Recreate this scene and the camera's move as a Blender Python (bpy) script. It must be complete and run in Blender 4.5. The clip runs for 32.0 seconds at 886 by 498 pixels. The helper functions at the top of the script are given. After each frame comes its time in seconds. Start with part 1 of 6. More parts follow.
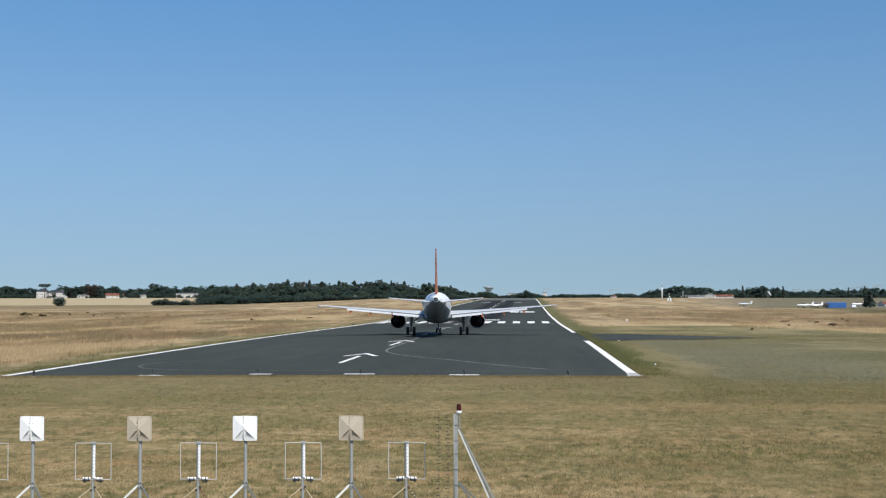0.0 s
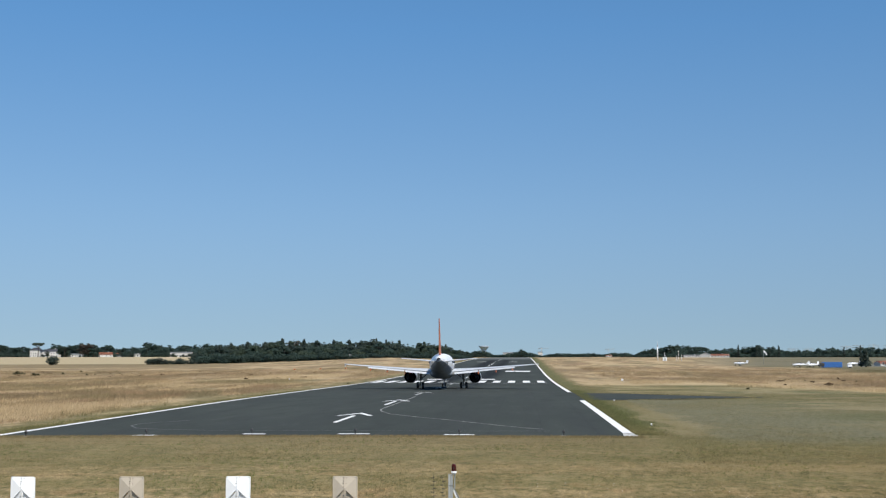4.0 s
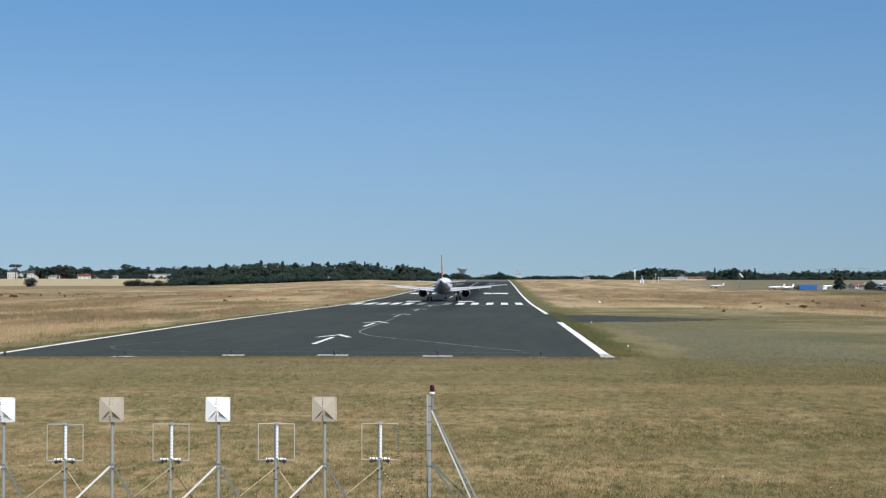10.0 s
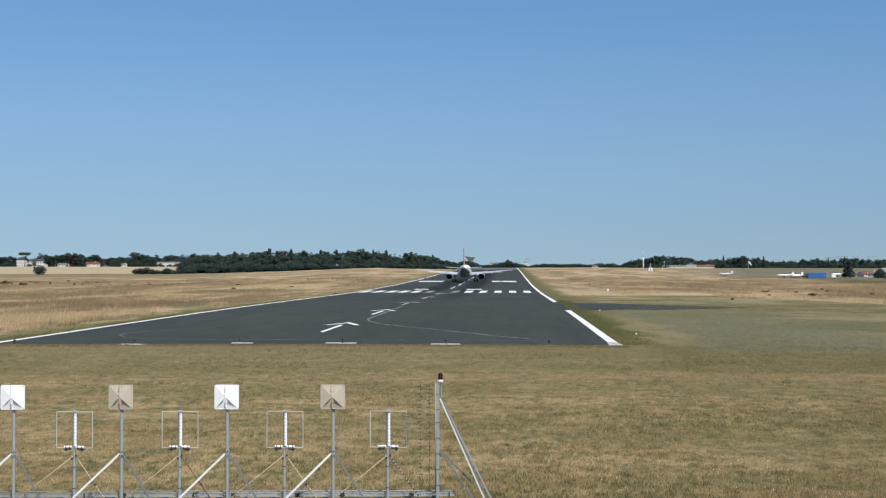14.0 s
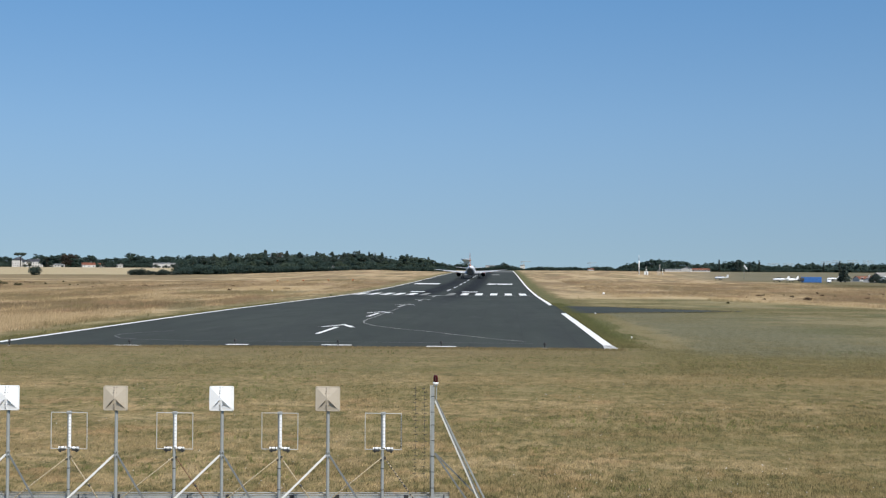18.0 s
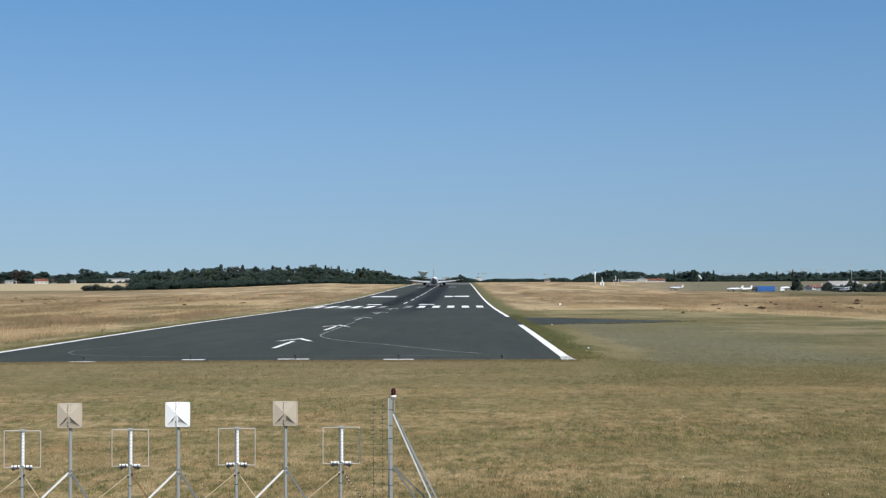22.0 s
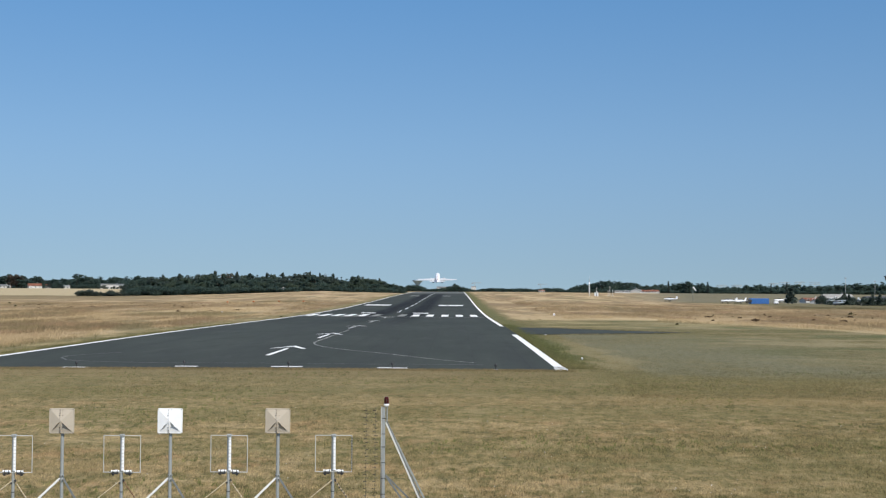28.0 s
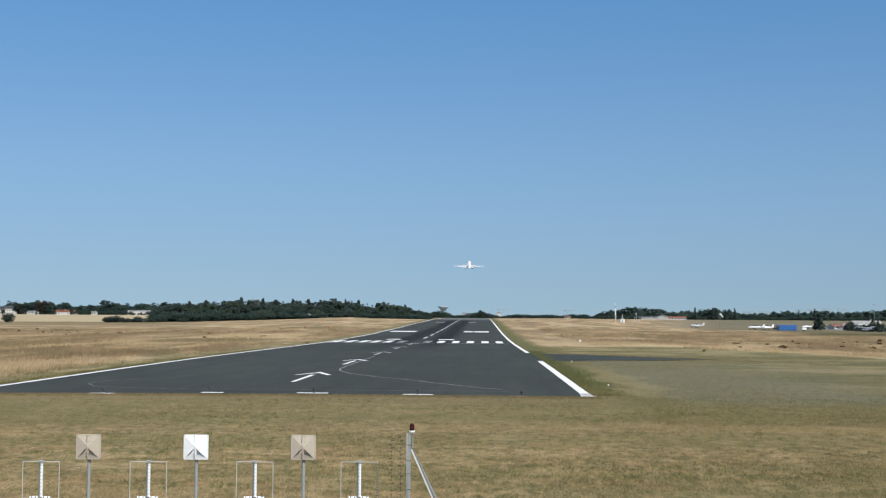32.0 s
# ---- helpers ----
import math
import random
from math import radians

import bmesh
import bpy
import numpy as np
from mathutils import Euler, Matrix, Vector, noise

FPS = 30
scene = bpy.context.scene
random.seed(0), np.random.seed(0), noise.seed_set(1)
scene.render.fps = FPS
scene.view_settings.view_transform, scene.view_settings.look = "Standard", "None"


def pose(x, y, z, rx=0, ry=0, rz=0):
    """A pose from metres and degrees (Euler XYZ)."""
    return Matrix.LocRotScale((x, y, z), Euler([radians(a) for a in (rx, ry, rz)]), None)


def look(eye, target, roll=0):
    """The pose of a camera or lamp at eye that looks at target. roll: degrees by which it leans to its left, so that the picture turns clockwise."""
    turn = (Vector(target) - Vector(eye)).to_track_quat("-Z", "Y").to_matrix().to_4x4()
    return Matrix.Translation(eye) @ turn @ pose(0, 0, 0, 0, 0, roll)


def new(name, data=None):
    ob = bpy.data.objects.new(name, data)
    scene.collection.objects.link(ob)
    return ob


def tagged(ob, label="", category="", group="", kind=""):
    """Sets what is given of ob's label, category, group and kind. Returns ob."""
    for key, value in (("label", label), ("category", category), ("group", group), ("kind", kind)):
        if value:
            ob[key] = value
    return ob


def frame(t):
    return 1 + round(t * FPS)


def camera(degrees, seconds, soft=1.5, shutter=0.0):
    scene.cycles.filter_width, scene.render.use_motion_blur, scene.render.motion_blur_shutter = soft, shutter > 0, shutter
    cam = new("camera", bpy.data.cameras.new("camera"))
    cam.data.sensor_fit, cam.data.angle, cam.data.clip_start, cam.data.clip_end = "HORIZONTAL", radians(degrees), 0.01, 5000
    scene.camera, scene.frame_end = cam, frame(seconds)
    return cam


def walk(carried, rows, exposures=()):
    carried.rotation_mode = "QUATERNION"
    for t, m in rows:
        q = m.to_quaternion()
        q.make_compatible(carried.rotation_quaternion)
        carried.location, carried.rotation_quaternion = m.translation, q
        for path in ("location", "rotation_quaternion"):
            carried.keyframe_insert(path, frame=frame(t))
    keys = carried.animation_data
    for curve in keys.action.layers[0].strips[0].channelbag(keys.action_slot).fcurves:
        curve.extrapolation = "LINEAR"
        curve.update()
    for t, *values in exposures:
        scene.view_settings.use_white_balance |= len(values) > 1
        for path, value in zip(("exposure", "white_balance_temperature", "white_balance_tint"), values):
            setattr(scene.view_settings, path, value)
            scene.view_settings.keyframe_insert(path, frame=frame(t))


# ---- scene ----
EYE_Z = 5.235


def aim(yaw, pitch, roll):
    """Camera pose at the fixed eye: yaw to the right, pitch up, lean to the left."""
    return pose(0, 0, EYE_Z, 90 + pitch, 0, -yaw) @ pose(0, 0, 0, 0, 0, roll)


# seconds, yaw, pitch, roll of the hand-held camera
VIEW = [
    (0, -3.852, 2.238, -0.102), (0.5, -3.704, 2.255, -0.008), (1, -3.535, 2.624, -0.348),
    (1.5, -3.485, 3.383, -0.258), (2, -3.439, 4.014, -0.458), (2.5, -3.158, 4.477, -0.641),
    (3, -3.523, 4.898, -0.634), (3.5, -3.603, 4.968, -0.303), (5.5, -3.275, 4.568, 0.47),
    (6, -2.205, 3.398, 0.165), (6.5, -1.636, 2.279, 0.04), (7, -2.133, 2.237, -0.078),
    (7.5, -2.335, 2.174, -0.01), (8, -2.28, 1.588, 0.178), (8.5, -1.728, 0.956, 0.216),
    (9, -1.923, 0.833, -0.001), (9.5, -2.52, 1.153, -0.006), (10, -2.639, 1.379, 0.018),
    (10.5, -2.608, 0.946, 0.025), (11, -2.34, 0.524, 0.105), (11.5, -2.522, 0.448, 0.097),
    (12, -3.082, 0.421, 0.184), (12.5, -3.182, 0.409, 0.014), (13, -3.147, 0.676, -0.094),
    (13.5, -2.905, 0.79, -0.104), (14, -3.02, 0.827, 0.023), (14.5, -3.155, 0.929, -0.174),
    (16.5, -2.747, 1.121, -0.106), (17, -2.741, 1.541, -0.106), (17.5, -2.971, 2.243, -0.391),
    (18, -2.833, 0.939, 0.321), (18.5, -2.454, 0.472, 0.141), (19, -2.449, 0.475, -0.016),
    (19.5, -2.584, 0.559, -0.091), (20, -2.583, 1.108, 0.028), (20.5, -1.796, 1.466, 0.262),
    (21, -1.46, 1.545, 0.173), (21.5, -0.92, 1.46, -0.274), (22, -0.831, 1.518, -0.247),
    (22.5, -0.536, 1.706, 0.141), (23, -0.405, 1.758, 0.083), (23.5, -0.291, 1.789, -0.243),
    (24, -0.348, 1.799, 0.202), (24.5, -0.69, 1.971, 0.31), (25, -0.578, 2.532, 0.005),
    (25.5, -0.359, 2.713, 0.035), (27.5, -0.076, 2.214, 0.328), (28, -0.589, 1.932, 0.365),
    (28.5, -0.69, 1.856, 0.335), (29, -0.679, 1.9, 0.069), (29.5, -0.688, 2.051, 0.242),
    (30, -1.355, 2.378, 0.045), (30.5, -1.475, 2.776, 0.017), (31, -1.467, 3.089, 0.241),
    (31.5, -1.603, 3.17, 0.098), (32, -1.773, 3.137, 0.381),
]
cam = camera(39.23, 32.0, soft=1.25)
walk(cam, [(t, aim(a, b, c)) for t, a, b, c in VIEW])

# ---- sky and sun: sun high behind the viewer, to the right ----
SUN_AZ, SUN_EL = 148.0, 52.0
world = bpy.data.worlds.new("sky")
scene.world = world
world.use_nodes = True
wn = world.node_tree.nodes
sky = wn.new("ShaderNodeTexSky")
sky.sky_type = "NISHITA"
sky.sun_disc = False
sky.sun_elevation, sky.sun_rotation = radians(SUN_EL), radians(SUN_AZ)
sky.altitude, sky.air_density, sky.dust_density, sky.ozone_density = 2000.0, 1.0, 0.15, 1.6
# the haze of a dry summer day evens out the lowest part of the sky
wc = wn.new("ShaderNodeTexCoord")
wm = wn.new("ShaderNodeMapping")
wm.inputs["Location"].default_value, wm.inputs["Scale"].default_value = (0, 0, 0.085), (1, 1, 0.62)
hs = wn.new("ShaderNodeHueSaturation")
hs.inputs["Saturation"].default_value, hs.inputs["Value"].default_value = 1.26, 1.36
sz = wn.new("ShaderNodeSeparateXYZ")
mr = wn.new("ShaderNodeMapRange")
mr.inputs["From Min"].default_value, mr.inputs["From Max"].default_value = 0.0, 0.26
world.node_tree.links.new(wc.outputs["Generated"], sz.inputs[0])
world.node_tree.links.new(sz.outputs["Z"], mr.inputs["Value"])
world.node_tree.links.new(mr.outputs["Result"], hs.inputs["Fac"])
world.node_tree.links.new(wc.outputs["Generated"], wm.inputs["Vector"])
world.node_tree.links.new(wm.outputs[0], sky.inputs["Vector"])
world.node_tree.links.new(sky.outputs[0], hs.inputs["Color"])
tint = wn.new("ShaderNodeMix")
tint.data_type, tint.blend_type = "RGBA", "MULTIPLY"
tint.inputs[0].default_value = 1.0
tint.inputs[7].default_value = (0.995, 1.0, 0.968, 1.0)
world.node_tree.links.new(hs.outputs[0], tint.inputs[6])
world.node_tree.links.new(tint.outputs[2], wn["Background"].inputs[0])
ml = wn.new("ShaderNodeMapRange")
ml.interpolation_type = "SMOOTHSTEP"
for k, v in (("From Min", -0.03), ("From Max", 0.13), ("To Min", 0.0625), ("To Max", 0.075)):
    ml.inputs[k].default_value = v
world.node_tree.links.new(sz.outputs["Z"], ml.inputs["Value"])
world.node_tree.links.new(ml.outputs["Result"], wn["Background"].inputs[1])
sun = new("sun", bpy.data.lights.new("sun", "SUN"))
sun.data.energy, sun.data.angle, sun.data.color = 4.8, radians(0.53), (1.0, 0.95, 0.87)
SUN_DIR = Vector((math.sin(radians(SUN_AZ)) * math.cos(radians(SUN_EL)), math.cos(radians(SUN_AZ)) * math.cos(radians(SUN_EL)), math.sin(radians(SUN_EL))))
sun.matrix_world = look(SUN_DIR * 200, (0, 0, 0))
scene.view_settings.exposure = 0.3

# ---- node helpers and materials ----
class Nodes:
    """Short hand for building a material's node tree."""

    def __init__(self, name):
        self.m = bpy.data.materials.new(name)
        self.m.use_nodes = True
        self.t = self.m.node_tree
        self.b = self.t.nodes["Principled BSDF"]
        self.geo = self.t.nodes.new("ShaderNodeNewGeometry")
        self.tc = self.t.nodes.new("ShaderNodeTexCoord")
        self.pos = self.geo.outputs["Position"]
        self.obj = self.tc.outputs["Object"]

    def put(self, socket, v):
        if isinstance(v, bpy.types.NodeSocket):
            self.t.links.new(v, socket)
        elif isinstance(v, tuple) and len(v) == 3 and socket.type == "RGBA":
            socket.default_value = (*v, 1.0)
        else:
            socket.default_value = v

    def math(self, op, a, b=0.0, clamp=False):
        n = self.t.nodes.new("ShaderNodeMath")
        n.operation, n.use_clamp = op, clamp
        self.put(n.inputs[0], a)
        self.put(n.inputs[1], b)
        return n.outputs[0]

    def xyz(self, v):
        n = self.t.nodes.new("ShaderNodeSeparateXYZ")
        self.put(n.inputs[0], v)
        return n.outputs

    def scaled(self, v, s):
        """A plan place scaled along x and y; the third number sets one pattern apart from another."""
        n = self.t.nodes.new("ShaderNodeMapping")
        self.put(n.inputs["Vector"], v)
        n.inputs["Scale"].default_value = (s[0], s[1], 0.0)
        n.inputs["Location"].default_value = (0.0, 0.0, s[2])
        return n.outputs[0]

    def noise(self, v, scale=1.0, detail=4.0, rough=0.55):
        n = self.t.nodes.new("ShaderNodeTexNoise")
        self.put(n.inputs["Vector"], v)
        n.inputs["Scale"].default_value, n.inputs["Detail"].default_value, n.inputs["Roughness"].default_value = scale, detail, rough
        return n.outputs["Fac"]

    def step(self, v, lo, hi, a=0.0, b=1.0):
        n = self.t.nodes.new("ShaderNodeMapRange")
        n.interpolation_type = "SMOOTHSTEP"
        self.put(n.inputs["Value"], v)
        for k, x in (("From Min", lo), ("From Max", hi), ("To Min", a), ("To Max", b)):
            self.put(n.inputs[k], x)
        return n.outputs["Result"]

    def mix(self, f, a, b, mode="MIX"):
        n = self.t.nodes.new("ShaderNodeMix")
        n.data_type, n.blend_type = "RGBA", mode
        self.put(n.inputs["Factor"], f)
        ins = [i for i in n.inputs if i.type == "RGBA"]
        self.put(ins[0], a)
        self.put(ins[1], b)
        return [o for o in n.outputs if o.type == "RGBA"][0]

    def bump(self, h, strength, dist):
        n = self.t.nodes.new("ShaderNodeBump")
        n.inputs["Strength"].default_value, n.inputs["Distance"].default_value = strength, dist
        self.put(n.inputs["Height"], h)
        self.t.links.new(n.outputs[0], self.b.inputs["Normal"])

    def done(self, color, rough=0.6, metal=0.0, spec=0.5):
        self.put(self.b.inputs["Base Color"], color)
        self.put(self.b.inputs["Roughness"], rough)
        self.put(self.b.inputs["Metallic"], metal)
        self.put(self.b.inputs["Specular IOR Level"], spec)
        return self.m


def surface(name, c, dirt=None, rough=0.6, metal=0.0, scale=6.0, amount=0.35, grain=60.0, bump=0.15, spec=0.5):
    """A painted or weathered surface: base colour, stains of a second colour, fine grain."""
    n = Nodes(name)
    dirt = dirt or tuple(x * 0.6 for x in c)
    big = n.step(n.noise(n.obj, scale, 5.0, 0.6), 0.42, 0.75)
    fine = n.noise(n.obj, grain, 3.0, 0.6)
    col = n.mix(n.math("MULTIPLY", big, amount), c, dirt)
    col = n.mix(n.step(fine, 0.3, 0.8, 0.0, 0.25), col, tuple(x * 0.72 for x in c))
    n.bump(fine, bump, 0.004)
    return n.done(col, n.step(big, 0.0, 1.0, rough, min(1.0, rough + 0.15)), metal, spec)


def foliage(name, dark, light, scale=0.5, thin=0.3, shade=0.5):
    n = Nodes(name)
    info = n.t.nodes.new("ShaderNodeObjectInfo")
    f = n.math("ADD", n.math("MULTIPLY", n.geo.outputs["Random Per Island"], 0.5), n.math("MULTIPLY", info.outputs["Random"], 0.5))
    col = n.mix(f, dark, light)
    col = n.mix(n.step(n.noise(n.pos, scale, 3.0), 0.4, 0.7, 0.0, shade), col, tuple(x * 0.55 for x in dark))
    m = n.done(col, 0.75, 0.0, 0.2)
    # leaves let some of the sun through
    tr = n.t.nodes.new("ShaderNodeBsdfTranslucent")
    mx = n.t.nodes.new("ShaderNodeMixShader")
    n.put(tr.inputs["Color"], col)
    mx.inputs[0].default_value = thin
    n.t.links.new(n.b.outputs[0], mx.inputs[1])
    n.t.links.new(tr.outputs[0], mx.inputs[2])
    n.t.links.new(mx.outputs[0], n.t.nodes["Material Output"].inputs["Surface"])
    return m


def sward(n):
    """Colour of the airfield's grass at each place, and its tufts."""
    x, y, z = n.xyz(n.pos)
    wob = n.math("SUBTRACT", n.noise(n.scaled(n.pos, (0.05, 0.02, 0.0)), 1.0, 5.0, 0.6), 0.5)
    wobf = n.math("SUBTRACT", n.noise(n.scaled(n.pos, (0.35, 0.12, 0.0)), 1.0, 4.0, 0.6), 0.5)
    # mown lawn: streaks along the mower's passes, bleached and green patches
    streak = n.noise(n.scaled(n.pos, (2.1, 1.25, 0.0)), 1.0, 8.0, 0.74)
    patch = n.noise(n.scaled(n.pos, (0.52, 0.30, 0.0)), 1.0, 8.0, 0.74)
    tuft = n.noise(n.scaled(n.pos, (2.7, 1.4, 0.0)), 1.0, 6.0, 0.76)
    fine = n.noise(n.scaled(n.pos, (9.0, 5.0, 0.0)), 1.0, 3.0, 0.7)
    lawn = n.mix(n.step(streak, 0.40, 0.60), (0.140, 0.124, 0.052), (0.320, 0.242, 0.122))
    lawn = n.mix(n.step(patch, 0.50, 0.59, 0.0, 0.5), lawn, (0.122, 0.116, 0.050))
    lawn = n.mix(n.step(n.noise(n.scaled(n.pos, (0.42, 0.34, 4.0)), 1.0, 8.0, 0.70), 0.52, 0.62, 0.0, 0.62), lawn, (0.315, 0.205, 0.105))
    lawn = n.mix(n.step(tuft, 0.52, 0.68, 0.0, 0.6), lawn, (0.095, 0.090, 0.036))
    lawn = n.mix(n.step(tuft, 0.46, 0.28, 0.0, 0.45), lawn, (0.36, 0.27, 0.135))
    lawn = n.mix(n.math("MULTIPLY", n.step(n.math("ADD", x, n.math("MULTIPLY", wob, 24.0)), 0.0, 16.0), 0.45), lawn, n.mix(n.step(patch, 0.40, 0.58), (0.098, 0.094, 0.040), (0.200, 0.160, 0.078)))
    bleach = n.noise(n.scaled(n.pos, (0.32, 0.34, 51.0)), 1.0, 9.0, 0.74)
    lawn = n.mix(n.step(bleach, 0.51, 0.62, 0.0, 0.62), lawn, (0.40, 0.305, 0.170))
    lawn = n.mix(n.step(bleach, 0.46, 0.38, 0.0, 0.50), lawn, (0.150, 0.120, 0.060))
    clump = n.noise(n.scaled(n.pos, (1.5, 0.9, 57.0)), 1.0, 7.0, 0.74)
    lawn = n.mix(n.step(clump, 0.53, 0.63, 0.0, 0.75), lawn, (0.078, 0.080, 0.034))
    lawn = n.mix(n.step(clump, 0.46, 0.36, 0.0, 0.5), lawn, (0.42, 0.325, 0.185))
    lawn = n.mix(n.step(n.math("ADD", y, n.math("MULTIPLY", wobf, 14.0)), 50.0, 68.0, 0.0, 0.5), lawn, (0.148, 0.130, 0.064))
    # long faint bands left by the mower
    band = n.noise(n.scaled(n.pos, (0.025, 0.16, 7.0)), 1.0, 5.0, 0.55)
    lawn = n.mix(n.step(band, 0.47, 0.60, 0.0, 0.38), lawn, (0.140, 0.132, 0.054))
    lawn = n.mix(n.step(band, 0.45, 0.34, 0.0, 0.30), lawn, (0.335, 0.242, 0.122))
    lawn = n.mix(1.0, lawn, n.mix(n.step(n.math("ADD", x, n.math("MULTIPLY", wob, 14.0)), -8.0, 14.0), (0.94, 0.93, 0.92), (0.86, 0.84, 0.79)), "MULTIPLY")
    # tall dry meadow
    gold = n.mix(n.step(n.noise(n.scaled(n.pos, (0.11, 0.022, 0.0)), 1.0, 8.0, 0.70), 0.40, 0.60), (0.225, 0.162, 0.086), (0.42, 0.315, 0.172))
    gold = n.mix(n.step(n.noise(n.scaled(n.pos, (0.30, 0.045, 0.0)), 1.0, 8.0, 0.72), 0.50, 0.62, 0.0, 0.6), gold, (0.175, 0.128, 0.068))
    gold = n.mix(n.step(n.noise(n.scaled(n.pos, (0.36, 0.05, 3.0)), 1.0, 8.0, 0.72), 0.51, 0.62, 0.0, 0.7), gold, (0.47, 0.37, 0.215))
    gold = n.mix(n.step(n.noise(n.scaled(n.pos, (0.022, 0.02, 5.0)), 1.0, 7.0, 0.66), 0.51, 0.60, 0.0, 0.55), gold, (0.165, 0.145, 0.072))
    gold = n.mix(n.step(n.noise(n.scaled(n.pos, (0.05, 0.016, 15.0)), 1.0, 7.0, 0.66), 0.54, 0.62, 0.0, 0.5), gold, (0.27, 0.165, 0.095))
    # broad patches: bleached straw, brown stems, grey-green herbs
    swell = n.noise(n.scaled(n.pos, (0.060, 0.014, 41.0)), 1.0, 3.5, 0.55)
    gold = n.mix(n.step(swell, 0.52, 0.60, 0.0, 0.72), gold, (0.47, 0.365, 0.212))
    gold = n.mix(n.step(swell, 0.46, 0.39, 0.0, 0.72), gold, (0.185, 0.138, 0.080))
    herb = n.noise(n.scaled(n.pos, (0.085, 0.020, 47.0)), 1.0, 3.5, 0.58)
    gold = n.mix(n.step(herb, 0.56, 0.62, 0.0, 0.6), gold, (0.165, 0.148, 0.082))
    gold = n.mix(n.step(herb, 0.42, 0.35, 0.0, 0.55), gold, (0.31, 0.205, 0.125))
    gold = n.mix(n.step(tuft, 0.48, 0.74, 0.0, 0.35), gold, (0.15, 0.108, 0.052))
    gold = n.mix(1.0, gold, (0.93, 0.92, 0.94), "MULTIPLY")
    green = n.mix(n.step(patch, 0.42, 0.60), (0.082, 0.080, 0.034), (0.158, 0.132, 0.066))
    wheat = n.mix(n.step(patch, 0.3, 0.7), (0.33, 0.275, 0.17), (0.38, 0.312, 0.195))
    grey = n.mix(n.step(streak, 0.40, 0.60), (0.102, 0.100, 0.058), (0.162, 0.150, 0.094))
    # where each lies
    xl = n.math("ADD", x, n.math("MULTIPLY", wobf, 9.0))
    left = n.math("MULTIPLY", n.step(xl, -38.6, -42.0), n.step(y, 84.0, 96.0))
    yb = n.math("ADD", y, n.math("ADD", n.math("MULTIPLY", wob, 120.0), n.math("MULTIPLY", n.step(x, 38.0, 62.0), 105.0)))
    right = n.math("MULTIPLY", n.step(xl, 10.5, 14.5), n.step(yb, 232.0, 272.0))
    straw = n.math("MULTIPLY", n.step(xl, 10.5, 14.5), n.math("MULTIPLY", n.step(yb, 240.0, 262.0), n.step(yb, 330.0, 285.0)))
    rust = n.math("MULTIPLY", n.step(yb, 290.0, 350.0), n.math("MULTIPLY", n.step(y, 640.0, 480.0), n.step(n.noise(n.scaled(n.pos, (0.018, 0.02, 8.0)), 1.0, 6.0, 0.62), 0.38, 0.58)))
    yr = n.math("ADD", n.math("ADD", y, n.math("MULTIPLY", wobf, 26.0)), n.math("MULTIPLY", n.step(x, 14.0, 40.0), 4.0))
    c = n.mix(n.math("MULTIPLY", n.step(yr, 72.0, 84.0), n.step(x, 7.0, 11.0)), lawn, n.mix(0.6, lawn, green))
    patch_zone = n.math("MULTIPLY", n.math("MULTIPLY", n.step(n.math("ADD", x, n.math("MULTIPLY", wobf, 2.0)), 12.0, 13.2), n.step(xl, 46.0, 22.0)), n.math("MULTIPLY", n.step(n.math("ADD", y, n.math("MULTIPLY", wobf, 10.0)), 72.0, 84.0), n.step(y, 160.0, 148.0)))
    c = n.mix(n.math("MULTIPLY", patch_zone, n.step(n.noise(n.scaled(n.pos, (0.07, 0.03, 2.0)), 1.0, 7.0, 0.66), 0.36, 0.60, 0.35, 0.95)), c, grey)
    strip = n.math("MULTIPLY", n.math("MULTIPLY", n.step(x, 6.0, 7.4), n.step(n.math("ADD", x, n.math("MULTIPLY", wobf, 6.0)), 12.0, 8.8)), n.step(y, 84.0, 100.0))
    c = n.mix(n.math("MULTIPLY", strip, 0.88), c, n.mix(n.step(tuft, 0.35, 0.62), (0.058, 0.070, 0.026), (0.118, 0.118, 0.048)))
    dry = n.math("MULTIPLY", n.math("MULTIPLY", n.step(xl, 9.8, 11.0), n.step(xl, 14.0, 12.4)), n.math("MULTIPLY", n.step(y, 80.0, 88.0), n.step(y, 150.0, 120.0)))
    c = n.mix(n.math("MULTIPLY", n.math("MULTIPLY", dry, 0.3), n.step(patch, 0.60, 0.46)), c, (0.34, 0.28, 0.165))
    lip = n.math("MULTIPLY", n.math("MULTIPLY", n.step(x, -37.0, -34.0), n.step(x, 9.5, 6.5)), n.step(n.math("ADD", y, n.math("ADD", n.math("MULTIPLY", wobf, 9.0), n.math("MULTIPLY", x, 0.04))), 71.0, 80.5))
    c = n.mix(n.math("MULTIPLY", lip, 0.5), c, (0.150, 0.115, 0.060))
    mown = n.math("MULTIPLY", n.step(x, 12.0, 16.0), n.math("MULTIPLY", n.step(y, 180.0, 192.0), n.step(yb, 275.0, 235.0)))
    c = n.mix(n.math("MULTIPLY", mown, n.step(n.noise(n.scaled(n.pos, (0.06, 0.09, 21.0)), 1.0, 7.0, 0.68), 0.44, 0.60, 0.0, 0.75)), c, (0.30, 0.25, 0.135))
    olive = n.math("MULTIPLY", n.step(x, 20.0, 34.0), n.math("MULTIPLY", n.step(y, 84.0, 110.0), n.step(yb, 262.0, 225.0)))
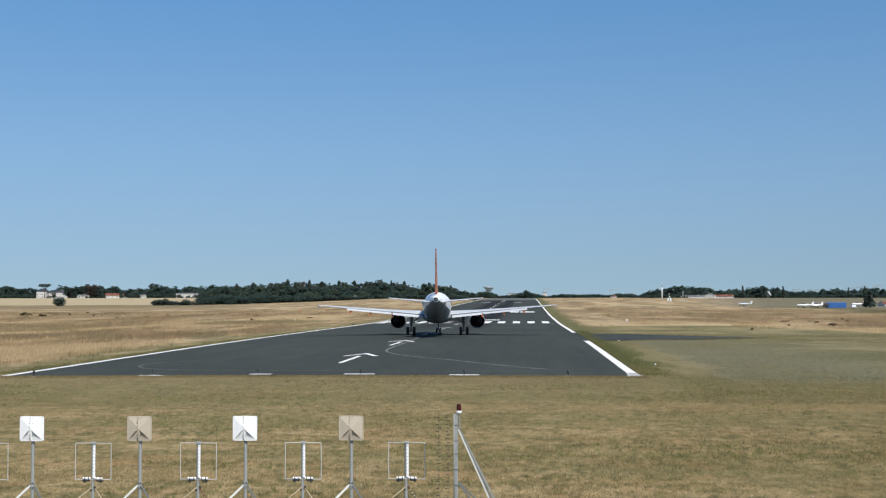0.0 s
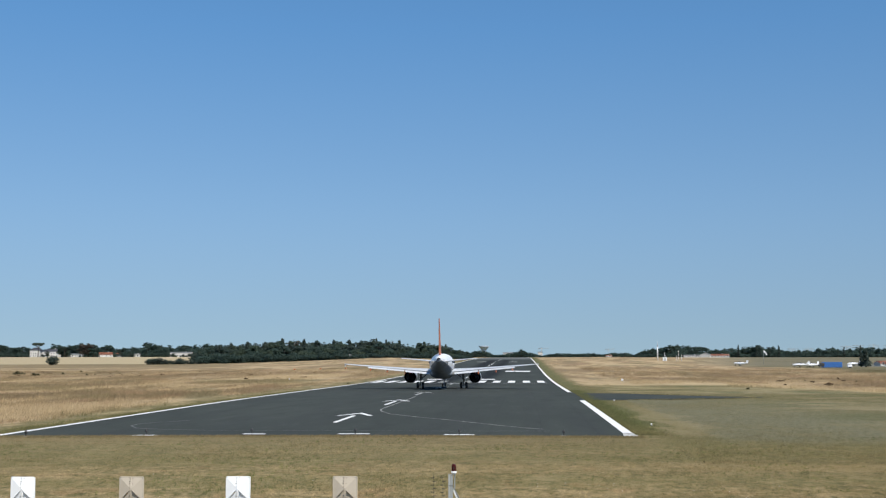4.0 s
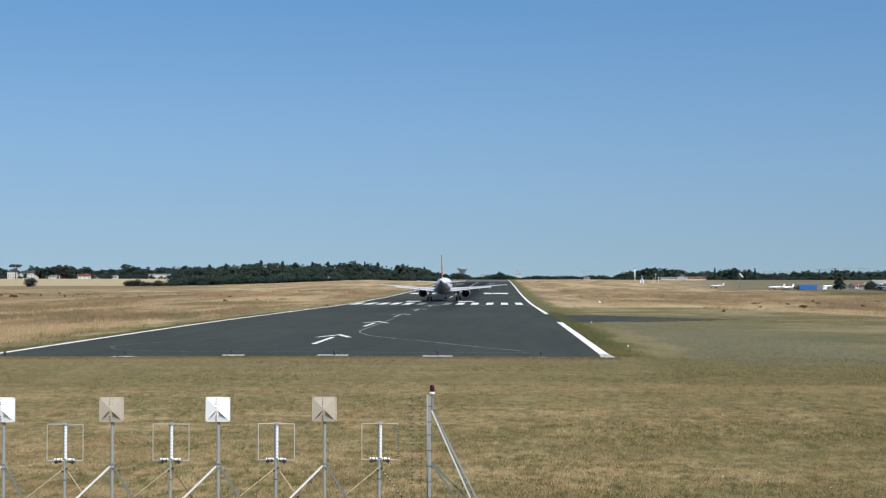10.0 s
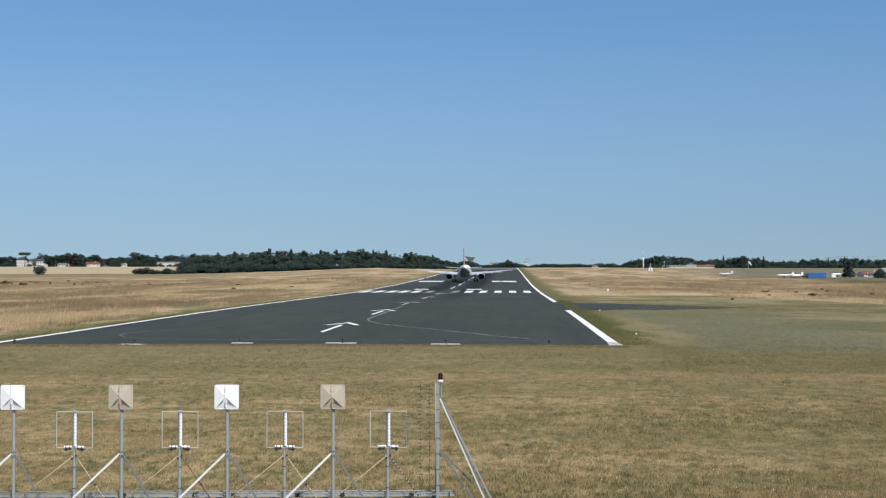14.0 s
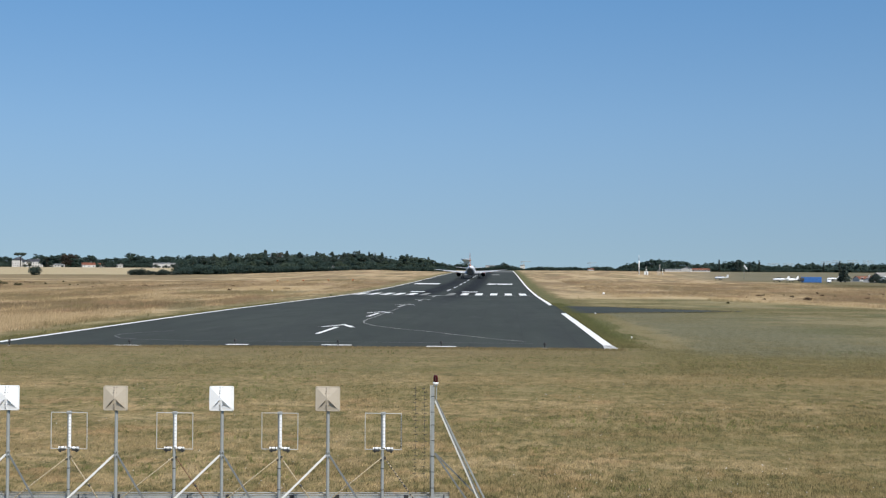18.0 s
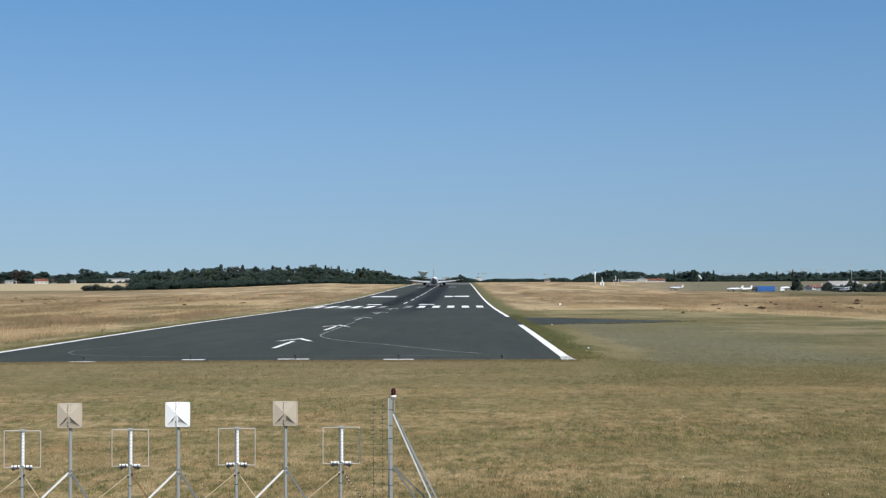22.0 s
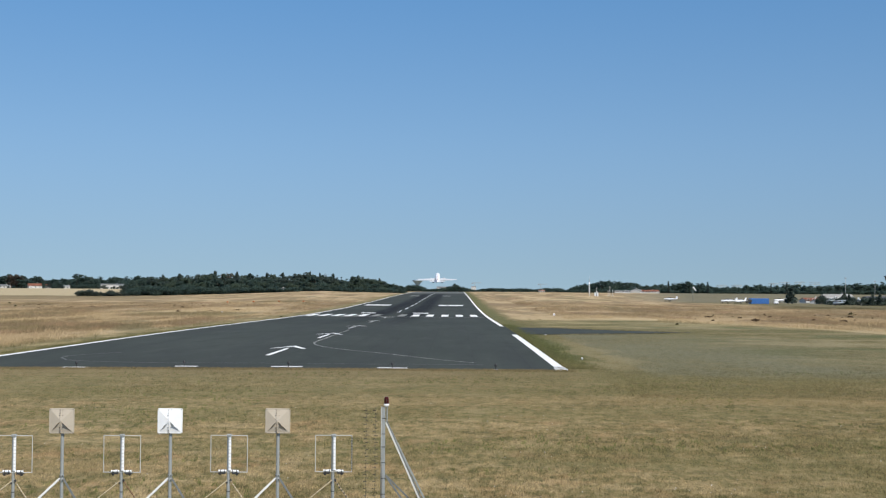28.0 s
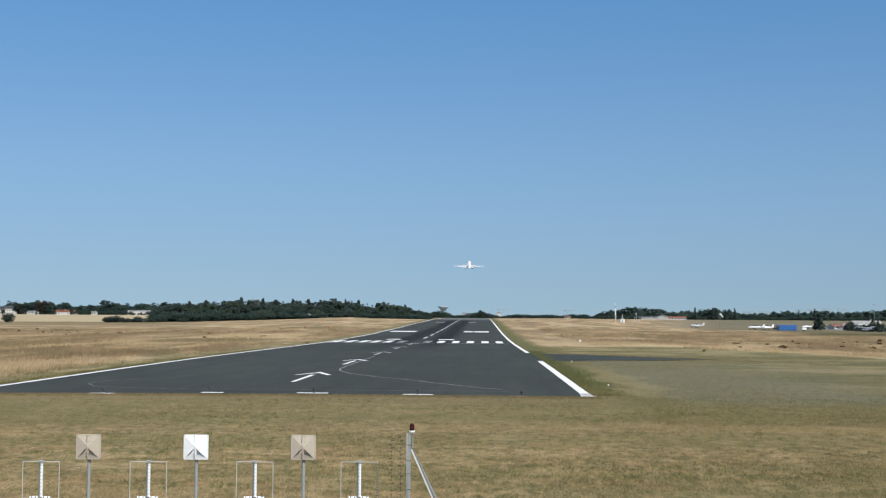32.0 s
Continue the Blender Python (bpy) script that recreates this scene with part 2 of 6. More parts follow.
    c = n.mix(n.math("MULTIPLY", olive, n.step(n.noise(n.scaled(n.pos, (0.045, 0.06, 27.0)), 1.0, 8.0, 0.70), 0.47, 0.58, 0.0, 0.85)), c, (0.225, 0.192, 0.110))
    c = n.mix(n.math("MULTIPLY", olive, n.step(n.noise(n.scaled(n.pos, (0.06, 0.075, 33.0)), 1.0, 8.0, 0.70), 0.51, 0.60, 0.0, 0.8)), c, (0.086, 0.094, 0.042))
    c = n.mix(left, c, gold)
    c = n.mix(right, c, gold)
    c = n.mix(n.math("MULTIPLY", straw, 0.6), c, (0.41, 0.315, 0.18))
    c = n.mix(n.math("MULTIPLY", n.math("MULTIPLY", rust, n.math("MAXIMUM", left, right)), 0.5), c, (0.205, 0.145, 0.084))
    verge = n.math("MULTIPLY", n.math("MULTIPLY", n.step(x, -34.0, -35.6), n.step(xl, -42.0, -38.2)), n.step(y, 82.0, 92.0))
    c = n.mix(n.math("MULTIPLY", n.math("MULTIPLY", verge, 0.75), n.step(n.noise(n.scaled(n.pos, (0.25, 0.06, 6.0)), 1.0, 7.0, 0.66), 0.42, 0.58, 0.25, 1.0)), c, green)
    c = n.mix(n.math("MULTIPLY", n.math("MULTIPLY", verge, 0.5), n.step(n.noise(n.scaled(n.pos, (0.3, 0.07, 9.0)), 1.0, 7.0, 0.66), 0.50, 0.62)), c, (0.38, 0.30, 0.165))
    bright = n.math("MULTIPLY", n.math("MULTIPLY", n.step(xl, -82.0, -74.0), n.step(xl, -50.0, -56.0)), n.math("MULTIPLY", n.step(y, 308.0, 328.0), n.step(y, 405.0, 378.0)))
    c = n.mix(n.math("MULTIPLY", bright, 0.7), c, (0.48, 0.37, 0.215))
    herbs = n.math("MULTIPLY", n.math("MULTIPLY", n.step(xl, -80.0, -72.0), n.step(xl, -46.0, -52.0)), n.math("MULTIPLY", n.step(y, 255.0, 280.0), n.step(y, 318.0, 300.0)))
    c = n.mix(n.math("MULTIPLY", herbs, 0.6), c, (0.150, 0.135, 0.068))
    u = n.math("DIVIDE", x, n.math("MAXIMUM", y, 1.0))
    brow = n.math("MULTIPLY", n.step(u, -0.20, -0.27), n.math("MULTIPLY", n.step(n.math("ADD", y, n.math("MULTIPLY", wob, 200.0)), 560.0, 800.0), n.step(y, 960.0, 940.0)))
    c = n.mix(n.math("MULTIPLY", brow, 0.7), c, (0.15, 0.118, 0.066))
    wz = n.math("MULTIPLY", n.step(u, -0.262, -0.275), n.step(n.math("ADD", y, n.math("MULTIPLY", wob, 30.0)), 925.0, 940.0))
    c = n.mix(wz, c, wheat)
    # darker grass and the grey apron round the hangars
    hang = n.math("MULTIPLY", n.step(n.math("ADD", u, n.math("MULTIPLY", n.step(y, 520.0, 640.0), 0.08)), 0.235, 0.275), n.math("MULTIPLY", n.step(n.math("ADD", y, n.math("MULTIPLY", wob, 90.0)), 420.0, 470.0), n.step(y, 1500.0, 1300.0)))
    c = n.mix(n.math("MULTIPLY", hang, 0.8), c, n.mix(n.step(patch, 0.4, 0.6), (0.062, 0.066, 0.033), (0.105, 0.096, 0.051)))
    apron = n.math("MULTIPLY", n.math("MULTIPLY", n.step(u, 0.215, 0.225), n.step(u, 0.40, 0.36)), n.math("MULTIPLY", n.step(y, 690.0, 700.0), n.step(y, 900.0, 880.0)))
    c = n.mix(apron, c, (0.125, 0.13, 0.125))
    back = n.math("MULTIPLY", n.step(u, 0.12, 0.17), n.math("MULTIPLY", n.step(n.math("ADD", y, n.math("MULTIPLY", wob, 120.0)), 600.0, 690.0), n.step(y, 1500.0, 1350.0)))
    c = n.mix(n.math("MULTIPLY", back, n.step(n.noise(n.scaled(n.pos, (0.02, 0.02, 61.0)), 1.0, 6.0, 0.66), 0.38, 0.58, 0.35, 0.85)), c, (0.150, 0.138, 0.095))
    farz = n.step(y, 1500.0, 1900.0)
    c = n.mix(farz, c, (0.20, 0.18, 0.10))
    c = n.mix(n.step(fine, 0.48, 0.78, 0.0, 0.5), c, (0.085, 0.072, 0.032))
    c = n.mix(n.step(fine, 0.46, 0.22, 0.0, 0.4), c, (0.40, 0.32, 0.185))
    return c, tuft, fine


def ground_material():
    n = Nodes("dry_grassland")
    c, tuft, fine = sward(n)
    n.bump(n.math("ADD", tuft, n.math("MULTIPLY", fine, 0.6)), 0.6, 0.12)
    return n.done(c, 0.95, 0.0, 0.1)


def blade_material(name, spread=0.4, tint=(1.0, 1.0, 1.0)):
    """Grass blades in the colours of the sward where they grow, each a little lighter or darker."""
    n = Nodes(name)
    c, tuft, fine = sward(n)
    f = n.geo.outputs["Random Per Island"]
    lo, hi = tuple((1 - spread) * k for k in tint), tuple((1 + spread) * k for k in tint)
    col = n.mix(1.0, c, n.mix(f, lo, hi), "MULTIPLY")
    n.done(col, 0.8, 0.0, 0.15)
    tr = n.t.nodes.new("ShaderNodeBsdfTranslucent")
    mx = n.t.nodes.new("ShaderNodeMixShader")
    n.put(tr.inputs["Color"], col)
    mx.inputs[0].default_value = 0.3
    n.t.links.new(n.b.outputs[0], mx.inputs[1])
    n.t.links.new(tr.outputs[0], mx.inputs[2])
    n.t.links.new(mx.outputs[0], n.t.nodes["Material Output"].inputs["Surface"])
    return n.m


def asphalt_material(name, base=0.043):
    n = Nodes(name)
    x, y, z = n.xyz(n.pos)
    big = n.noise(n.scaled(n.pos, (0.05, 0.02, 0.0)), 1.0, 5.0, 0.6)
    lane = n.noise(n.scaled(n.pos, (0.22, 0.008, 0.0)), 1.0, 4.0, 0.6)
    grain = n.noise(n.pos, 22.0, 3.0, 0.7)
    c = n.mix(n.step(big, 0.35, 0.7), (base * 0.80, base * 0.93, base * 0.80), (base * 1.06, base * 1.22, base * 1.04))
    c = n.mix(n.step(lane, 0.45, 0.7, 0.0, 0.4), c, (base * 0.72, base * 0.75, base * 0.78))
    # rubber laid down by landing wheels, both sides of the centre line
    cx = n.math("ABSOLUTE", n.math("ADD", x, 14.6))
    tracks = n.math("MULTIPLY", n.step(n.math("ABSOLUTE", n.math("SUBTRACT", cx, 4.2)), 5.0, 0.8), n.math("MULTIPLY", n.step(y, 170.0, 330.0), n.step(y, 900.0, 780.0)))
    blotch = n.step(n.noise(n.scaled(n.pos, (0.30, 0.006, 0.0)), 1.0, 4.0, 0.65), 0.25, 0.5)
    c = n.mix(n.math("MULTIPLY", n.math("MULTIPLY", tracks, blotch), 0.92), c, (base * 0.12, base * 0.13, base * 0.15))
    # sealed seams, oil and turning marks of wheels on the near part
    wear = n.noise(n.scaled(n.pos, (0.5, 0.10, 2.0)), 1.0, 6.0, 0.68)
    c = n.mix(n.step(wear, 0.50, 0.66, 0.0, 0.5), c, (base * 0.62, base * 0.66, base * 0.62))
    c = n.mix(n.step(wear, 0.46, 0.32, 0.0, 0.35), c, (base * 1.5, base * 1.58, base * 1.42))
    arc = n.math("ABSOLUTE", n.math("SUBTRACT", n.math("FRACT", n.math("DIVIDE", n.math("ADD", x, n.math("MULTIPLY", wear, 0.8)), 3.75)), 0.5))
    c = n.mix(n.step(arc, 0.018, 0.004, 0.0, 0.35), c, (base * 0.5, base * 0.5, base * 0.5))
    # the far end turns paler grey between 850 and 950 m
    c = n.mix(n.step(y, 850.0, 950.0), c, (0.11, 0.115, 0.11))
    c = n.mix(n.step(grain, 0.4, 0.8, 0.0, 0.3), c, (base * 1.7, base * 1.7, base * 1.65))
    n.bump(grain, 0.25, 0.006)
    return n.done(c, 0.95, 0.0, 0.12)


def line_paint():
    n = Nodes("runway_paint")
    wear = n.noise(n.scaled(n.pos, (1.2, 0.25, 0.0)), 1.0, 6.0, 0.7)
    chips = n.noise(n.pos, 9.0, 4.0, 0.7)
    f = n.math("MULTIPLY", n.step(wear, 0.52, 0.75), 0.45)
    f = n.math("MAXIMUM", f, n.step(chips, 0.62, 0.72, 0.0, 0.5))
    return n.done(n.mix(f, (0.70, 0.70, 0.68), (0.24, 0.24, 0.235)), 0.7, 0.0, 0.3)


def faded_paint(name, fresh, gone):
    n = Nodes(name)
    wear = n.noise(n.scaled(n.pos, (0.8, 0.4, 0.0)), 1.0, 6.0, 0.7)
    return n.done(n.mix(n.step(wear, 0.35, 0.65), fresh, gone), 0.8, 0.0, 0.3)


M_GROUND = ground_material()
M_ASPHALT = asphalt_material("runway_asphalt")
M_TAXI = asphalt_material("taxiway_asphalt", 0.045)
M_PAINT = line_paint()
M_FADED = faded_paint("faded_paint", (0.30, 0.30, 0.27), (0.09, 0.092, 0.086))
M_WORN = faded_paint("worn_runway_paint", (0.60, 0.60, 0.57), (0.17, 0.17, 0.165))
M_GHOST = faded_paint("nearly_worn_off_paint", (0.15, 0.15, 0.14), (0.055, 0.06, 0.056))
M_WHITE = surface("aircraft_white", (0.78, 0.79, 0.80), (0.60, 0.60, 0.59), 0.28, 0.0, 0.8, 0.3, 20.0, 0.02)
M_GREYW = surface("wing_grey", (0.48, 0.50, 0.52), (0.36, 0.37, 0.38), 0.4, 0.0, 0.8, 0.35, 20.0, 0.02)
# underside shade of the airliner as a grey; also plain dark grey elsewhere
M_BELLY = surface("belly_shade_and_dark_grey", (0.24, 0.25, 0.26), (0.16, 0.16, 0.165), 0.45, 0.0, 0.7, 0.5, 20.0, 0.02)
M_ORANGE = surface("aircraft_orange", (0.60, 0.13, 0.025), (0.42, 0.09, 0.02), 0.32, 0.0, 0.8, 0.25, 20.0, 0.02)
M_RUBBER = surface("tyre_rubber", (0.022, 0.022, 0.023), (0.05, 0.048, 0.045), 0.85, 0.0, 3.0, 0.4, 40.0, 0.1)
M_STEEL = surface("bare_steel", (0.52, 0.53, 0.54), (0.30, 0.29, 0.28), 0.38, 0.9, 4.0, 0.4, 50.0, 0.05)
# leg grey is darkened to hold the shade beneath wing and fuselage
M_GEAR = surface("undercarriage_shade_grey", (0.17, 0.17, 0.17), (0.07, 0.07, 0.07), 0.5, 0.2, 4.0, 0.5, 50.0, 0.05)
# near-black metal for outlets, nozzles and plugs
M_DARK = surface("dark_exhaust_metal", (0.035, 0.033, 0.032), (0.015, 0.014, 0.014), 0.6, 0.5, 3.0, 0.4, 30.0, 0.05)
M_ZINC = surface("galvanised_steel", (0.29, 0.305, 0.295), (0.19, 0.20, 0.195), 0.6, 0.05, 5.0, 0.5, 40.0, 0.1)
# a darker grey of the same steel
M_ZINCD = surface("dark_galvanised_steel", (0.15, 0.16, 0.155), (0.09, 0.095, 0.09), 0.65, 0.05, 5.0, 0.5, 40.0, 0.1)
M_ZINCL = surface("bright_galvanised_steel", (0.60, 0.60, 0.57), (0.42, 0.42, 0.39), 0.6, 0.0, 5.0, 0.4, 40.0, 0.1)
M_PANELW = surface("white_panel_paint", (0.80, 0.81, 0.81), (0.62, 0.63, 0.62), 0.5, 0.0, 4.0, 0.3, 40.0, 0.03)
M_PANELB = surface("weathered_beige_panel", (0.44, 0.385, 0.305), (0.33, 0.28, 0.21), 0.65, 0.0, 4.0, 0.4, 40.0, 0.08)
M_BOLT = surface("dark_fittings", (0.045, 0.045, 0.045), None, 0.6, 0.3, 6.0, 0.3, 60.0, 0.1)
M_REDGLASS = surface("red_lamp_glass", (0.050, 0.004, 0.004), (0.025, 0.003, 0.003), 0.30, 0.0, 6.0, 0.3, 40.0, 0.0, 0.15)
# next four leaf colours are lifted and blued to hold distance haze
M_LEAF = foliage("broadleaf_foliage", (0.060, 0.094, 0.080), (0.082, 0.124, 0.100), 0.12, 0.6, 0.08)
M_LEAF2 = foliage("olive_foliage", (0.068, 0.098, 0.074), (0.096, 0.130, 0.090), 0.12, 0.6, 0.08)
M_PINE = foliage("conifer_foliage", (0.058, 0.081, 0.069), (0.078, 0.103, 0.084), 0.12, 0.55, 0.08)
M_BLUEG = foliage("bluish_foliage", (0.070, 0.100, 0.088), (0.092, 0.122, 0.104), 0.12, 0.55, 0.08)
M_DRYLEAF = foliage("dry_grey_leaves", (0.15, 0.15, 0.13), (0.21, 0.20, 0.17), 0.12, 0.4, 0.1)
M_COPPER = foliage("copper_foliage", (0.070, 0.062, 0.052), (0.108, 0.090, 0.074), 0.12, 0.4, 0.3)
M_BROWN = foliage("brown_dry_scrub", (0.105, 0.070, 0.045), (0.16, 0.11, 0.07), 0.4, 0.4, 0.2)
M_SCRUB = foliage("scrub_leaves", (0.105, 0.098, 0.052), (0.15, 0.135, 0.072), 0.4, 0.4, 0.2)
M_PALE = surface("pale_roof_sheet", (0.50, 0.49, 0.46), (0.38, 0.37, 0.34), 0.6, 0.0, 0.8, 0.4, 10.0, 0.1)
M_BARK = surface("bark", (0.075, 0.058, 0.042), (0.04, 0.03, 0.022), 0.9, 0.0, 2.0, 0.5, 14.0, 0.5)
M_RENDER = surface("white_render", (0.52, 0.51, 0.48), (0.36, 0.35, 0.32), 0.85, 0.0, 0.6, 0.4, 8.0, 0.2)
# grey concrete with distance haze mixed into its colour as blue
M_HAZEC = surface("haze_blue_concrete", (0.36, 0.42, 0.48), (0.28, 0.33, 0.38), 0.85, 0.0, 0.6, 0.4, 8.0, 0.2)
M_TILE = surface("clay_roof_tiles", (0.31, 0.125, 0.075), (0.22, 0.09, 0.06), 0.8, 0.0, 0.8, 0.5, 6.0, 0.4)
M_SLATE = surface("slate_roof", (0.10, 0.105, 0.12), (0.06, 0.06, 0.07), 0.6, 0.0, 0.8, 0.4, 6.0, 0.2)
M_GLASSD = surface("dark_window_glass", (0.03, 0.035, 0.04), None, 0.08, 0.0, 1.0, 0.3, 10.0, 0.0)
M_BLUE = surface("blue_painted_sheet", (0.035, 0.13, 0.36), (0.02, 0.08, 0.24), 0.5, 0.0, 0.8, 0.35, 10.0, 0.1)
M_SHED = surface("grey_sheet_metal", (0.33, 0.34, 0.34), (0.22, 0.22, 0.21), 0.55, 0.2, 0.8, 0.4, 10.0, 0.1)
M_CONC = surface("concrete", (0.24, 0.235, 0.225), (0.16, 0.155, 0.145), 0.85, 0.0, 0.6, 0.5, 12.0, 0.3)
M_SOIL = surface("bare_soil", (0.085, 0.066, 0.045), (0.05, 0.04, 0.03), 0.95, 0.0, 2.0, 0.6, 12.0, 0.6)
M_STRAW = blade_material("dry_grass_blades", 0.28)
M_LAWN = blade_material("short_grass_blades", 0.68)
M_VERGE = blade_material("verge_grass_blades", 0.4, (0.84, 0.93, 0.82))
# ---- mesh helpers ----
def part(name, bm, material, parent, label=""):
    """Links a bmesh as one mesh object under a thing or a part."""
    me = bpy.data.meshes.new(name)
    # creases stay crisp on smooth-shaded forms
    bm.normal_update()
    for e in bm.edges:
        if len(e.link_faces) == 2 and e.calc_face_angle(0.0) > 0.75:
            e.smooth = False
    bm.to_mesh(me)
    bm.free()
    me.materials.append(material)
    ob = new(name, me)
    if parent:
        ob.parent = parent
    return tagged(ob, label)


def thing(name, label, category, group="", kind="", at=None):
    ob = new(name)
    ob.empty_display_size = 0.3
    if at is not None:
        ob.matrix_basis = at
    return tagged(ob, label, category, group, kind)


def solid(name, verts, faces, material, label="", category="", group="", kind="", smooth=False):
    me = bpy.data.meshes.new(name)
    me.from_pydata([tuple(v) for v in verts], [], faces)
    me.materials.append(material)
    if smooth:
        me.polygons.foreach_set("use_smooth", [True] * len(me.polygons))
    return tagged(new(name, me), label, category, group, kind)


def box(bm, lo, hi, bevel=0.0, m=None):
    r = bmesh.ops.create_cube(bm, size=1.0)["verts"]
    for v in r:
        v.co = Vector([lo[i] + (v.co[i] + 0.5) * (hi[i] - lo[i]) for i in range(3)])
    if bevel:
        es = list({e for v in r for e in v.link_edges})
        out = bmesh.ops.bevel(bm, geom=es, offset=bevel, segments=1, affect="EDGES")
        r = list({v for f in out["faces"] for v in f.verts} | {v for v in r if v.is_valid})
    if m is not None:
        bmesh.ops.transform(bm, matrix=m, verts=r)
    return r


def tube(bm, a, b, r0, r1=None, seg=10, caps=True):
    a, b = Vector(a), Vector(b)
    r1 = r0 if r1 is None else r1
    q = (b - a).to_track_quat("Z", "Y").to_matrix()
    rings = []
    for c, r in ((a, r0), (b, r1)):
        rings.append([bm.verts.new(c + q @ Vector((r * math.cos(2 * math.pi * i / seg), r * math.sin(2 * math.pi * i / seg), 0))) for i in range(seg)])
    for i in range(seg):
        f = bm.faces.new((rings[0][i], rings[0][(i + 1) % seg], rings[1][(i + 1) % seg], rings[1][i]))
        f.smooth = True
    if caps:
        bm.faces.new(rings[0][::-1])
        bm.faces.new(rings[1])


def loft(bm, rings, caps=True, smooth=True):
    """Skins rings of equal length, given as lists of points."""
    vs = [[bm.verts.new(p) for p in r] for r in rings]
    n = len(vs[0])
    for a, b in zip(vs, vs[1:]):
        for i in range(n):
            f = bm.faces.new((a[i], a[(i + 1) % n], b[(i + 1) % n], b[i]))
            f.smooth = smooth
    if caps:
        bm.faces.new(vs[0][::-1])
        bm.faces.new(vs[-1])
    bmesh.ops.recalc_face_normals(bm, faces=bm.faces)


def ring(cx, y, cz, rx, rz, seg=28):
    return [(cx + rx * math.cos(2 * math.pi * i / seg), y, cz + rz * math.sin(2 * math.pi * i / seg)) for i in range(seg)]


def lathe(bm, prof, seg=24, axis="Z", at=(0, 0, 0), caps=False):
    """Turns a profile of (radius, height) about an axis."""
    rings = []
    for r, h in prof:
        pts = []
        for i in range(seg):
            c, s = r * math.cos(2 * math.pi * i / seg), r * math.sin(2 * math.pi * i / seg)
            p = (c, s, h) if axis == "Z" else (c, h, s) if axis == "Y" else (h, c, s)
            pts.append((p[0] + at[0], p[1] + at[1], p[2] + at[2]))
        rings.append(pts)
    loft(bm, rings, caps)


def smoothstep(a, b, x):
    t = min(1.0, max(0.0, (x - a) / (b - a)))
    return t * t * (3 - 2 * t)


# ---- the lie of the land ----
PROF_Y = [-200, 142, 173, 222, 266, 310, 391, 523, 658, 834, 960, 1100, 5000]
PROF_Z = [0, 0, -0.11, -0.34, -0.56, -0.60, -0.40, 0.50, 1.72, 2.95, 3.75, 4.3, 4.3]
RIDGE_U = [-0.8, -0.42, -0.30, -0.24, -0.17, -0.11, -0.06, -0.016, 0.03, 0.07, 0.107, 0.17, 0.22, 0.27, 0.4, 0.8]
RIDGE_Z = [-1.0, 0.0, 0.3, 0.8, 2.9, 5.2, 4.8, 4.3, 4.9, 5.0, 4.1, 1.8, 1.9, 0.8, -1.0, -2.0]


GRID_Y = np.arange(-5000, 5001, 2.0)
SMOOTH_Z = (sum(np.interp(GRID_Y + d, PROF_Y, PROF_Z) for d in (-18, -9, 0, 9, 18)) / 5).tolist()


def runway_z(y):
    k = (y + 5000) / 2
    i = int(k)
    return SMOOTH_Z[i] + (SMOOTH_Z[i + 1] - SMOOTH_Z[i]) * (k - i)


def land_z(x, y):
    z = runway_z(y)
    if y > 250:
        w = smoothstep(300, 900, y) * smoothstep(24, 95, abs(x + 14.1))
        z += w * (float(np.interp(x / y, RIDGE_U, RIDGE_Z)) - 4.0)
    if y > 850:
        u = x / y
        far = 4.4 + 0.9 * smoothstep(-0.2, -0.3, u)
        z += (far - z) * smoothstep(880, 1400, y) * smoothstep(24, 95, abs(x + 14.1))
    return z


RW_L, RW_R, RW_Y0, RW_Y1, RW_C = -35.34, 7.48, 83.2, 1500.0, -14.08


def end_y(x):
    """Where the asphalt's near end gives way to turf."""
    f = min(1.0, max(0.0, (x - RW_L) / (RW_R - RW_L)))
    return 82.1 - 1.6 * (1 - f) + 0.7 * math.sin(math.pi * f)


def build_ground():
    xs = [RW_L - 0.5, RW_L + 0.15, RW_R - 0.15, RW_R + 0.5, -30, -22, RW_C, -6, 1]
    x = 9.5
    while x < 4200:
        xs.append(x)
        x += 2.5 + 0.07 * (x - 9.5)
    x = RW_L - 2.5
    while x > -4200:
        xs.append(x)
        x -= 2.5 + 0.07 * abs(x - RW_L)
    xs.sort()
    ys = [-4500, -1500, -600, -250, -120, -60, -20, 0, 12, 20, 28, 36, 44, 52, 60, 68, 76, RW_Y0 - 0.4, RW_Y0 + 0.4]
    y = 90.0
    while y < 4600:
        ys.append(y)
        y += max(7.0, 0.035 * y) if y > 150 else 6.0
    verts, faces = [], []
    for y in ys:
        for x in xs:
            z = land_z(x, max(y, 1.0))
            if y > RW_Y0 and y < RW_Y1:
                if RW_L < x < RW_R:
                    z -= 0.05
                elif RW_L - 0.6 < x < RW_R + 0.6:
                    z += 0.03
            elif 20 < y < 80:
                z += 0.05 * noise.noise((x * 0.12, y * 0.12, 3.0))
            verts.append((x, y, z))
    w = len(xs)
    for j in range(len(ys) - 1):
        for i in range(w - 1):
            a = j * w + i
            faces.append((a, a + 1, a + w + 1, a + w))
    solid("ground", verts, faces, M_GROUND, "sun-bleached mown grass and tall dry meadow around a runway", "ground", kind="structure", smooth=True)
    return [y for y in ys if y >= RW_Y0 + 0.4]


ROWS = build_ground()


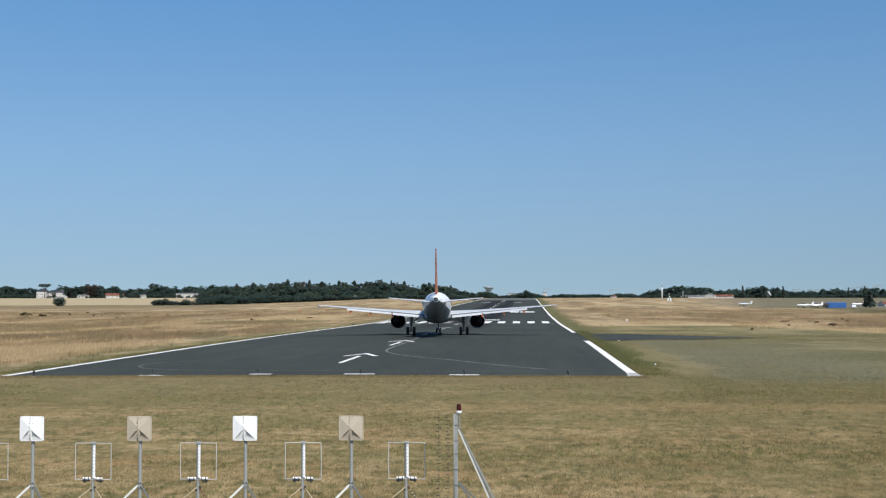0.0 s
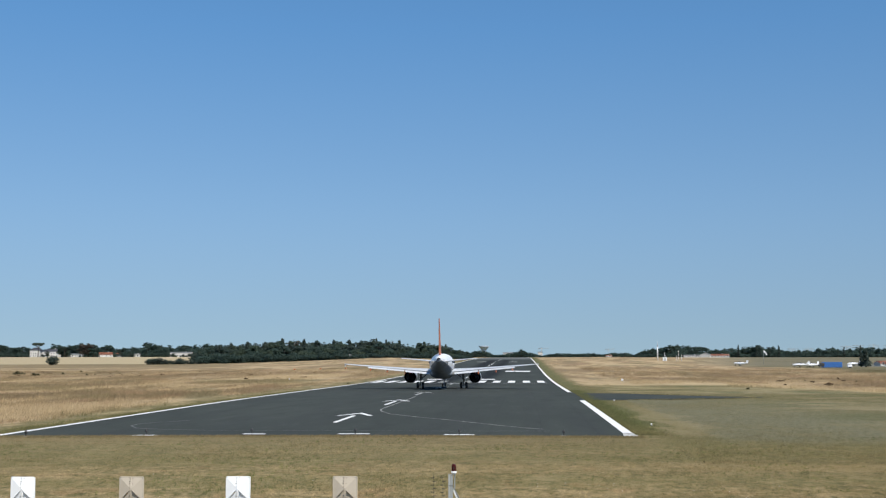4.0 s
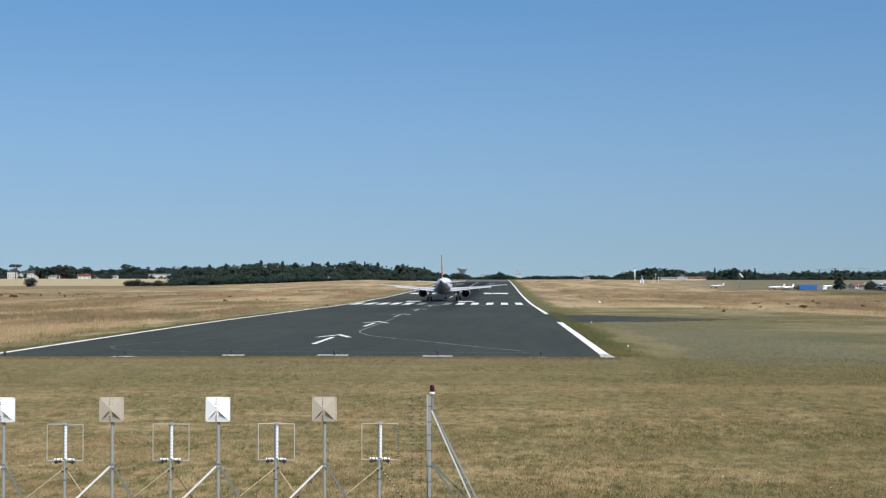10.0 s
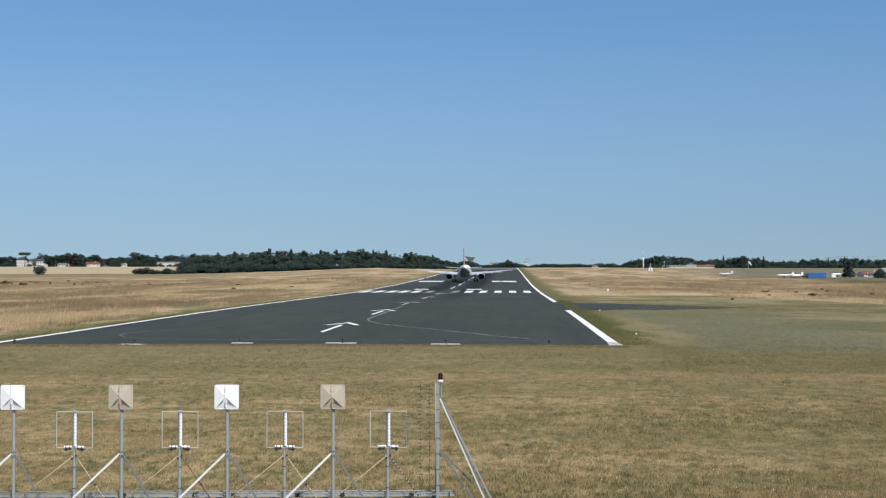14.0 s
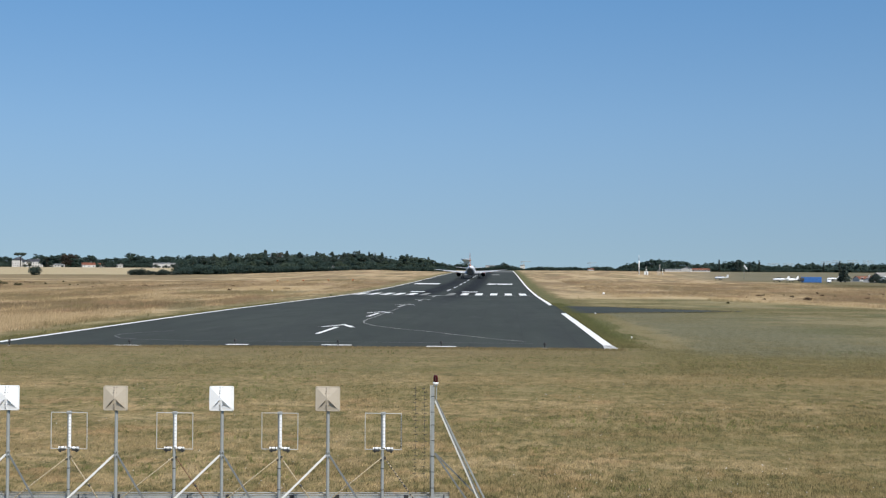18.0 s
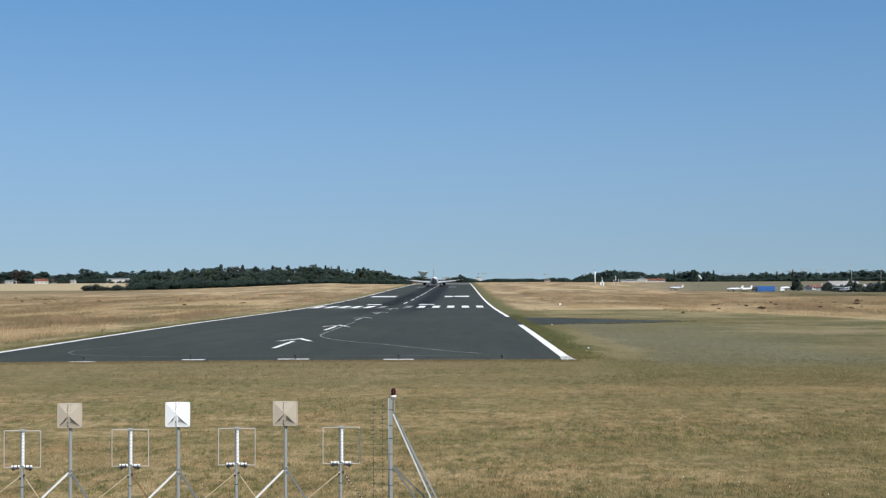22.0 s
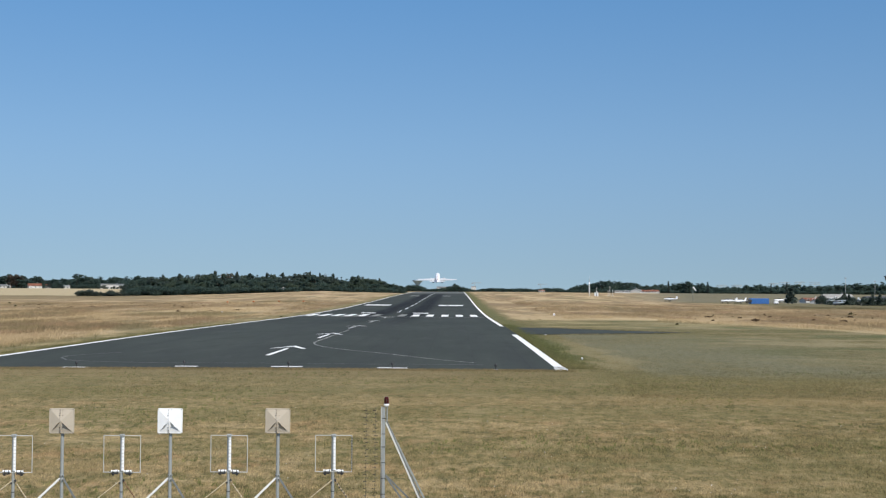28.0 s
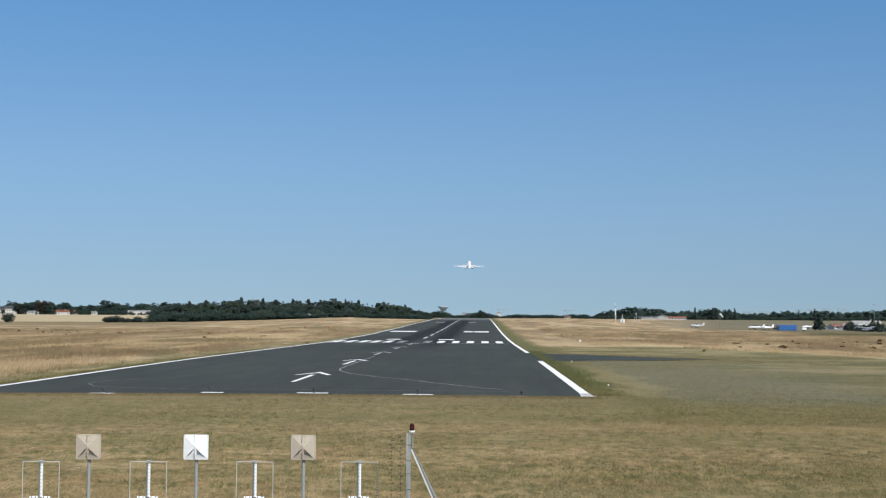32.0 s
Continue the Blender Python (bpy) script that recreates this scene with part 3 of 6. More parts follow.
def ribbon(name, pts, material, lift, label="", category="", kind="", width=None, parent=None):
    """A flat strip on the runway: (left, right, y) rows, or centre points (x, y) with a width."""
    vs, fs = [], []
    if width:
        for i, (x, y) in enumerate(pts):
            a, b = pts[max(0, i - 1)], pts[min(len(pts) - 1, i + 1)]
            d = Vector((b[0] - a[0], b[1] - a[1])).normalized() * width / 2
            vs += [(x - d.y, y + d.x, runway_z(y) + lift), (x + d.y, y - d.x, runway_z(y) + lift)]
    else:
        for l, r, y in pts:
            vs += [(l, y, runway_z(y) + lift), (r, y, runway_z(y) + lift)]
    for i in range(len(pts) - 1):
        fs.append((2 * i, 2 * i + 1, 2 * i + 3, 2 * i + 2))
    ob = solid(name, vs, fs, material, label, category, "", kind)
    if parent:
        ob.parent = parent
    return ob


def build_runway():
    rng = random.Random(4)
    # the near end, where turf creeps over the asphalt
    vs, fs = [], []
    n = 90
    for j, y in enumerate([RW_Y0] + ROWS[1:]):
        if y > RW_Y1:
            break
        for i in range(n + 1):
            x = RW_L + (RW_R - RW_L) * i / n
            vs.append((x, end_y(x) + rng.uniform(-0.35, 0.25) + 0.6 * noise.noise((x * 0.35, 2.0, 0.0)) if j == 0 else y, runway_z(y) + 0.02))
    for j in range(len(vs) // (n + 1) - 1):
        for i in range(n):
            a = j * (n + 1) + i
            fs.append((a, a + 1, a + n + 2, a + n + 1))
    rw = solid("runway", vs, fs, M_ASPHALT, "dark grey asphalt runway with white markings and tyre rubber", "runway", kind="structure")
    grid = [y for y in ROWS if y > 100]

    def long(x0, x1, y0, y1, lab="", nm="edge_line", mat=M_PAINT):
        ribbon(nm, [(x0, x1, y) for y in [y0] + [g for g in grid if y0 < g < y1] + [y1]], mat, 0.032, lab, parent=rw)

    long(RW_R - 0.64, RW_R, 82.4, 151.5, "white side stripe")
    ribbon("stripe_foot", [(RW_R - 0.85, RW_R + 0.12, 82.5), (RW_R - 0.78, RW_R + 0.2, 84.2), (RW_R - 0.66, RW_R + 0.02, 86.5)], M_WORN, 0.036, "white paint splash at the stripe's end", parent=rw)
    long(RW_R - 0.6, RW_R, 192.0, 1400, "white side stripe")
    long(RW_L, RW_L + 0.55, 81.5, 1400, "white side stripe")
    # arrows pointing up to the displaced threshold
    for y in (99.0, 136.0, 175.2, 216.5, 258.0):
        cx = -14.95
        fade = M_PAINT if y < 150 else M_WORN
        for k, pts in (("arrow_shaft", [(cx - 0.19, y), (cx + 0.19, y), (cx + 0.19, y + 11.8), (cx - 0.19, y + 11.8)]),
                       ("arrow_head", [(cx - 1.6, y + 11.6), (cx - 1.25, y + 11.6), (cx, y + 15.6), (cx + 1.25, y + 11.6), (cx + 1.7, y + 11.6), (cx, y + 17.4)])):
            v = [(px, py, runway_z(py) + 0.034) for px, py in pts]
            f = [(0, 1, 2, 3)] if len(v) == 4 else [(0, 1, 2, 5), (2, 3, 4, 5)]
            solid(k, v, f, fade).parent = rw
    # threshold stripes, transverse bar, numeral bars, touchdown and aiming marks
    for c, m in ((-33.4, M_PAINT), (-30.4, M_PAINT), (-27.35, M_PAINT), (-24.5, M_PAINT), (-21.5, M_PAINT), (-18.4, M_FADED), (-12.4, M_FADED), (-9.25, M_PAINT), (-5.9, M_PAINT), (-2.45, M_PAINT), (0.95, M_PAINT), (4.3, M_PAINT)):
        long(c - 0.82, c + 0.82, 280.0, 303.0, nm="threshold_stripe", mat=m)
    ribbon("transverse_bar", [(RW_L + 0.9, RW_R - 0.9, 273.0), (RW_L + 0.9, RW_R - 0.9, 274.5)], M_FADED, 0.033, parent=rw)
    for x0, x1 in ((-24.2, -20.6), (-10.9, -6.9)):
        long(x0, x1, 317.0, 325.0, nm="marking_bar")
    for x0, x1 in ((-32.3, -23.4), (-6.0, -2.9), (-2.5, 2.8)):
        long(x0, x1, 440.0, 458.0, nm="touchdown_bar")
    for x0, x1 in ((-26.4, -21.4), (-7.4, -3.0)):
        long(x0, x1, 715.0, 745.0, nm="aiming_bar", mat=M_FADED)
    y = 331.0
    while y < 900:
        long(-15.5, -15.1, y, y + 26.0, nm="centre_dash")
        y += 47.0
    # turning line painted for backtracking aircraft
    hook = [(-14.25, 167), (-14.2, 150), (-14.1, 135), (-14.12, 128), (-14.0, 123.5), (-13.5, 119.6), (-12.2, 114.8), (-10.85, 111.8), (-8.7, 107.7), (-6.5, 104.4), (-4.0, 99.7), (-2.1, 96.2), (-0.1, 92.7), (1.5, 90.7)]
    ribbon("turning_line", hook, M_FADED, 0.030, width=0.17, parent=rw)
    loop = [(-27.4, 101.9), (-29.3, 98.8), (-30.0, 96.1), (-29.7, 93.7), (-28.4, 90.8), (-26.6, 89.6), (-22.1, 88.1), (-14.1, 88.5), (-6, 88.2), (2, 88.4)]
    ribbon("turning_line", loop, M_GHOST, 0.030, width=0.15, parent=rw)
    # taxiway that leaves to the right
    tv, tf = [], []
    edge = ((RW_R - 0.2, 151.3, 192.0), (8.2, 152.0, 187.0), (9.5, 152.5, 185.0), (12, 153.0, 184.3), (14.3, 153.7, 183.8), (17.8, 155.0, 178.5), (21.2, 156.4, 174.0), (24.5, 158.6, 170.0), (27.0, 160.4, 168.0), (29.2, 162.0, 166.3), (31.0, 163.6, 165.0))
    xs = [e[0] for e in edge]
    for x, y0, y1 in edge:
        for k in range(5):
            y = y0 + (y1 - y0) * k / 4
            tv.append((x, y, runway_z(y) + 0.045))
    for i in range(len(xs) - 1):
        for k in range(4):
            a = i * 5 + k
            tf.append((a, a + 5, a + 6, a + 1))
    solid("taxiway", tv, tf, M_TAXI, "short dark asphalt taxiway leaving the runway", "taxiway", kind="structure")
    # end bars with lights
    for (x0, x1, y) in ((-25.9, -24.2, 81.4), (-18.8, -17.3, 83.2), (-12.4, -10.3, 83.6), (-5.2, -3.2, 82.9)):
        ribbon("end_bar", [(x0, x1, y), (x0, x1, y + 0.75)], M_PAINT, 0.075, parent=rw)
    return rw


def end_light(x, y):
    t = thing("runway_end_light", "small grey elevated runway end light on a stem", "runway light", "runway end lights", at=pose(x, y, runway_z(y)))
    bm = bmesh.new()
    lathe(bm, [(0.001, 0.02), (0.16, 0.02), (0.17, 0.05), (0.10, 0.08), (0.001, 0.08)], 14)
    part("base", bm, M_CONC, t)
    bm = bmesh.new()
    tube(bm, (0, 0, 0.06), (0, 0, 0.26), 0.035)
    part("stem", bm, M_BOLT, t)
    bm = bmesh.new()
    lathe(bm, [(0.001, 0.25), (0.09, 0.25), (0.10, 0.30), (0.085, 0.40), (0.04, 0.45), (0.001, 0.46)], 14)
    part("lens_housing", bm, M_BOLT, t)


RUNWAY = build_runway()
for lx, ly in ((-32.6, 80.6), (-25.1, 82.4), (-18.3, 84.0), (-11.2, 83.7), (-4.2, 83.5), (2.7, 82.7)):
    end_light(lx, ly)

# ---- the airliner ----
def wing_ring(le, chord, x, z, thick):
    """A closed aerofoil section at span x, leading edge at y = le, chord running aft."""
    prof = ((0, 0), (0.04, 0.45), (0.15, 0.9), (0.35, 1.0), (0.6, 0.72), (0.85, 0.28), (1, 0.03), (1, -0.03), (0.8, -0.12), (0.5, -0.38), (0.2, -0.5), (0.04, -0.3))
    return [(x, le - c * chord, z + h * thick * chord * 0.62) for c, h in prof]


def build_airliner():
    t = thing("airliner", "white twin-engine airliner with an orange fin, seen from behind", "airplane")
    # fuselage: nose ahead, tail cone rising aft
    st = [(16.1, 3.35, 0.05, 0.05), (15.8, 3.4, 0.5, 0.5), (15.0, 3.5, 1.0, 1.05), (13.5, 3.7, 1.55, 1.65), (11.5, 3.98, 1.9, 2.0), (9.0, 4.03, 1.975, 2.07), (0.0, 4.03, 1.975, 2.07),
          (-4.0, 4.03, 1.975, 2.07), (-6.5, 4.13, 1.93, 1.97), (-9.0, 4.34, 1.72, 1.70), (-11.5, 4.58, 1.42, 1.37), (-13.8, 4.78, 1.05, 1.03), (-15.8, 4.98, 0.70, 0.72), (-17.0, 5.08, 0.45, 0.48), (-17.5, 5.1, 0.33, 0.35)]
    bm = bmesh.new()
    loft(bm, [ring(0, y, z, rx, rz, 36) for y, z, rx, rz in st])
    fus = part("fuselage", bm, M_WHITE, t)
    # lower shell: the fuselage's underside shade is put into its grey
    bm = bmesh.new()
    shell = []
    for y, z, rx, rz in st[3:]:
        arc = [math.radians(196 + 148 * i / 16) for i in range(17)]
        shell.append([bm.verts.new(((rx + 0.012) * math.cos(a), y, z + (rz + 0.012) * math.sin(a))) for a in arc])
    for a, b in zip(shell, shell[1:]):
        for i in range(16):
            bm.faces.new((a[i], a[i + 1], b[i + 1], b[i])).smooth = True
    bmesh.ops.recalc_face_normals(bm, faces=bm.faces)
    part("belly_shade_skin", bm, M_BELLY, fus, "grey lower shell with the belly's shade in its colour")
    bm = bmesh.new()
    lathe(bm, [(0.30, -17.45), (0.34, -17.5), (0.30, -17.78), (0.22, -17.80), (0.17, -17.5), (0.001, -17.3)], 18, "Y", (0, 0, 5.1))
    part("exhaust_outlet", bm, M_DARK, fus, "dark round tail exhaust")
    bm = bmesh.new()
    lathe(bm, [(0.345, -17.40), (0.36, -17.5), (0.35, -17.76), (0.30, -17.79), (0.315, -17.6)], 20, "Y", (0, 0, 5.1))
    part("exhaust_rim", bm, M_WHITE, fus, "white painted rim")
    # fairing in the same grey, which holds underside shade
    bm = bmesh.new()
    rings = []
    for y, w, h in ((7.5, 0.3, 0.2), (6.0, 1.5, 0.55), (3.0, 2.05, 0.85), (0.0, 2.15, 0.95), (-2.6, 1.95, 0.85), (-4.6, 1.2, 0.5), (-5.6, 0.3, 0.15)):
        rings.append(ring(0, y, 2.60, w, h, 24))
    loft(bm, rings)
    part("belly_fairing", bm, M_BELLY, fus, "wing-root fairing with underside shade in its grey")
    for s in (-1, 1):
        for i in range(26):
            y = 11.6 - i * 0.82
            if -1.2 < y < 1.0:
                continue
            bm = bmesh.new()
            box(bm, (s * 1.965 - 0.02, y - 0.12, 4.40), (s * 1.965 + 0.02, y + 0.12, 4.74))
            part("cabin_window", bm, M_GLASSD, fus)
    for s in (-1, 1):
        bm = bmesh.new()
        loft(bm, [wing_ring(5.6, 7.2, s * 0.8, 2.82, 0.13), wing_ring(4.4, 6.1, s * 2.0, 2.95, 0.13), wing_ring(1.9, 3.95, s * 6.4, 3.36, 0.11), wing_ring(-1.2, 2.6, s * 12.0, 3.86, 0.10), wing_ring(-3.5, 1.55, s * 16.55, 4.26, 0.09)])
        w = part("wing", bm, M_GREYW, t)
        bm = bmesh.new()
        loft(bm, [[(s * 16.53, -3.5, 3.75), (s * 16.61, -3.5, 3.75), (s * 16.68, -3.9, 4.10), (s * 16.60, -3.9, 4.10)], [(s * 16.53, -4.9, 3.85), (s * 16.59, -4.9, 3.85), (s * 16.63, -4.9, 4.10), (s * 16.59, -4.9, 4.10)],
                  [(s * 16.61, -4.95, 4.26), (s * 16.65, -4.95, 4.26), (s * 16.66, -5.1, 4.29), (s * 16.63, -5.1, 4.29)]], smooth=False)
        bmesh.ops.translate(bm, verts=bm.verts[:], vec=(0, 0, 0.14))
        part("wingtip_fence", bm, M_WHITE, w)
        # flaps let down a little for take-off, and the aileron
        for nm, a, b, drop in (("inner_flap", (2.1, -1.5, 2.62, 1.35), (6.3, -1.9, 3.04, 1.15), 0.34), ("outer_flap", (6.5, -1.85, 3.05, 1.1), (12.6, -3.85, 3.64, 0.75), 0.26), ("aileron", (12.8, -3.75, 3.70, 0.55), (16.0, -4.80, 4.02, 0.40), 0.03)):
            bm = bmesh.new()
            rr = []
            for sx, sy, sz, ch in (a, b):
                sz += 0.23
                rr.append([(s * sx, sy + 0.25, sz + 0.03), (s * sx, sy - 0.35 * ch, sz + 0.07 - drop * 0.35), (s * sx, sy - ch, sz - drop), (s * sx, sy - 0.4 * ch, sz - 0.08 - drop * 0.45)])
            loft(bm, rr, smooth=False)
            part(nm, bm, M_GREYW, w)
        for sx, sy, sz in ((6.35, -1.4, 2.75), (9.4, -2.4, 3.08), (12.2, -3.3, 3.38)):
            sz += 0.22
            bm = bmesh.new()
            loft(bm, [ring(s * sx, sy + 2.2, sz + 0.05, 0.04, 0.06, 12), ring(s * sx, sy + 1.4, sz - 0.05, 0.13, 0.16, 12), ring(s * sx, sy + 0.2, sz - 0.12, 0.15, 0.19, 12), ring(s * sx, sy - 1.0, sz - 0.28, 0.12, 0.15, 12), ring(s * sx, sy - 1.7, sz - 0.42, 0.03, 0.05, 12)])
            part("flap_fairing", bm, M_ORANGE, w, "orange flap track fairing")
        # engine
        e = (s * 5.75, -0.9, 1.98)
        bm = bmesh.new()
        lathe(bm, [(0.78, 6.2), (0.92, 6.75), (1.02, 6.85), (1.10, 6.75), (1.12, 6.2), (1.13, 5.2), (1.11, 4.0), (1.05, 2.75), (1.03, 2.74), (1.02, 3.2), (1.02, 4.2)], 30, "Y", e)
        eng = part("engine", bm, M_GREYW, t, "pale grey engine nacelle")
        bm = bmesh.new()
        lathe(bm, [(1.015, 4.2), (1.01, 2.78), (0.99, 2.78), (0.96, 4.0), (0.62, 4.0), (0.001, 4.0)], 30, "Y", e)
        part("bypass_duct", bm, M_DARK, eng, "dark fan outlet")
        bm = bmesh.new()
        lathe(bm, [(0.72, 3.9), (0.70, 3.0), (0.58, 2.2), (0.52, 1.95), (0.48, 1.97), (0.46, 2.4)], 24, "Y", e)
        part("core_nozzle", bm, M_DARK, eng)
        bm = bmesh.new()
        lathe(bm, [(0.40, 2.5), (0.30, 1.9), (0.12, 1.45), (0.001, 1.35)], 18, "Y", e)
        part("exhaust_plug", bm, M_DARK, eng)
        bm = bmesh.new()
        lathe(bm, [(0.80, 5.9), (0.78, 6.0), (0.25, 6.05), (0.001, 6.4)], 24, "Y", e)
        part("fan", bm, M_BOLT, eng)
        bm = bmesh.new()
        loft(bm, [[(s * 5.75 - 0.16, y, z0), (s * 5.75 + 0.16, y, z0), (s * 5.75 + 0.13, y, z1), (s * 5.75 - 0.13, y, z1)] for y, z0, z1 in ((5.0, 2.95, 3.15), (3.4, 2.85, 3.28), (1.6, 2.55, 3.28), (0.2, 2.8, 3.12))], smooth=False)
        part("pylon", bm, M_ORANGE, eng, "orange engine pylon")
        # tailplane
        bm = bmesh.new()
        loft(bm, [wing_ring(-11.6, 3.3, s * 0.5, 4.72, 0.10), wing_ring(-14.3, 1.45, s * 6.2, 5.28, 0.09)])
        tp = part("tailplane", bm, M_GREYW, t)
        bm = bmesh.new()
        loft(bm, [[(s * 1.2, -13.85, 4.78), (s * 1.2, -14.0, 4.84), (s * 1.2, -15.0, 4.79), (s * 1.2, -14.0, 4.75)], [(s * 6.0, -15.15, 5.255), (s * 6.0, -15.2, 5.30), (s * 6.0, -15.85, 5.26), (s * 6.0, -15.2, 5.23)]], smooth=False)
        part("elevator", bm, M_WHITE, tp)
    # fin and rudder
    bm = bmesh.new()
    rr = []
    for z, le, ch, th in ((5.35, -8.6, 6.0, 0.20), (6.2, -10.2, 4.9, 0.19), (9.0, -12.5, 3.6, 0.14), (11.6, -14.7, 2.5, 0.085), (11.76, -15.0, 2.2, 0.06)):
        rr.append([(0, le, z), (th, le - 0.3 * ch, z), (th * 0.7, le - 0.7 * ch, z), (-th * 0.7, le - 0.7 * ch, z), (-th, le - 0.3 * ch, z)])
    loft(bm, rr)
    fin = part("fin", bm, M_ORANGE, t, "orange tail fin")
    bm = bmesh.new()
    rr = []
    for z, le, ch, th in ((6.0, -10.0, 5.1, 0.16), (9.0, -12.5, 3.6, 0.11), (11.5, -14.65, 2.55, 0.065)):
        rr.append([(th * 0.72, le - 0.71 * ch, z), (0.02, le - ch, z), (-0.02, le - ch, z), (-th * 0.72, le - 0.71 * ch, z)])
    loft(bm, rr, smooth=False)
    part("rudder", bm, M_ORANGE, fin)
    # undercarriage
    for s in (-1, 1):
        bm = bmesh.new()
        tube(bm, (s * 3.8, 0, 0.55), (s * 3.75, 0.1, 1.5), 0.10, 0.10, 12)
        tube(bm, (s * 3.75, 0.1, 1.4), (s * 3.65, 0.25, 3.05), 0.19, 0.19, 12)
        tube(bm, (s * 3.72, 0.15, 1.6), (s * 2.3, 0.3, 2.85), 0.09, 0.09, 8)
        tube(bm, (s * 3.8, -0.16, 0.75), (s * 3.78, -0.3, 1.15), 0.035, 0.035, 8)
        tube(bm, (s * 3.78, -0.3, 1.15), (s * 3.74, -0.05, 1.5), 0.035, 0.035, 8)
        tube(bm, (s * 3.8 - 0.5, 0, 0.57), (s * 3.8 + 0.5, 0, 0.57), 0.08, 0.08, 10)
        leg = part("main_gear_leg", bm, M_GEAR, t, "main undercarriage leg with wing shade in its grey")
        bm = bmesh.new()
        box(bm, (s * 4.02 - 0.03, -0.55, 1.2), (s * 4.02 + 0.03, 0.65, 2.75), 0.02)
        part("gear_door", bm, M_WHITE, leg)
        for d in (-0.46, 0.46):
            bm = bmesh.new()
            lathe(bm, [(0.28, -0.17), (0.50, -0.2), (0.57, -0.13), (0.585, 0.0), (0.57, 0.13), (0.50, 0.2), (0.28, 0.17)], 26, "X", (s * 3.8 + d, 0, 0.585))
            part("tyre", bm, M_RUBBER, leg)
            bm = bmesh.new()
            lathe(bm, [(0.001, -0.08), (0.2, -0.1), (0.28, -0.165), (0.29, 0.165), (0.2, 0.1), (0.001, 0.08)], 18, "X", (s * 3.8 + d, 0, 0.585))
            part("rim", bm, M_STEEL, leg)
    bm = bmesh.new()
    tube(bm, (0, 11.04, 0.39), (0, 11.2, 2.1), 0.085, 0.11, 12)
    tube(bm, (0, 11.1, 1.1), (0, 12.4, 2.0), 0.05, 0.05, 8)
    tube(bm, (-0.3, 11.04, 0.4), (0.3, 11.04, 0.4), 0.05, 0.05, 8)
    leg = part("nose_gear_leg", bm, M_GEAR, t)
    for d in (-0.25, 0.25):
        bm = bmesh.new()
        lathe(bm, [(0.18, -0.1), (0.34, -0.12), (0.385, -0.05), (0.385, 0.05), (0.34, 0.12), (0.18, 0.1)], 22, "X", (d, 11.04, 0.385))
        part("tyre", bm, M_RUBBER, leg)
        bm = bmesh.new()
        lathe(bm, [(0.001, -0.06), (0.18, -0.095), (0.185, 0.095), (0.001, 0.06)], 16, "X", (d, 11.04, 0.385))
        part("rim", bm, M_STEEL, leg)
    for s in (-1, 1):
        bm = bmesh.new()
        box(bm, (s * 0.45 - 0.02, 10.4, 1.25), (s * 0.45 + 0.02, 12.2, 2.0), 0.01)
        part("nose_gear_door", bm, M_WHITE, t)
    return t


AIRLINER = build_airliner()

# ---- aerial array in the foreground ----
def array_y(x):
    return 27.0 + 0.07 * (x + 3.8)


def at_bearing(u):
    """Plan place on the array's line at the bearing u = x / y."""
    y = (27.0 + 0.07 * 3.8) / (1 - 0.07 * u)
    return u * y, y


def angle_bar(bm, a, b, w):
    """An angle iron from a to b: one flange upright towards the open field, one lying under it."""
    a, b = Vector(a), Vector(b)
    d = (b - a).normalized()
    side = Vector((0, 1, 0)) - d * d.y
    side.normalize()
    up = d.cross(side)
    if up.z < 0:
        up = -up
    th = 0.006
    for o, e, f in ((Vector((0, 0, 0)), up * w, side * th), (Vector((0, 0, 0)), up * th, side * w)):
        loft(bm, [[p + o - up * w / 2, p + o - up * w / 2 + e, p + o - up * w / 2 + e + f, p + o - up * w / 2 + f] for p in (a, b)], smooth=False)


def twisted_stay(t, a, b, r, rod, wrap, label):
    """A stay rod with a wire wound round it."""
    a, b = Vector(a), Vector(b)
    bm = bmesh.new()
    tube(bm, a, b, r, None, 8)
    ob = part("stay", bm, rod, t, label)
    n = int((b - a).length / 0.075)
    bm = bmesh.new()
    for i in range(n):
        p, q = a.lerp(b, (i + 0.15) / n), a.lerp(b, (i + 0.58) / n)
        tube(bm, p, q, r * 1.22, r * 1.12, 6)
    part("winding", bm, wrap, ob)
    return ob


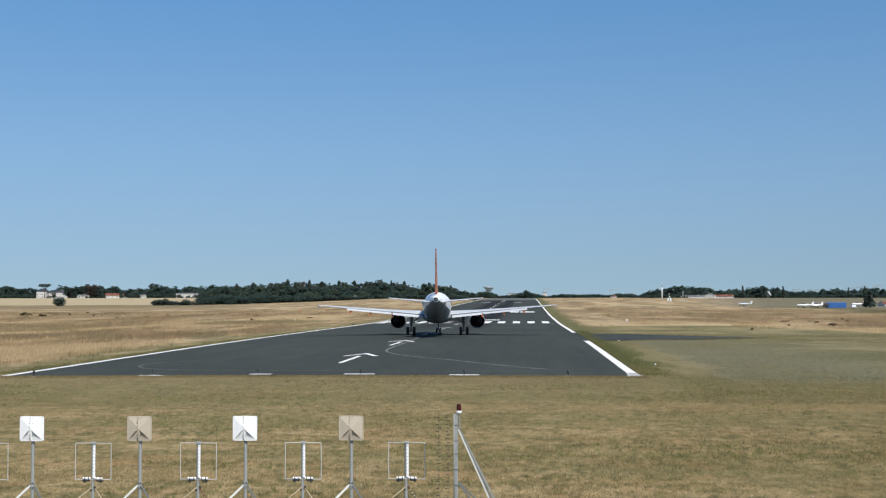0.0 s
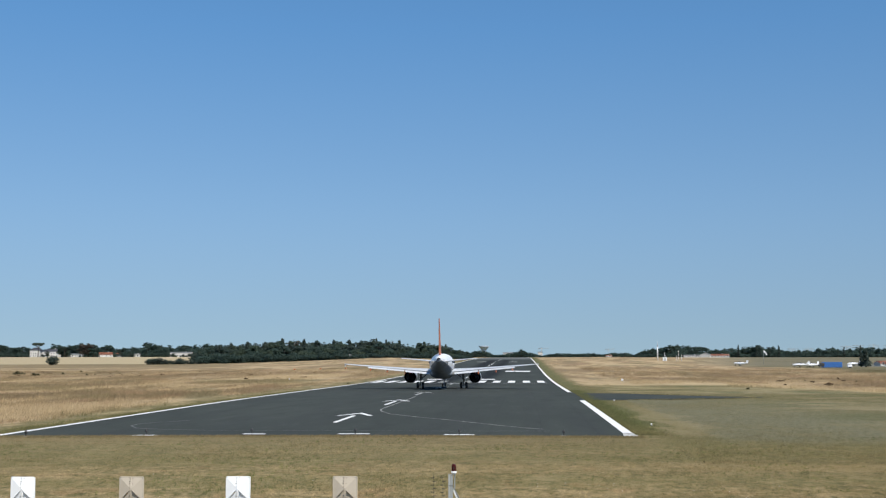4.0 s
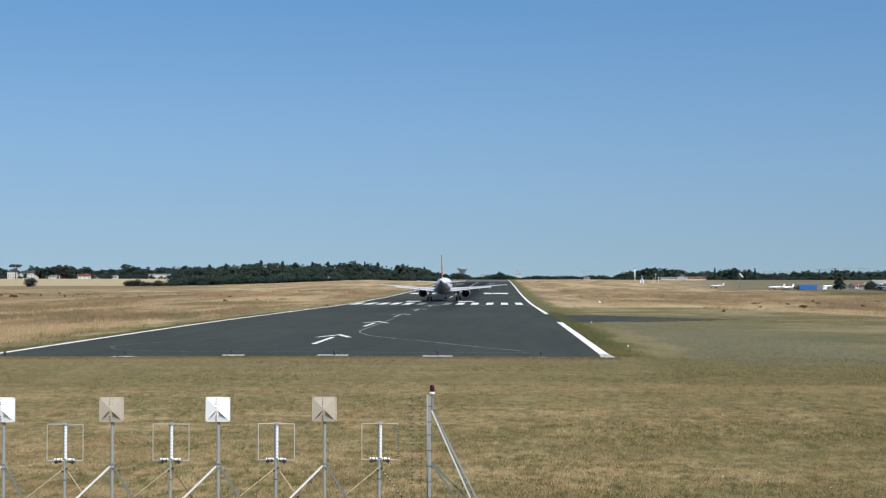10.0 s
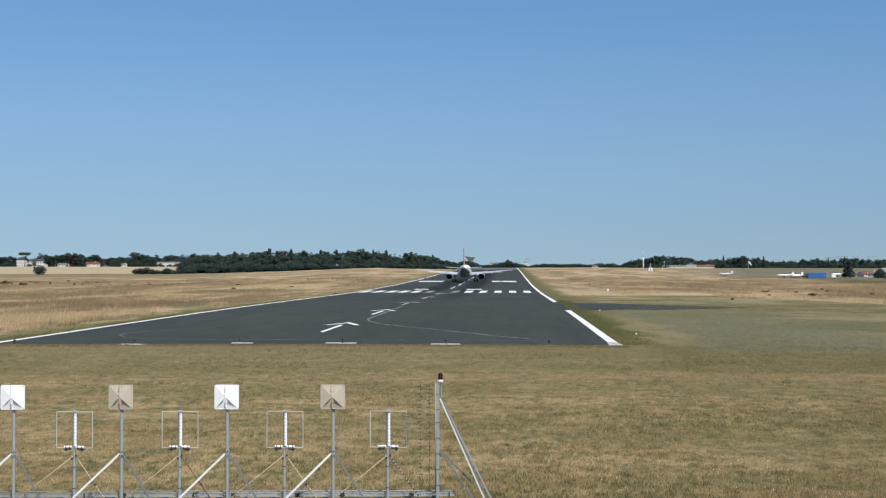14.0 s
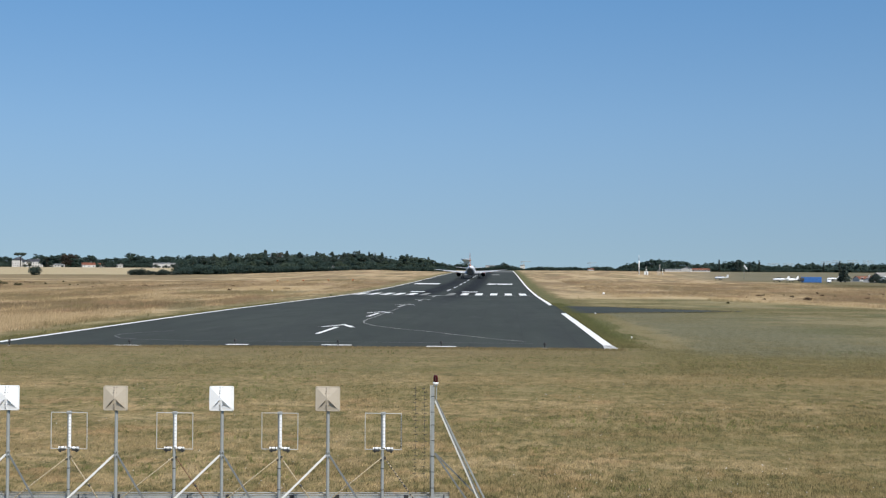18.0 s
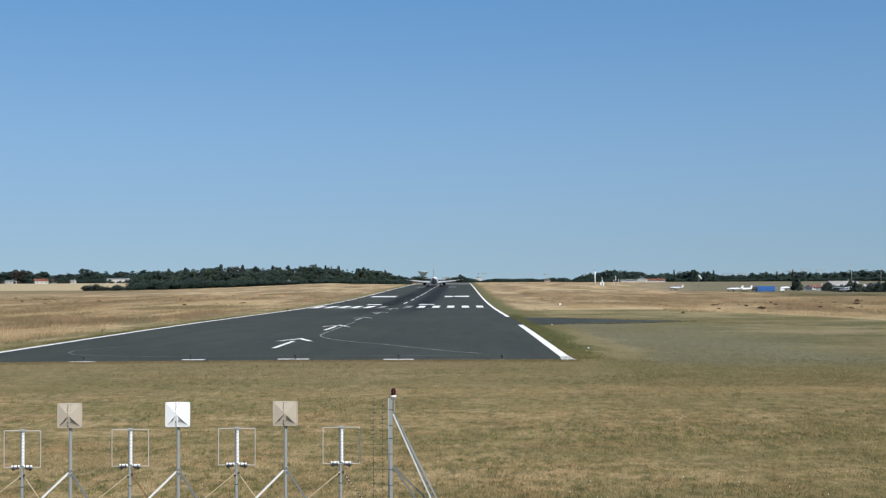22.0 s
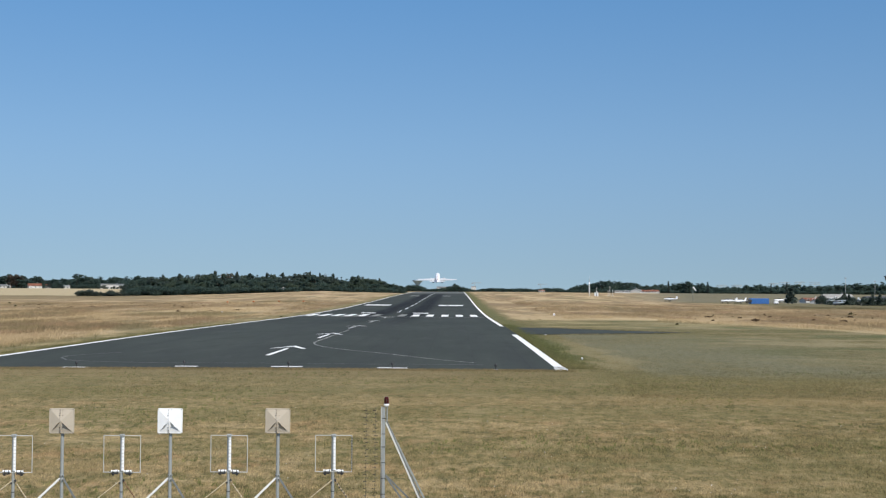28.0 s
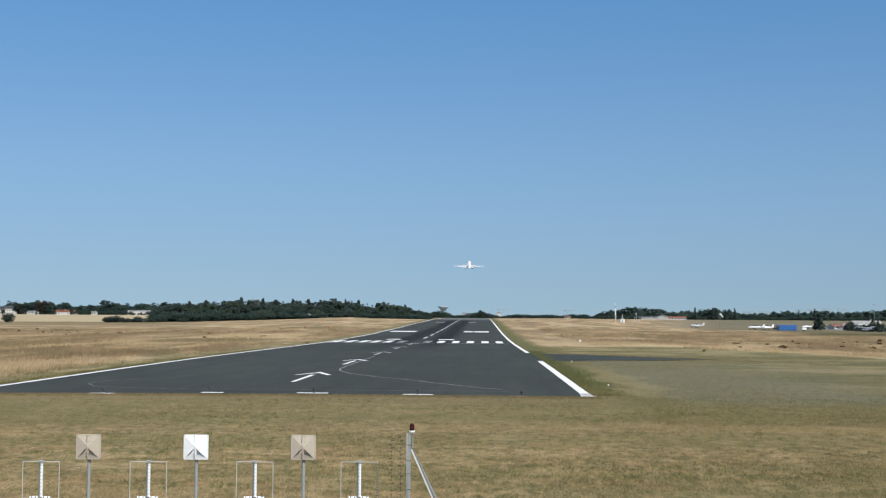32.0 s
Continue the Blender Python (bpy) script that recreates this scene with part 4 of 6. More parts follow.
def panel_aerial(u, white):
    x, y = at_bearing(u)
    m = M_PANELW if white else M_PANELB
    lab = "square white reflector panel on a braced galvanised post" if white else "square weathered beige reflector panel on a braced galvanised post"
    t = thing("reflector_aerial", lab, "antenna", "aerial array panels", at=pose(x, y, land_z(x, y), 0, 0, 0))
    # plate with rounded corners, pressed out to a shallow pyramid towards its middle
    bm = bmesh.new()
    h, zc = 0.268, 2.405

    def rounded(r, d, c):
        out = []
        for sx, sz, a0 in ((1, 1, 0), (-1, 1, 90), (-1, -1, 180), (1, -1, 270)):
            for k in range(4):
                a = radians(a0 + 30 * k)
                out.append((sx * (r - c) + c * math.cos(a), -0.06 - d, zc + sz * (r - c) + c * math.sin(a)))
        return out

    loft(bm, [rounded(h, 0.0, 0.03), rounded(h, 0.014, 0.03), rounded(h - 0.005, 0.018, 0.028), rounded(h - 0.026, 0.018, 0.01), rounded(0.015, 0.064, 0.004)], smooth=False)
    plate = part("panel", bm, m, t)
    for s in (-1, 1):
        bm = bmesh.new()
        v = [bm.verts.new(p) for p in ((s * 0.012, -0.120, zc - 0.012), (s * 0.225, -0.082, zc - 0.225), (s * 0.07, -0.158, zc - 0.055))]
        f = bm.faces.new(v)
        bmesh.ops.solidify(bm, geom=[f], thickness=0.006)
        part("gusset", bm, m, plate)
    bm = bmesh.new()
    for k in (-1, 1):
        loft(bm, [[(x0, -0.075 - e, zc + k * z0), (x1, -0.075 - e, zc + k * z0), (x1, -0.088 - e, zc + k * z0), (x0, -0.088 - e, zc + k * z0)] for x0, x1, e, z0 in ((-0.016, 0.0, 0.0, h - 0.008), (-0.016, 0.0, 0.046, 0.012))], smooth=False)
    part("seam_strip", bm, m, plate)
    for dx, dz, r in ((-0.032, 0.235, 0.008), (-0.032, 0.17, 0.009), (-0.036, 0.12, 0.010), (-0.030, 0.05, 0.007), (-0.032, -0.14, 0.009), (-0.032, -0.2, 0.008), (-0.032, -0.235, 0.007), (0.03, 0.235, 0.006), (0.03, 0.12, 0.006), (0.03, -0.14, 0.006), (-0.248, 0.248, 0.005), (0.248, 0.248, 0.005), (-0.248, -0.248, 0.005), (0.248, -0.248, 0.005)):
        e = 0.046 * (1 - min(1.0, max(abs(dx), abs(dz)) / 0.242))
        bm = bmesh.new()
        tube(bm, (dx, -0.096 - e, zc + dz), (dx, -0.070 - e, zc + dz), r, None, 6)
        part("bolt", bm, M_BOLT, plate)
    bm = bmesh.new()
    tube(bm, (0, 0, 0), (0, 0, 2.66), 0.036, 0.036, 14)
    part("post", bm, M_ZINC, t)
    bm = bmesh.new()
    box(bm, (-0.08, -0.08, 0), (0.08, 0.08, 0.02), 0.004)
    part("base_plate", bm, M_ZINC, t)
    bm = bmesh.new()
    angle_bar(bm, (-0.03, -0.03, 1.18), (-1.22, -0.42, 0.0), 0.046)
    part("brace", bm, M_ZINCL, t, "bright angle-iron brace")
    bm = bmesh.new()
    angle_bar(bm, (0.03, -0.02, 1.18), (0.90, -0.38, 0.0), 0.044)
    part("brace", bm, M_ZINCD, t, "dark angle-iron brace")
    bm = bmesh.new()
    lathe(bm, [(0.036, 1.12), (0.05, 1.12), (0.05, 1.17), (0.042, 1.175), (0.042, 1.21), (0.05, 1.215), (0.05, 1.25), (0.036, 1.25)], 12)
    part("clamp", bm, M_ZINC, t)
    for z in (1.145, 1.232):
        for s in (-1, 1):
            bm = bmesh.new()
            tube(bm, (s * 0.03, -0.065, z), (s * 0.03, -0.03, z), 0.010, None, 6)
            part("bolt", bm, M_BOLT, t)


def frame_aerial(u, mesh_side, brown):
    x, y = at_bearing(u)
    t = thing("loop_aerial", "thin square loop around a white tube on a grey post", "antenna", "aerial array loops", at=pose(x, y, land_z(x, y)))
    z0, z1, w = 1.30, 2.085, 0.395
    for nm, a, b in (("loop_side", (-w, 0, z0), (-w, 0, z1)), ("loop_side", (w, 0, z0), (w, 0, z1)), ("loop_top", (-w, 0, z1), (w, 0, z1)), ("loop_bottom", (-w, 0, z0), (w, 0, z0))):
        bm = bmesh.new()
        r = 0.0068
        box(bm, (min(a[0], b[0]) - r, -r, min(a[2], b[2]) - r), (max(a[0], b[0]) + r, r, max(a[2], b[2]) + r), 0.004)
        part(nm, bm, M_LOOP, t)
    bm = bmesh.new()
    lathe(bm, [(0.001, 1.34), (0.032, 1.34), (0.032, 2.06), (0.001, 2.06)], 14, "Z", (0.014, 0, 0))
    tubew = part("radome_tube", bm, M_PANELW, t, "white vertical tube")
    for i in range(9):
        z = 1.40 + i * 0.075
        bm = bmesh.new()
        lathe(bm, [(0.0325, z), (0.035, z + 0.004), (0.035, z + 0.012), (0.0325, z + 0.016)], 14, "Z", (0.014, 0, 0))
        part("tube_band", bm, M_ZINCL, tubew)
    bm = bmesh.new()
    box(bm, (-0.05, -0.045, 2.055), (0.05, 0.045, 2.115), 0.01)
    part("cap", bm, M_ZINC, t)
    bm = bmesh.new()
    tube(bm, (-0.016, 0.03, 0.0), (-0.016, 0.03, 2.1), 0.034, None, 12)
    part("post", bm, M_ZINC, t)
    for s in (-1, 1):
        bm = bmesh.new()
        lathe(bm, [(0.001, s * 0.05), (0.028, s * 0.05), (0.030, s * 0.13), (0.025, s * 0.14), (0.025, s * 0.20), (0.030, s * 0.205), (0.030, s * 0.215), (0.001, s * 0.22)], 12, "X", (0, -0.03, 1.325))
        ins = part("insulator", bm, M_PANELW, t, "white cylindrical insulator")
        for dx in (0.085, 0.175):
            bm = bmesh.new()
            lathe(bm, [(0.030, s * dx - 0.007), (0.034, s * dx - 0.007), (0.034, s * dx + 0.007), (0.030, s * dx + 0.007)], 12, "X", (0, -0.03, 1.325))
            part("clamp_ring", bm, M_BOLT, ins)
        bm = bmesh.new()
        box(bm, (s * 0.15 - 0.075, -0.06, 1.262), (s * 0.15 + 0.075, 0.02, 1.288), 0.004)
        box(bm, (s * 0.18 - 0.02, -0.05, 1.235), (s * 0.18 + 0.02, 0.0, 1.262), 0.004)
        part("bracket", bm, M_BOLT, t)
    twisted_stay(t, (-0.03, 0, 1.12), (-1.42, -0.35, 0.0), 0.012, M_STAY, M_STAYL, "thin rusty beige stay rod")
    if mesh_side:
        twisted_stay(t, (0.03, 0, 1.12), (0.88, -0.15, 0.0), 0.014, M_STAY, M_BOLT, "stay rod wound with dark wire")
    else:
        twisted_stay(t, (0.03, 0, 1.12), (0.88, -0.15, 0.0), 0.0125, M_RUST if brown else M_STAY, M_RUST if brown else M_STAYL, "thin rusty stay rod")
    bm = bmesh.new()
    tube(bm, (0.466, -0.078, 0.545), (0.50, -0.083, 0.50), 0.024, None, 8)
    part("turnbuckle", bm, M_BOLT, t)
    for s in (-1, 1):
        bm = bmesh.new()
        lathe(bm, [(0.008, -0.012), (0.024, -0.012), (0.024, 0.012), (0.008, 0.012)], 10, "Y", (s * 0.042, -0.01, 1.10 + 0.03 * s))
        part("eye_bolt", bm, M_BOLT, t)
    for z in (0.42, 0.88):
        bm = bmesh.new()
        lathe(bm, [(0.034, z - 0.008), (0.039, z - 0.008), (0.039, z + 0.008), (0.034, z + 0.008)], 12, "Z", (-0.016, 0.03, 0))
        part("cable_tie", bm, M_BOLT, t)
    if mesh_side:
        for i in range(12):
            bm = bmesh.new()
            box(bm, (w - 0.017, -0.017, 1.36 + i * 0.06), (w + 0.017, 0.017, 1.38 + i * 0.06))
            part("black_clip", bm, M_BOLT, t)
    bm = bmesh.new()
    loft(bm, [[(-a, -a, z), (a, -a, z), (a, a, z), (-a, a, z)] for a, z in ((0.09, 0.0), (0.08, 0.02), (0.045, 0.05), (0.035, 0.055))], smooth=False)
    part("foot", bm, M_ZINC, t)


def red_light_mast():
    x, y = at_bearing(-0.0570)
    t = thing("obstruction_light_mast", "galvanised braced mast topped by a red obstruction light", "mast", at=pose(x, y, land_z(x, y)))
    bm = bmesh.new()
    box(bm, (-0.032, -0.03, 0), (0.036, 0.03, 2.70), 0.008)
    mast = part("mast", bm, M_ZINC, t)
    for z in (2.46, 2.12, 1.84, 1.50, 1.16, 0.82, 0.47):
        bm = bmesh.new()
        box(bm, (-0.04, -0.036, z - 0.006), (0.044, 0.036, z + 0.006))
        part("strap", bm, M_BOLT, mast)
    bm = bmesh.new()
    tube(bm, (-0.046, -0.02, 0.35), (-0.046, -0.02, 2.71), 0.012, None, 8)
    part("cable_conduit", bm, M_ZINC, mast, "grey cable conduit")
    for nm, a, b, r, m in (("brace", (0.05, -0.03, 2.37), (1.12, -0.18, 0.0), 0.034, M_ZINCL), ("brace", (0.07, -0.02, 2.39), (1.16, -0.14, 0.0), 0.030, M_ZINCD), ("brace", (0.05, 0.06, 2.40), (1.25, 0.10, 0.0), 0.042, M_ZINC), ("brace", (0.05, -0.03, 1.22), (0.93, -0.13, 0.0), 0.040, M_ZINCD), ("brace", (0.05, 0.05, 1.22), (0.98, 0.06, 0.30), 0.036, M_ZINCD)):
        bm = bmesh.new()
        angle_bar(bm, a, b, r)
        part(nm, bm, m, t)
    bm = bmesh.new()
    box(bm, (0.02, -0.05, 2.70), (0.10, 0.05, 2.735), 0.006)
    tube(bm, (0.075, 0, 2.40), (0.075, 0, 2.72), 0.014, None, 8)
    part("lamp_bracket", bm, M_ZINC, t)
    bm = bmesh.new()
    lathe(bm, [(0.001, 2.735), (0.062, 2.735), (0.062, 2.765), (0.055, 2.772), (0.001, 2.772)], 16, "Z", (0.06, 0, 0))
    lamp = part("lamp_base", bm, M_PANELW, t, "white lamp base")
    bm = bmesh.new()
    lathe(bm, [(0.052, 2.772), (0.052, 2.86), (0.046, 2.90), (0.03, 2.925), (0.001, 2.93)], 18, "Z", (0.06, 0, 0))
    part("red_glass", bm, M_REDGLASS, lamp, "dark red glass dome")
    bm = bmesh.new()
    box(bm, (0.053, -0.062, 2.80), (0.070, -0.050, 2.88), 0.003)
    part("name_tag", bm, M_BOLT, lamp)
    bm = bmesh.new()
    box(bm, (-0.08, -0.08, 0), (0.08, 0.08, 0.02), 0.004)
    part("base_plate", bm, M_ZINC, t)
    # a light ladder of stubs hanging beside the mast
    l = thing("dipole_ladder", "thin dark vertical wire ladder with short rungs", "antenna", at=pose(x - 0.28, y, land_z(x, y)))
    for dx in (-0.10, 0.10):
        bm = bmesh.new()
        tube(bm, (dx, 0, 0.0), (dx, 0, 2.70), 0.0025, None, 5)
        part("wire", bm, M_BOLT, l)
        for i in range(26):
            bm = bmesh.new()
            a, b = (dx - 0.055, dx + 0.015) if (i % 2) else (dx - 0.015, dx + 0.055)
            tube(bm, (a, 0, 0.7 + i * 0.077), (b, 0, 0.7 + i * 0.077), 0.006, None, 5)
            part("rung", bm, M_BOLT, l)


def cable_tray():
    x0, x1 = -12.6, -1.18
    t = thing("cable_tray", "long grey slatted metal cable tray on low feet", "cable tray", at=pose(0, 0, 0))
    y0, y1 = array_y(x0) + 0.12, array_y(x1) + 0.12
    for dy in (0.0, 0.22):
        for z in (0.215, 0.295):
            bm = bmesh.new()
            tube(bm, (x0, y0 + dy, z), (x1, y1 + dy, z), 0.012, None, 6)
            part("rail", bm, M_ZINC, t)
    bm = bmesh.new()
    n = 330
    for i in range(n):
        x = x0 + (x1 - x0) * (i + 0.5) / n
        y = array_y(x) + 0.12
        box(bm, (x - 0.008, y - 0.008, 0.205), (x + 0.008, y + 0.006, 0.305))
    part("slats", bm, M_ZINC, t)["kind"] = "stuff"
    bm = bmesh.new()
    bmesh.ops.create_grid(bm, x_segments=1, y_segments=1, size=0.5, matrix=pose((x0 + x1) / 2, (y0 + y1) / 2 + 0.11, 0.212, 0, 0, math.degrees(math.atan(0.07))) @ Matrix.Diagonal((x1 - x0, 0.2, 1, 1)))
    bmesh.ops.solidify(bm, geom=bm.faces[:], thickness=0.004)
    part("tray_floor", bm, M_ZINC, t)
    rng = random.Random(9)
    x = x0 + 0.4
    while x < x1:
        y = array_y(x) + 0.12
        bm = bmesh.new()
        box(bm, (x - 0.05, y - 0.02, 0.0), (x + 0.05, y + 0.24, 0.205), 0.01)
        part("foot", bm, M_BOLT, t)
        bm = bmesh.new()
        d = rng.uniform(0.1, 0.7)
        w = rng.choice((0.03, 0.06, 0.10))
        box(bm, (x + d, y - 0.022, 0.205), (x + d + w, y - 0.010, 0.305), 0.003)
        part("junction_cover", bm, M_BOLT, t, "small dark cover clipped on the tray")
        x += 1.17
    return t


M_RUST = surface("rusty_rod", (0.16, 0.085, 0.045), (0.30, 0.22, 0.12), 0.85, 0.1, 9.0, 0.7, 60.0, 0.2)
M_LOOP = surface("dull_aluminium_bar", (0.54, 0.55, 0.54), (0.40, 0.40, 0.39), 0.55, 0.1, 5.0, 0.4, 40.0, 0.1)
M_STAYL = surface("pale_stay_wire", (0.46, 0.40, 0.28), (0.28, 0.22, 0.13), 0.8, 0.1, 8.0, 0.5, 60.0, 0.1)
M_STAY = surface("rusty_stay_rod", (0.40, 0.32, 0.20), (0.16, 0.09, 0.04), 0.8, 0.1, 8.0, 0.6, 60.0, 0.1)
for u, wht in ((-0.4047, True), (-0.3150, False), (-0.2280, True), (-0.1416, False)):
    panel_aerial(u, wht)
for i, u in enumerate((-0.4405, -0.3540, -0.2668, -0.1808, -0.0969)):
    frame_aerial(u, i == 4, i == 2)
red_light_mast()
cable_tray()


def soil_patches():
    """Scraped earth along the foot of the array."""
    rng = random.Random(31)
    vs, fs = [], []
    for k in range(46):
        x = rng.uniform(-12.8, -1.0)
        y = array_y(x) + rng.uniform(-0.45, 0.35)
        n, rx, ry = 11, rng.uniform(0.15, 0.55), rng.uniform(0.10, 0.35)
        c = len(vs)
        vs.append((x, y, land_z(x, y) + 0.05 * noise.noise((x * 0.12, y * 0.12, 3.0)) + rng.uniform(0.03, 0.07)))
        for i in range(n):
            a = 2 * math.pi * i / n
            q = rng.uniform(0.6, 1.1)
            px, py = x + rx * q * math.cos(a), y + ry * q * math.sin(a)
            vs.append((px, py, land_z(px, py) + 0.05 * noise.noise((px * 0.12, py * 0.12, 3.0)) - 0.015))
        for i in range(n):
            fs.append((c, c + 1 + i, c + 1 + (i + 1) % n))
    solid("bare_soil", vs, fs, M_SOIL, "low heaps of bare brown soil under the aerials", "soil", kind="stuff")


soil_patches()

# ---- trees ----
def leaf_cloud(blobs, count, size, seed, flat=1.0):
    """Leaf clumps scattered through the outer part of several blobs: (centre, radii)."""
    rng = random.Random(seed)
    vs, fs, ns = [], [], []
    tot = sum(r[0] * r[2] for c, r in blobs)
    for c, r in blobs:
        for _ in range(max(6, int(count * r[0] * r[2] / tot))):
            while True:
                d = Vector((rng.uniform(-1, 1), rng.uniform(-1, 1), rng.uniform(-1, 1)))
                if 0.05 < d.length < 1:
                    break
            d = d.normalized() * (rng.random() ** 0.33)
            p = Vector((c[0] + d.x * r[0], c[1] + d.y * r[1], c[2] + d.z * r[2]))
            s = size * rng.uniform(0.55, 1.35)
            q = Euler((rng.uniform(-1.2, 1.2), rng.uniform(-1.2, 1.2), rng.uniform(0, 6.3))).to_matrix()
            k = len(vs)
            for j in range(5):
                a = 2 * math.pi * j / 5 + rng.uniform(-0.3, 0.3)
                rr = s * rng.uniform(0.6, 1.0)
                vs.append(p + q @ Vector((rr * math.cos(a), rr * math.sin(a), 0.25 * s * rng.uniform(-1, 1) * flat)))
            # clumps are shaded as parts of a rounded mass
            out = Vector((d.x + rng.gauss(0, 0.28), d.y + rng.gauss(0, 0.28), d.z * 0.7 + 0.5 + rng.gauss(0, 0.28))).normalized()
            turn = (q @ Vector((0, 0, 1))).dot(out) < 0
            for j in range(5):
                ns.append((out * 1.1 + q @ Vector((0, 0, -0.2 if turn else 0.2))).normalized())
            fs.append((k + 4, k + 3, k + 2, k + 1, k) if turn else (k, k + 1, k + 2, k + 3, k + 4))
    return vs, fs, ns


def shade_normals(me, ns):
    me.polygons.foreach_set("use_smooth", [True] * len(me.polygons))
    me.normals_split_custom_set_from_vertices([tuple(v) for v in ns])


def tree_mesh(kind, seed):
    """Trunk and crown for a tree about 10 m tall."""
    rng = random.Random(seed)
    bm = bmesh.new()
    blobs = []
    if kind == "poplar":
        tube(bm, (0, 0, 0), (0.1, 0, 8.5), 0.22, 0.05, 8)
        for i in range(9):
            z = 1.6 + i * 0.95
            blobs.append(((rng.uniform(-0.2, 0.2), rng.uniform(-0.2, 0.2), z), (1.0 - 0.07 * i, 1.0 - 0.07 * i, 0.9)))
        n, size = 330, 0.42
    elif kind == "conifer":
        tube(bm, (0, 0, 0), (0, 0, 9.6), 0.28, 0.04, 8)
        for i in range(10):
            z = 1.3 + i * 0.88
            r = 3.1 * (1 - i / 10.6) * rng.uniform(0.8, 1.1)
            blobs.append(((rng.uniform(-0.3, 0.3), rng.uniform(-0.3, 0.3), z), (r, r, 0.6)))
        n, size = 460, 0.55
    elif kind == "umbrella":
        tube(bm, (0, 0, 0), (0.3, 0, 7.4), 0.3, 0.18, 8)
        for i in range(7):
            a = i * 0.9
            tube(bm, (0.25, 0, 6.4), (2.4 * math.cos(a), 2.4 * math.sin(a), 8.6), 0.12, 0.04, 6)
            blobs.append(((2.6 * math.cos(a) * rng.uniform(0.5, 1), 2.6 * math.sin(a), 8.9 + rng.uniform(-0.2, 0.4)), (1.7, 1.7, 0.75)))
        n, size = 420, 0.5
    elif kind == "shrub":
        for i in range(5):
            a = i * 1.26
            tube(bm, (0.2 * math.cos(a), 0.2 * math.sin(a), 0), (2 * math.cos(a), 2 * math.sin(a), 5), 0.12, 0.04, 6)
        for i in range(9):
            a = rng.uniform(0, 6.3)
            d = rng.uniform(0, 4.0)
            blobs.append(((d * math.cos(a), d * math.sin(a), rng.uniform(2.2, 7.0) - d * 0.5), (rng.uniform(2.2, 3.4), rng.uniform(2.2, 3.4), rng.uniform(1.8, 2.6))))
        n, size = 1100, 0.42
    elif kind == "oval":
        tube(bm, (0, 0, 0), (0.1, 0.1, 6.5), 0.28, 0.1, 9)
        for i in range(16):
            a = i * 2.4 + rng.uniform(-0.4, 0.4)
            z = 2.4 + 6.9 * i / 15
            w = 1.9 * math.sin(math.pi * (0.16 + 0.80 * i / 15)) ** 0.7
            d = w * rng.uniform(0.25, 0.85)
            p = (d * math.cos(a), d * math.sin(a), z + rng.uniform(-0.3, 0.3))
            tube(bm, (0.05, 0.05, max(1.2, z - 1.4)), p, 0.09, 0.03, 6)
            r = rng.uniform(0.65, 1.15)
            blobs.append((p, (r, r, r * rng.uniform(0.8, 1.2))))
        n, size = 1500, 0.28
    elif kind == "bare":
        tube(bm, (0, 0, 0), (0.2, 0, 9.4), 0.26, 0.05, 8)
        for i in range(22):
            a = i * 2.4
            z = 3.0 + 6.2 * i / 22
            l = 1.9 * (1 - 0.6 * i / 22) * rng.uniform(0.7, 1.2)
            p = (l * math.cos(a), l * math.sin(a), z + l * 0.9)
            tube(bm, (0.1, 0, z), p, 0.09, 0.03, 5)
            blobs.append((p, (0.45, 0.45, 0.45)))
        n, size = 150, 0.2
    else:
        h = rng.uniform(2.6, 3.6)
        tube(bm, (0, 0, 0), (0.15, 0.1, h + 1.5), 0.34, 0.2, 9)
        for i in range(rng.randint(19, 25)):
            a = i * 2.4 + rng.uniform(-0.4, 0.4)
            d = rng.uniform(0.5, 3.0)
            z = rng.uniform(3.0, 9.0) - 0.42 * d
            if i == 0:
                d, z = 0.3, 9.0
            p = (d * math.cos(a), d * math.sin(a), z)
            if i % 2 == 0:
                tube(bm, (0.1, 0.05, h + 0.08 * i), p, 0.12, 0.03, 6)
            r = rng.uniform(0.6, 1.45)
            blobs.append((p, (r, r, r * rng.uniform(0.6, 0.95))))
        blobs.append(((0, 0, 3.4), (2.4, 2.4, 1.5)))
        n, size = (520, 0.5) if kind == "broad_far" else (2300, 0.27)
    vs, fs, ns = leaf_cloud(blobs, n, size, seed + 50)
    me = bpy.data.meshes.new("crown")
    me.from_pydata([tuple(v) for v in vs], [], fs)
    shade_normals(me, ns)
    tm = bpy.data.meshes.new("trunk")
    bm.to_mesh(tm)
    bm.free()
    tm.materials.append(M_BARK)
    NORMALS[me.name] = ns
    return tm, me


TREES, NORMALS = {}, {}
for kind, seeds in (("broad", (1, 2, 3, 4, 5, 6)), ("broad_far", (7, 8, 9)), ("oval", (61, 62, 63)), ("bare", (71,)), ("poplar", (11, 12)), ("conifer", (21, 22)), ("umbrella", (31,)), ("shrub", (41, 42, 43))):
    TREES[kind] = [tree_mesh(kind, s) for s in seeds]
LEAVES = {}


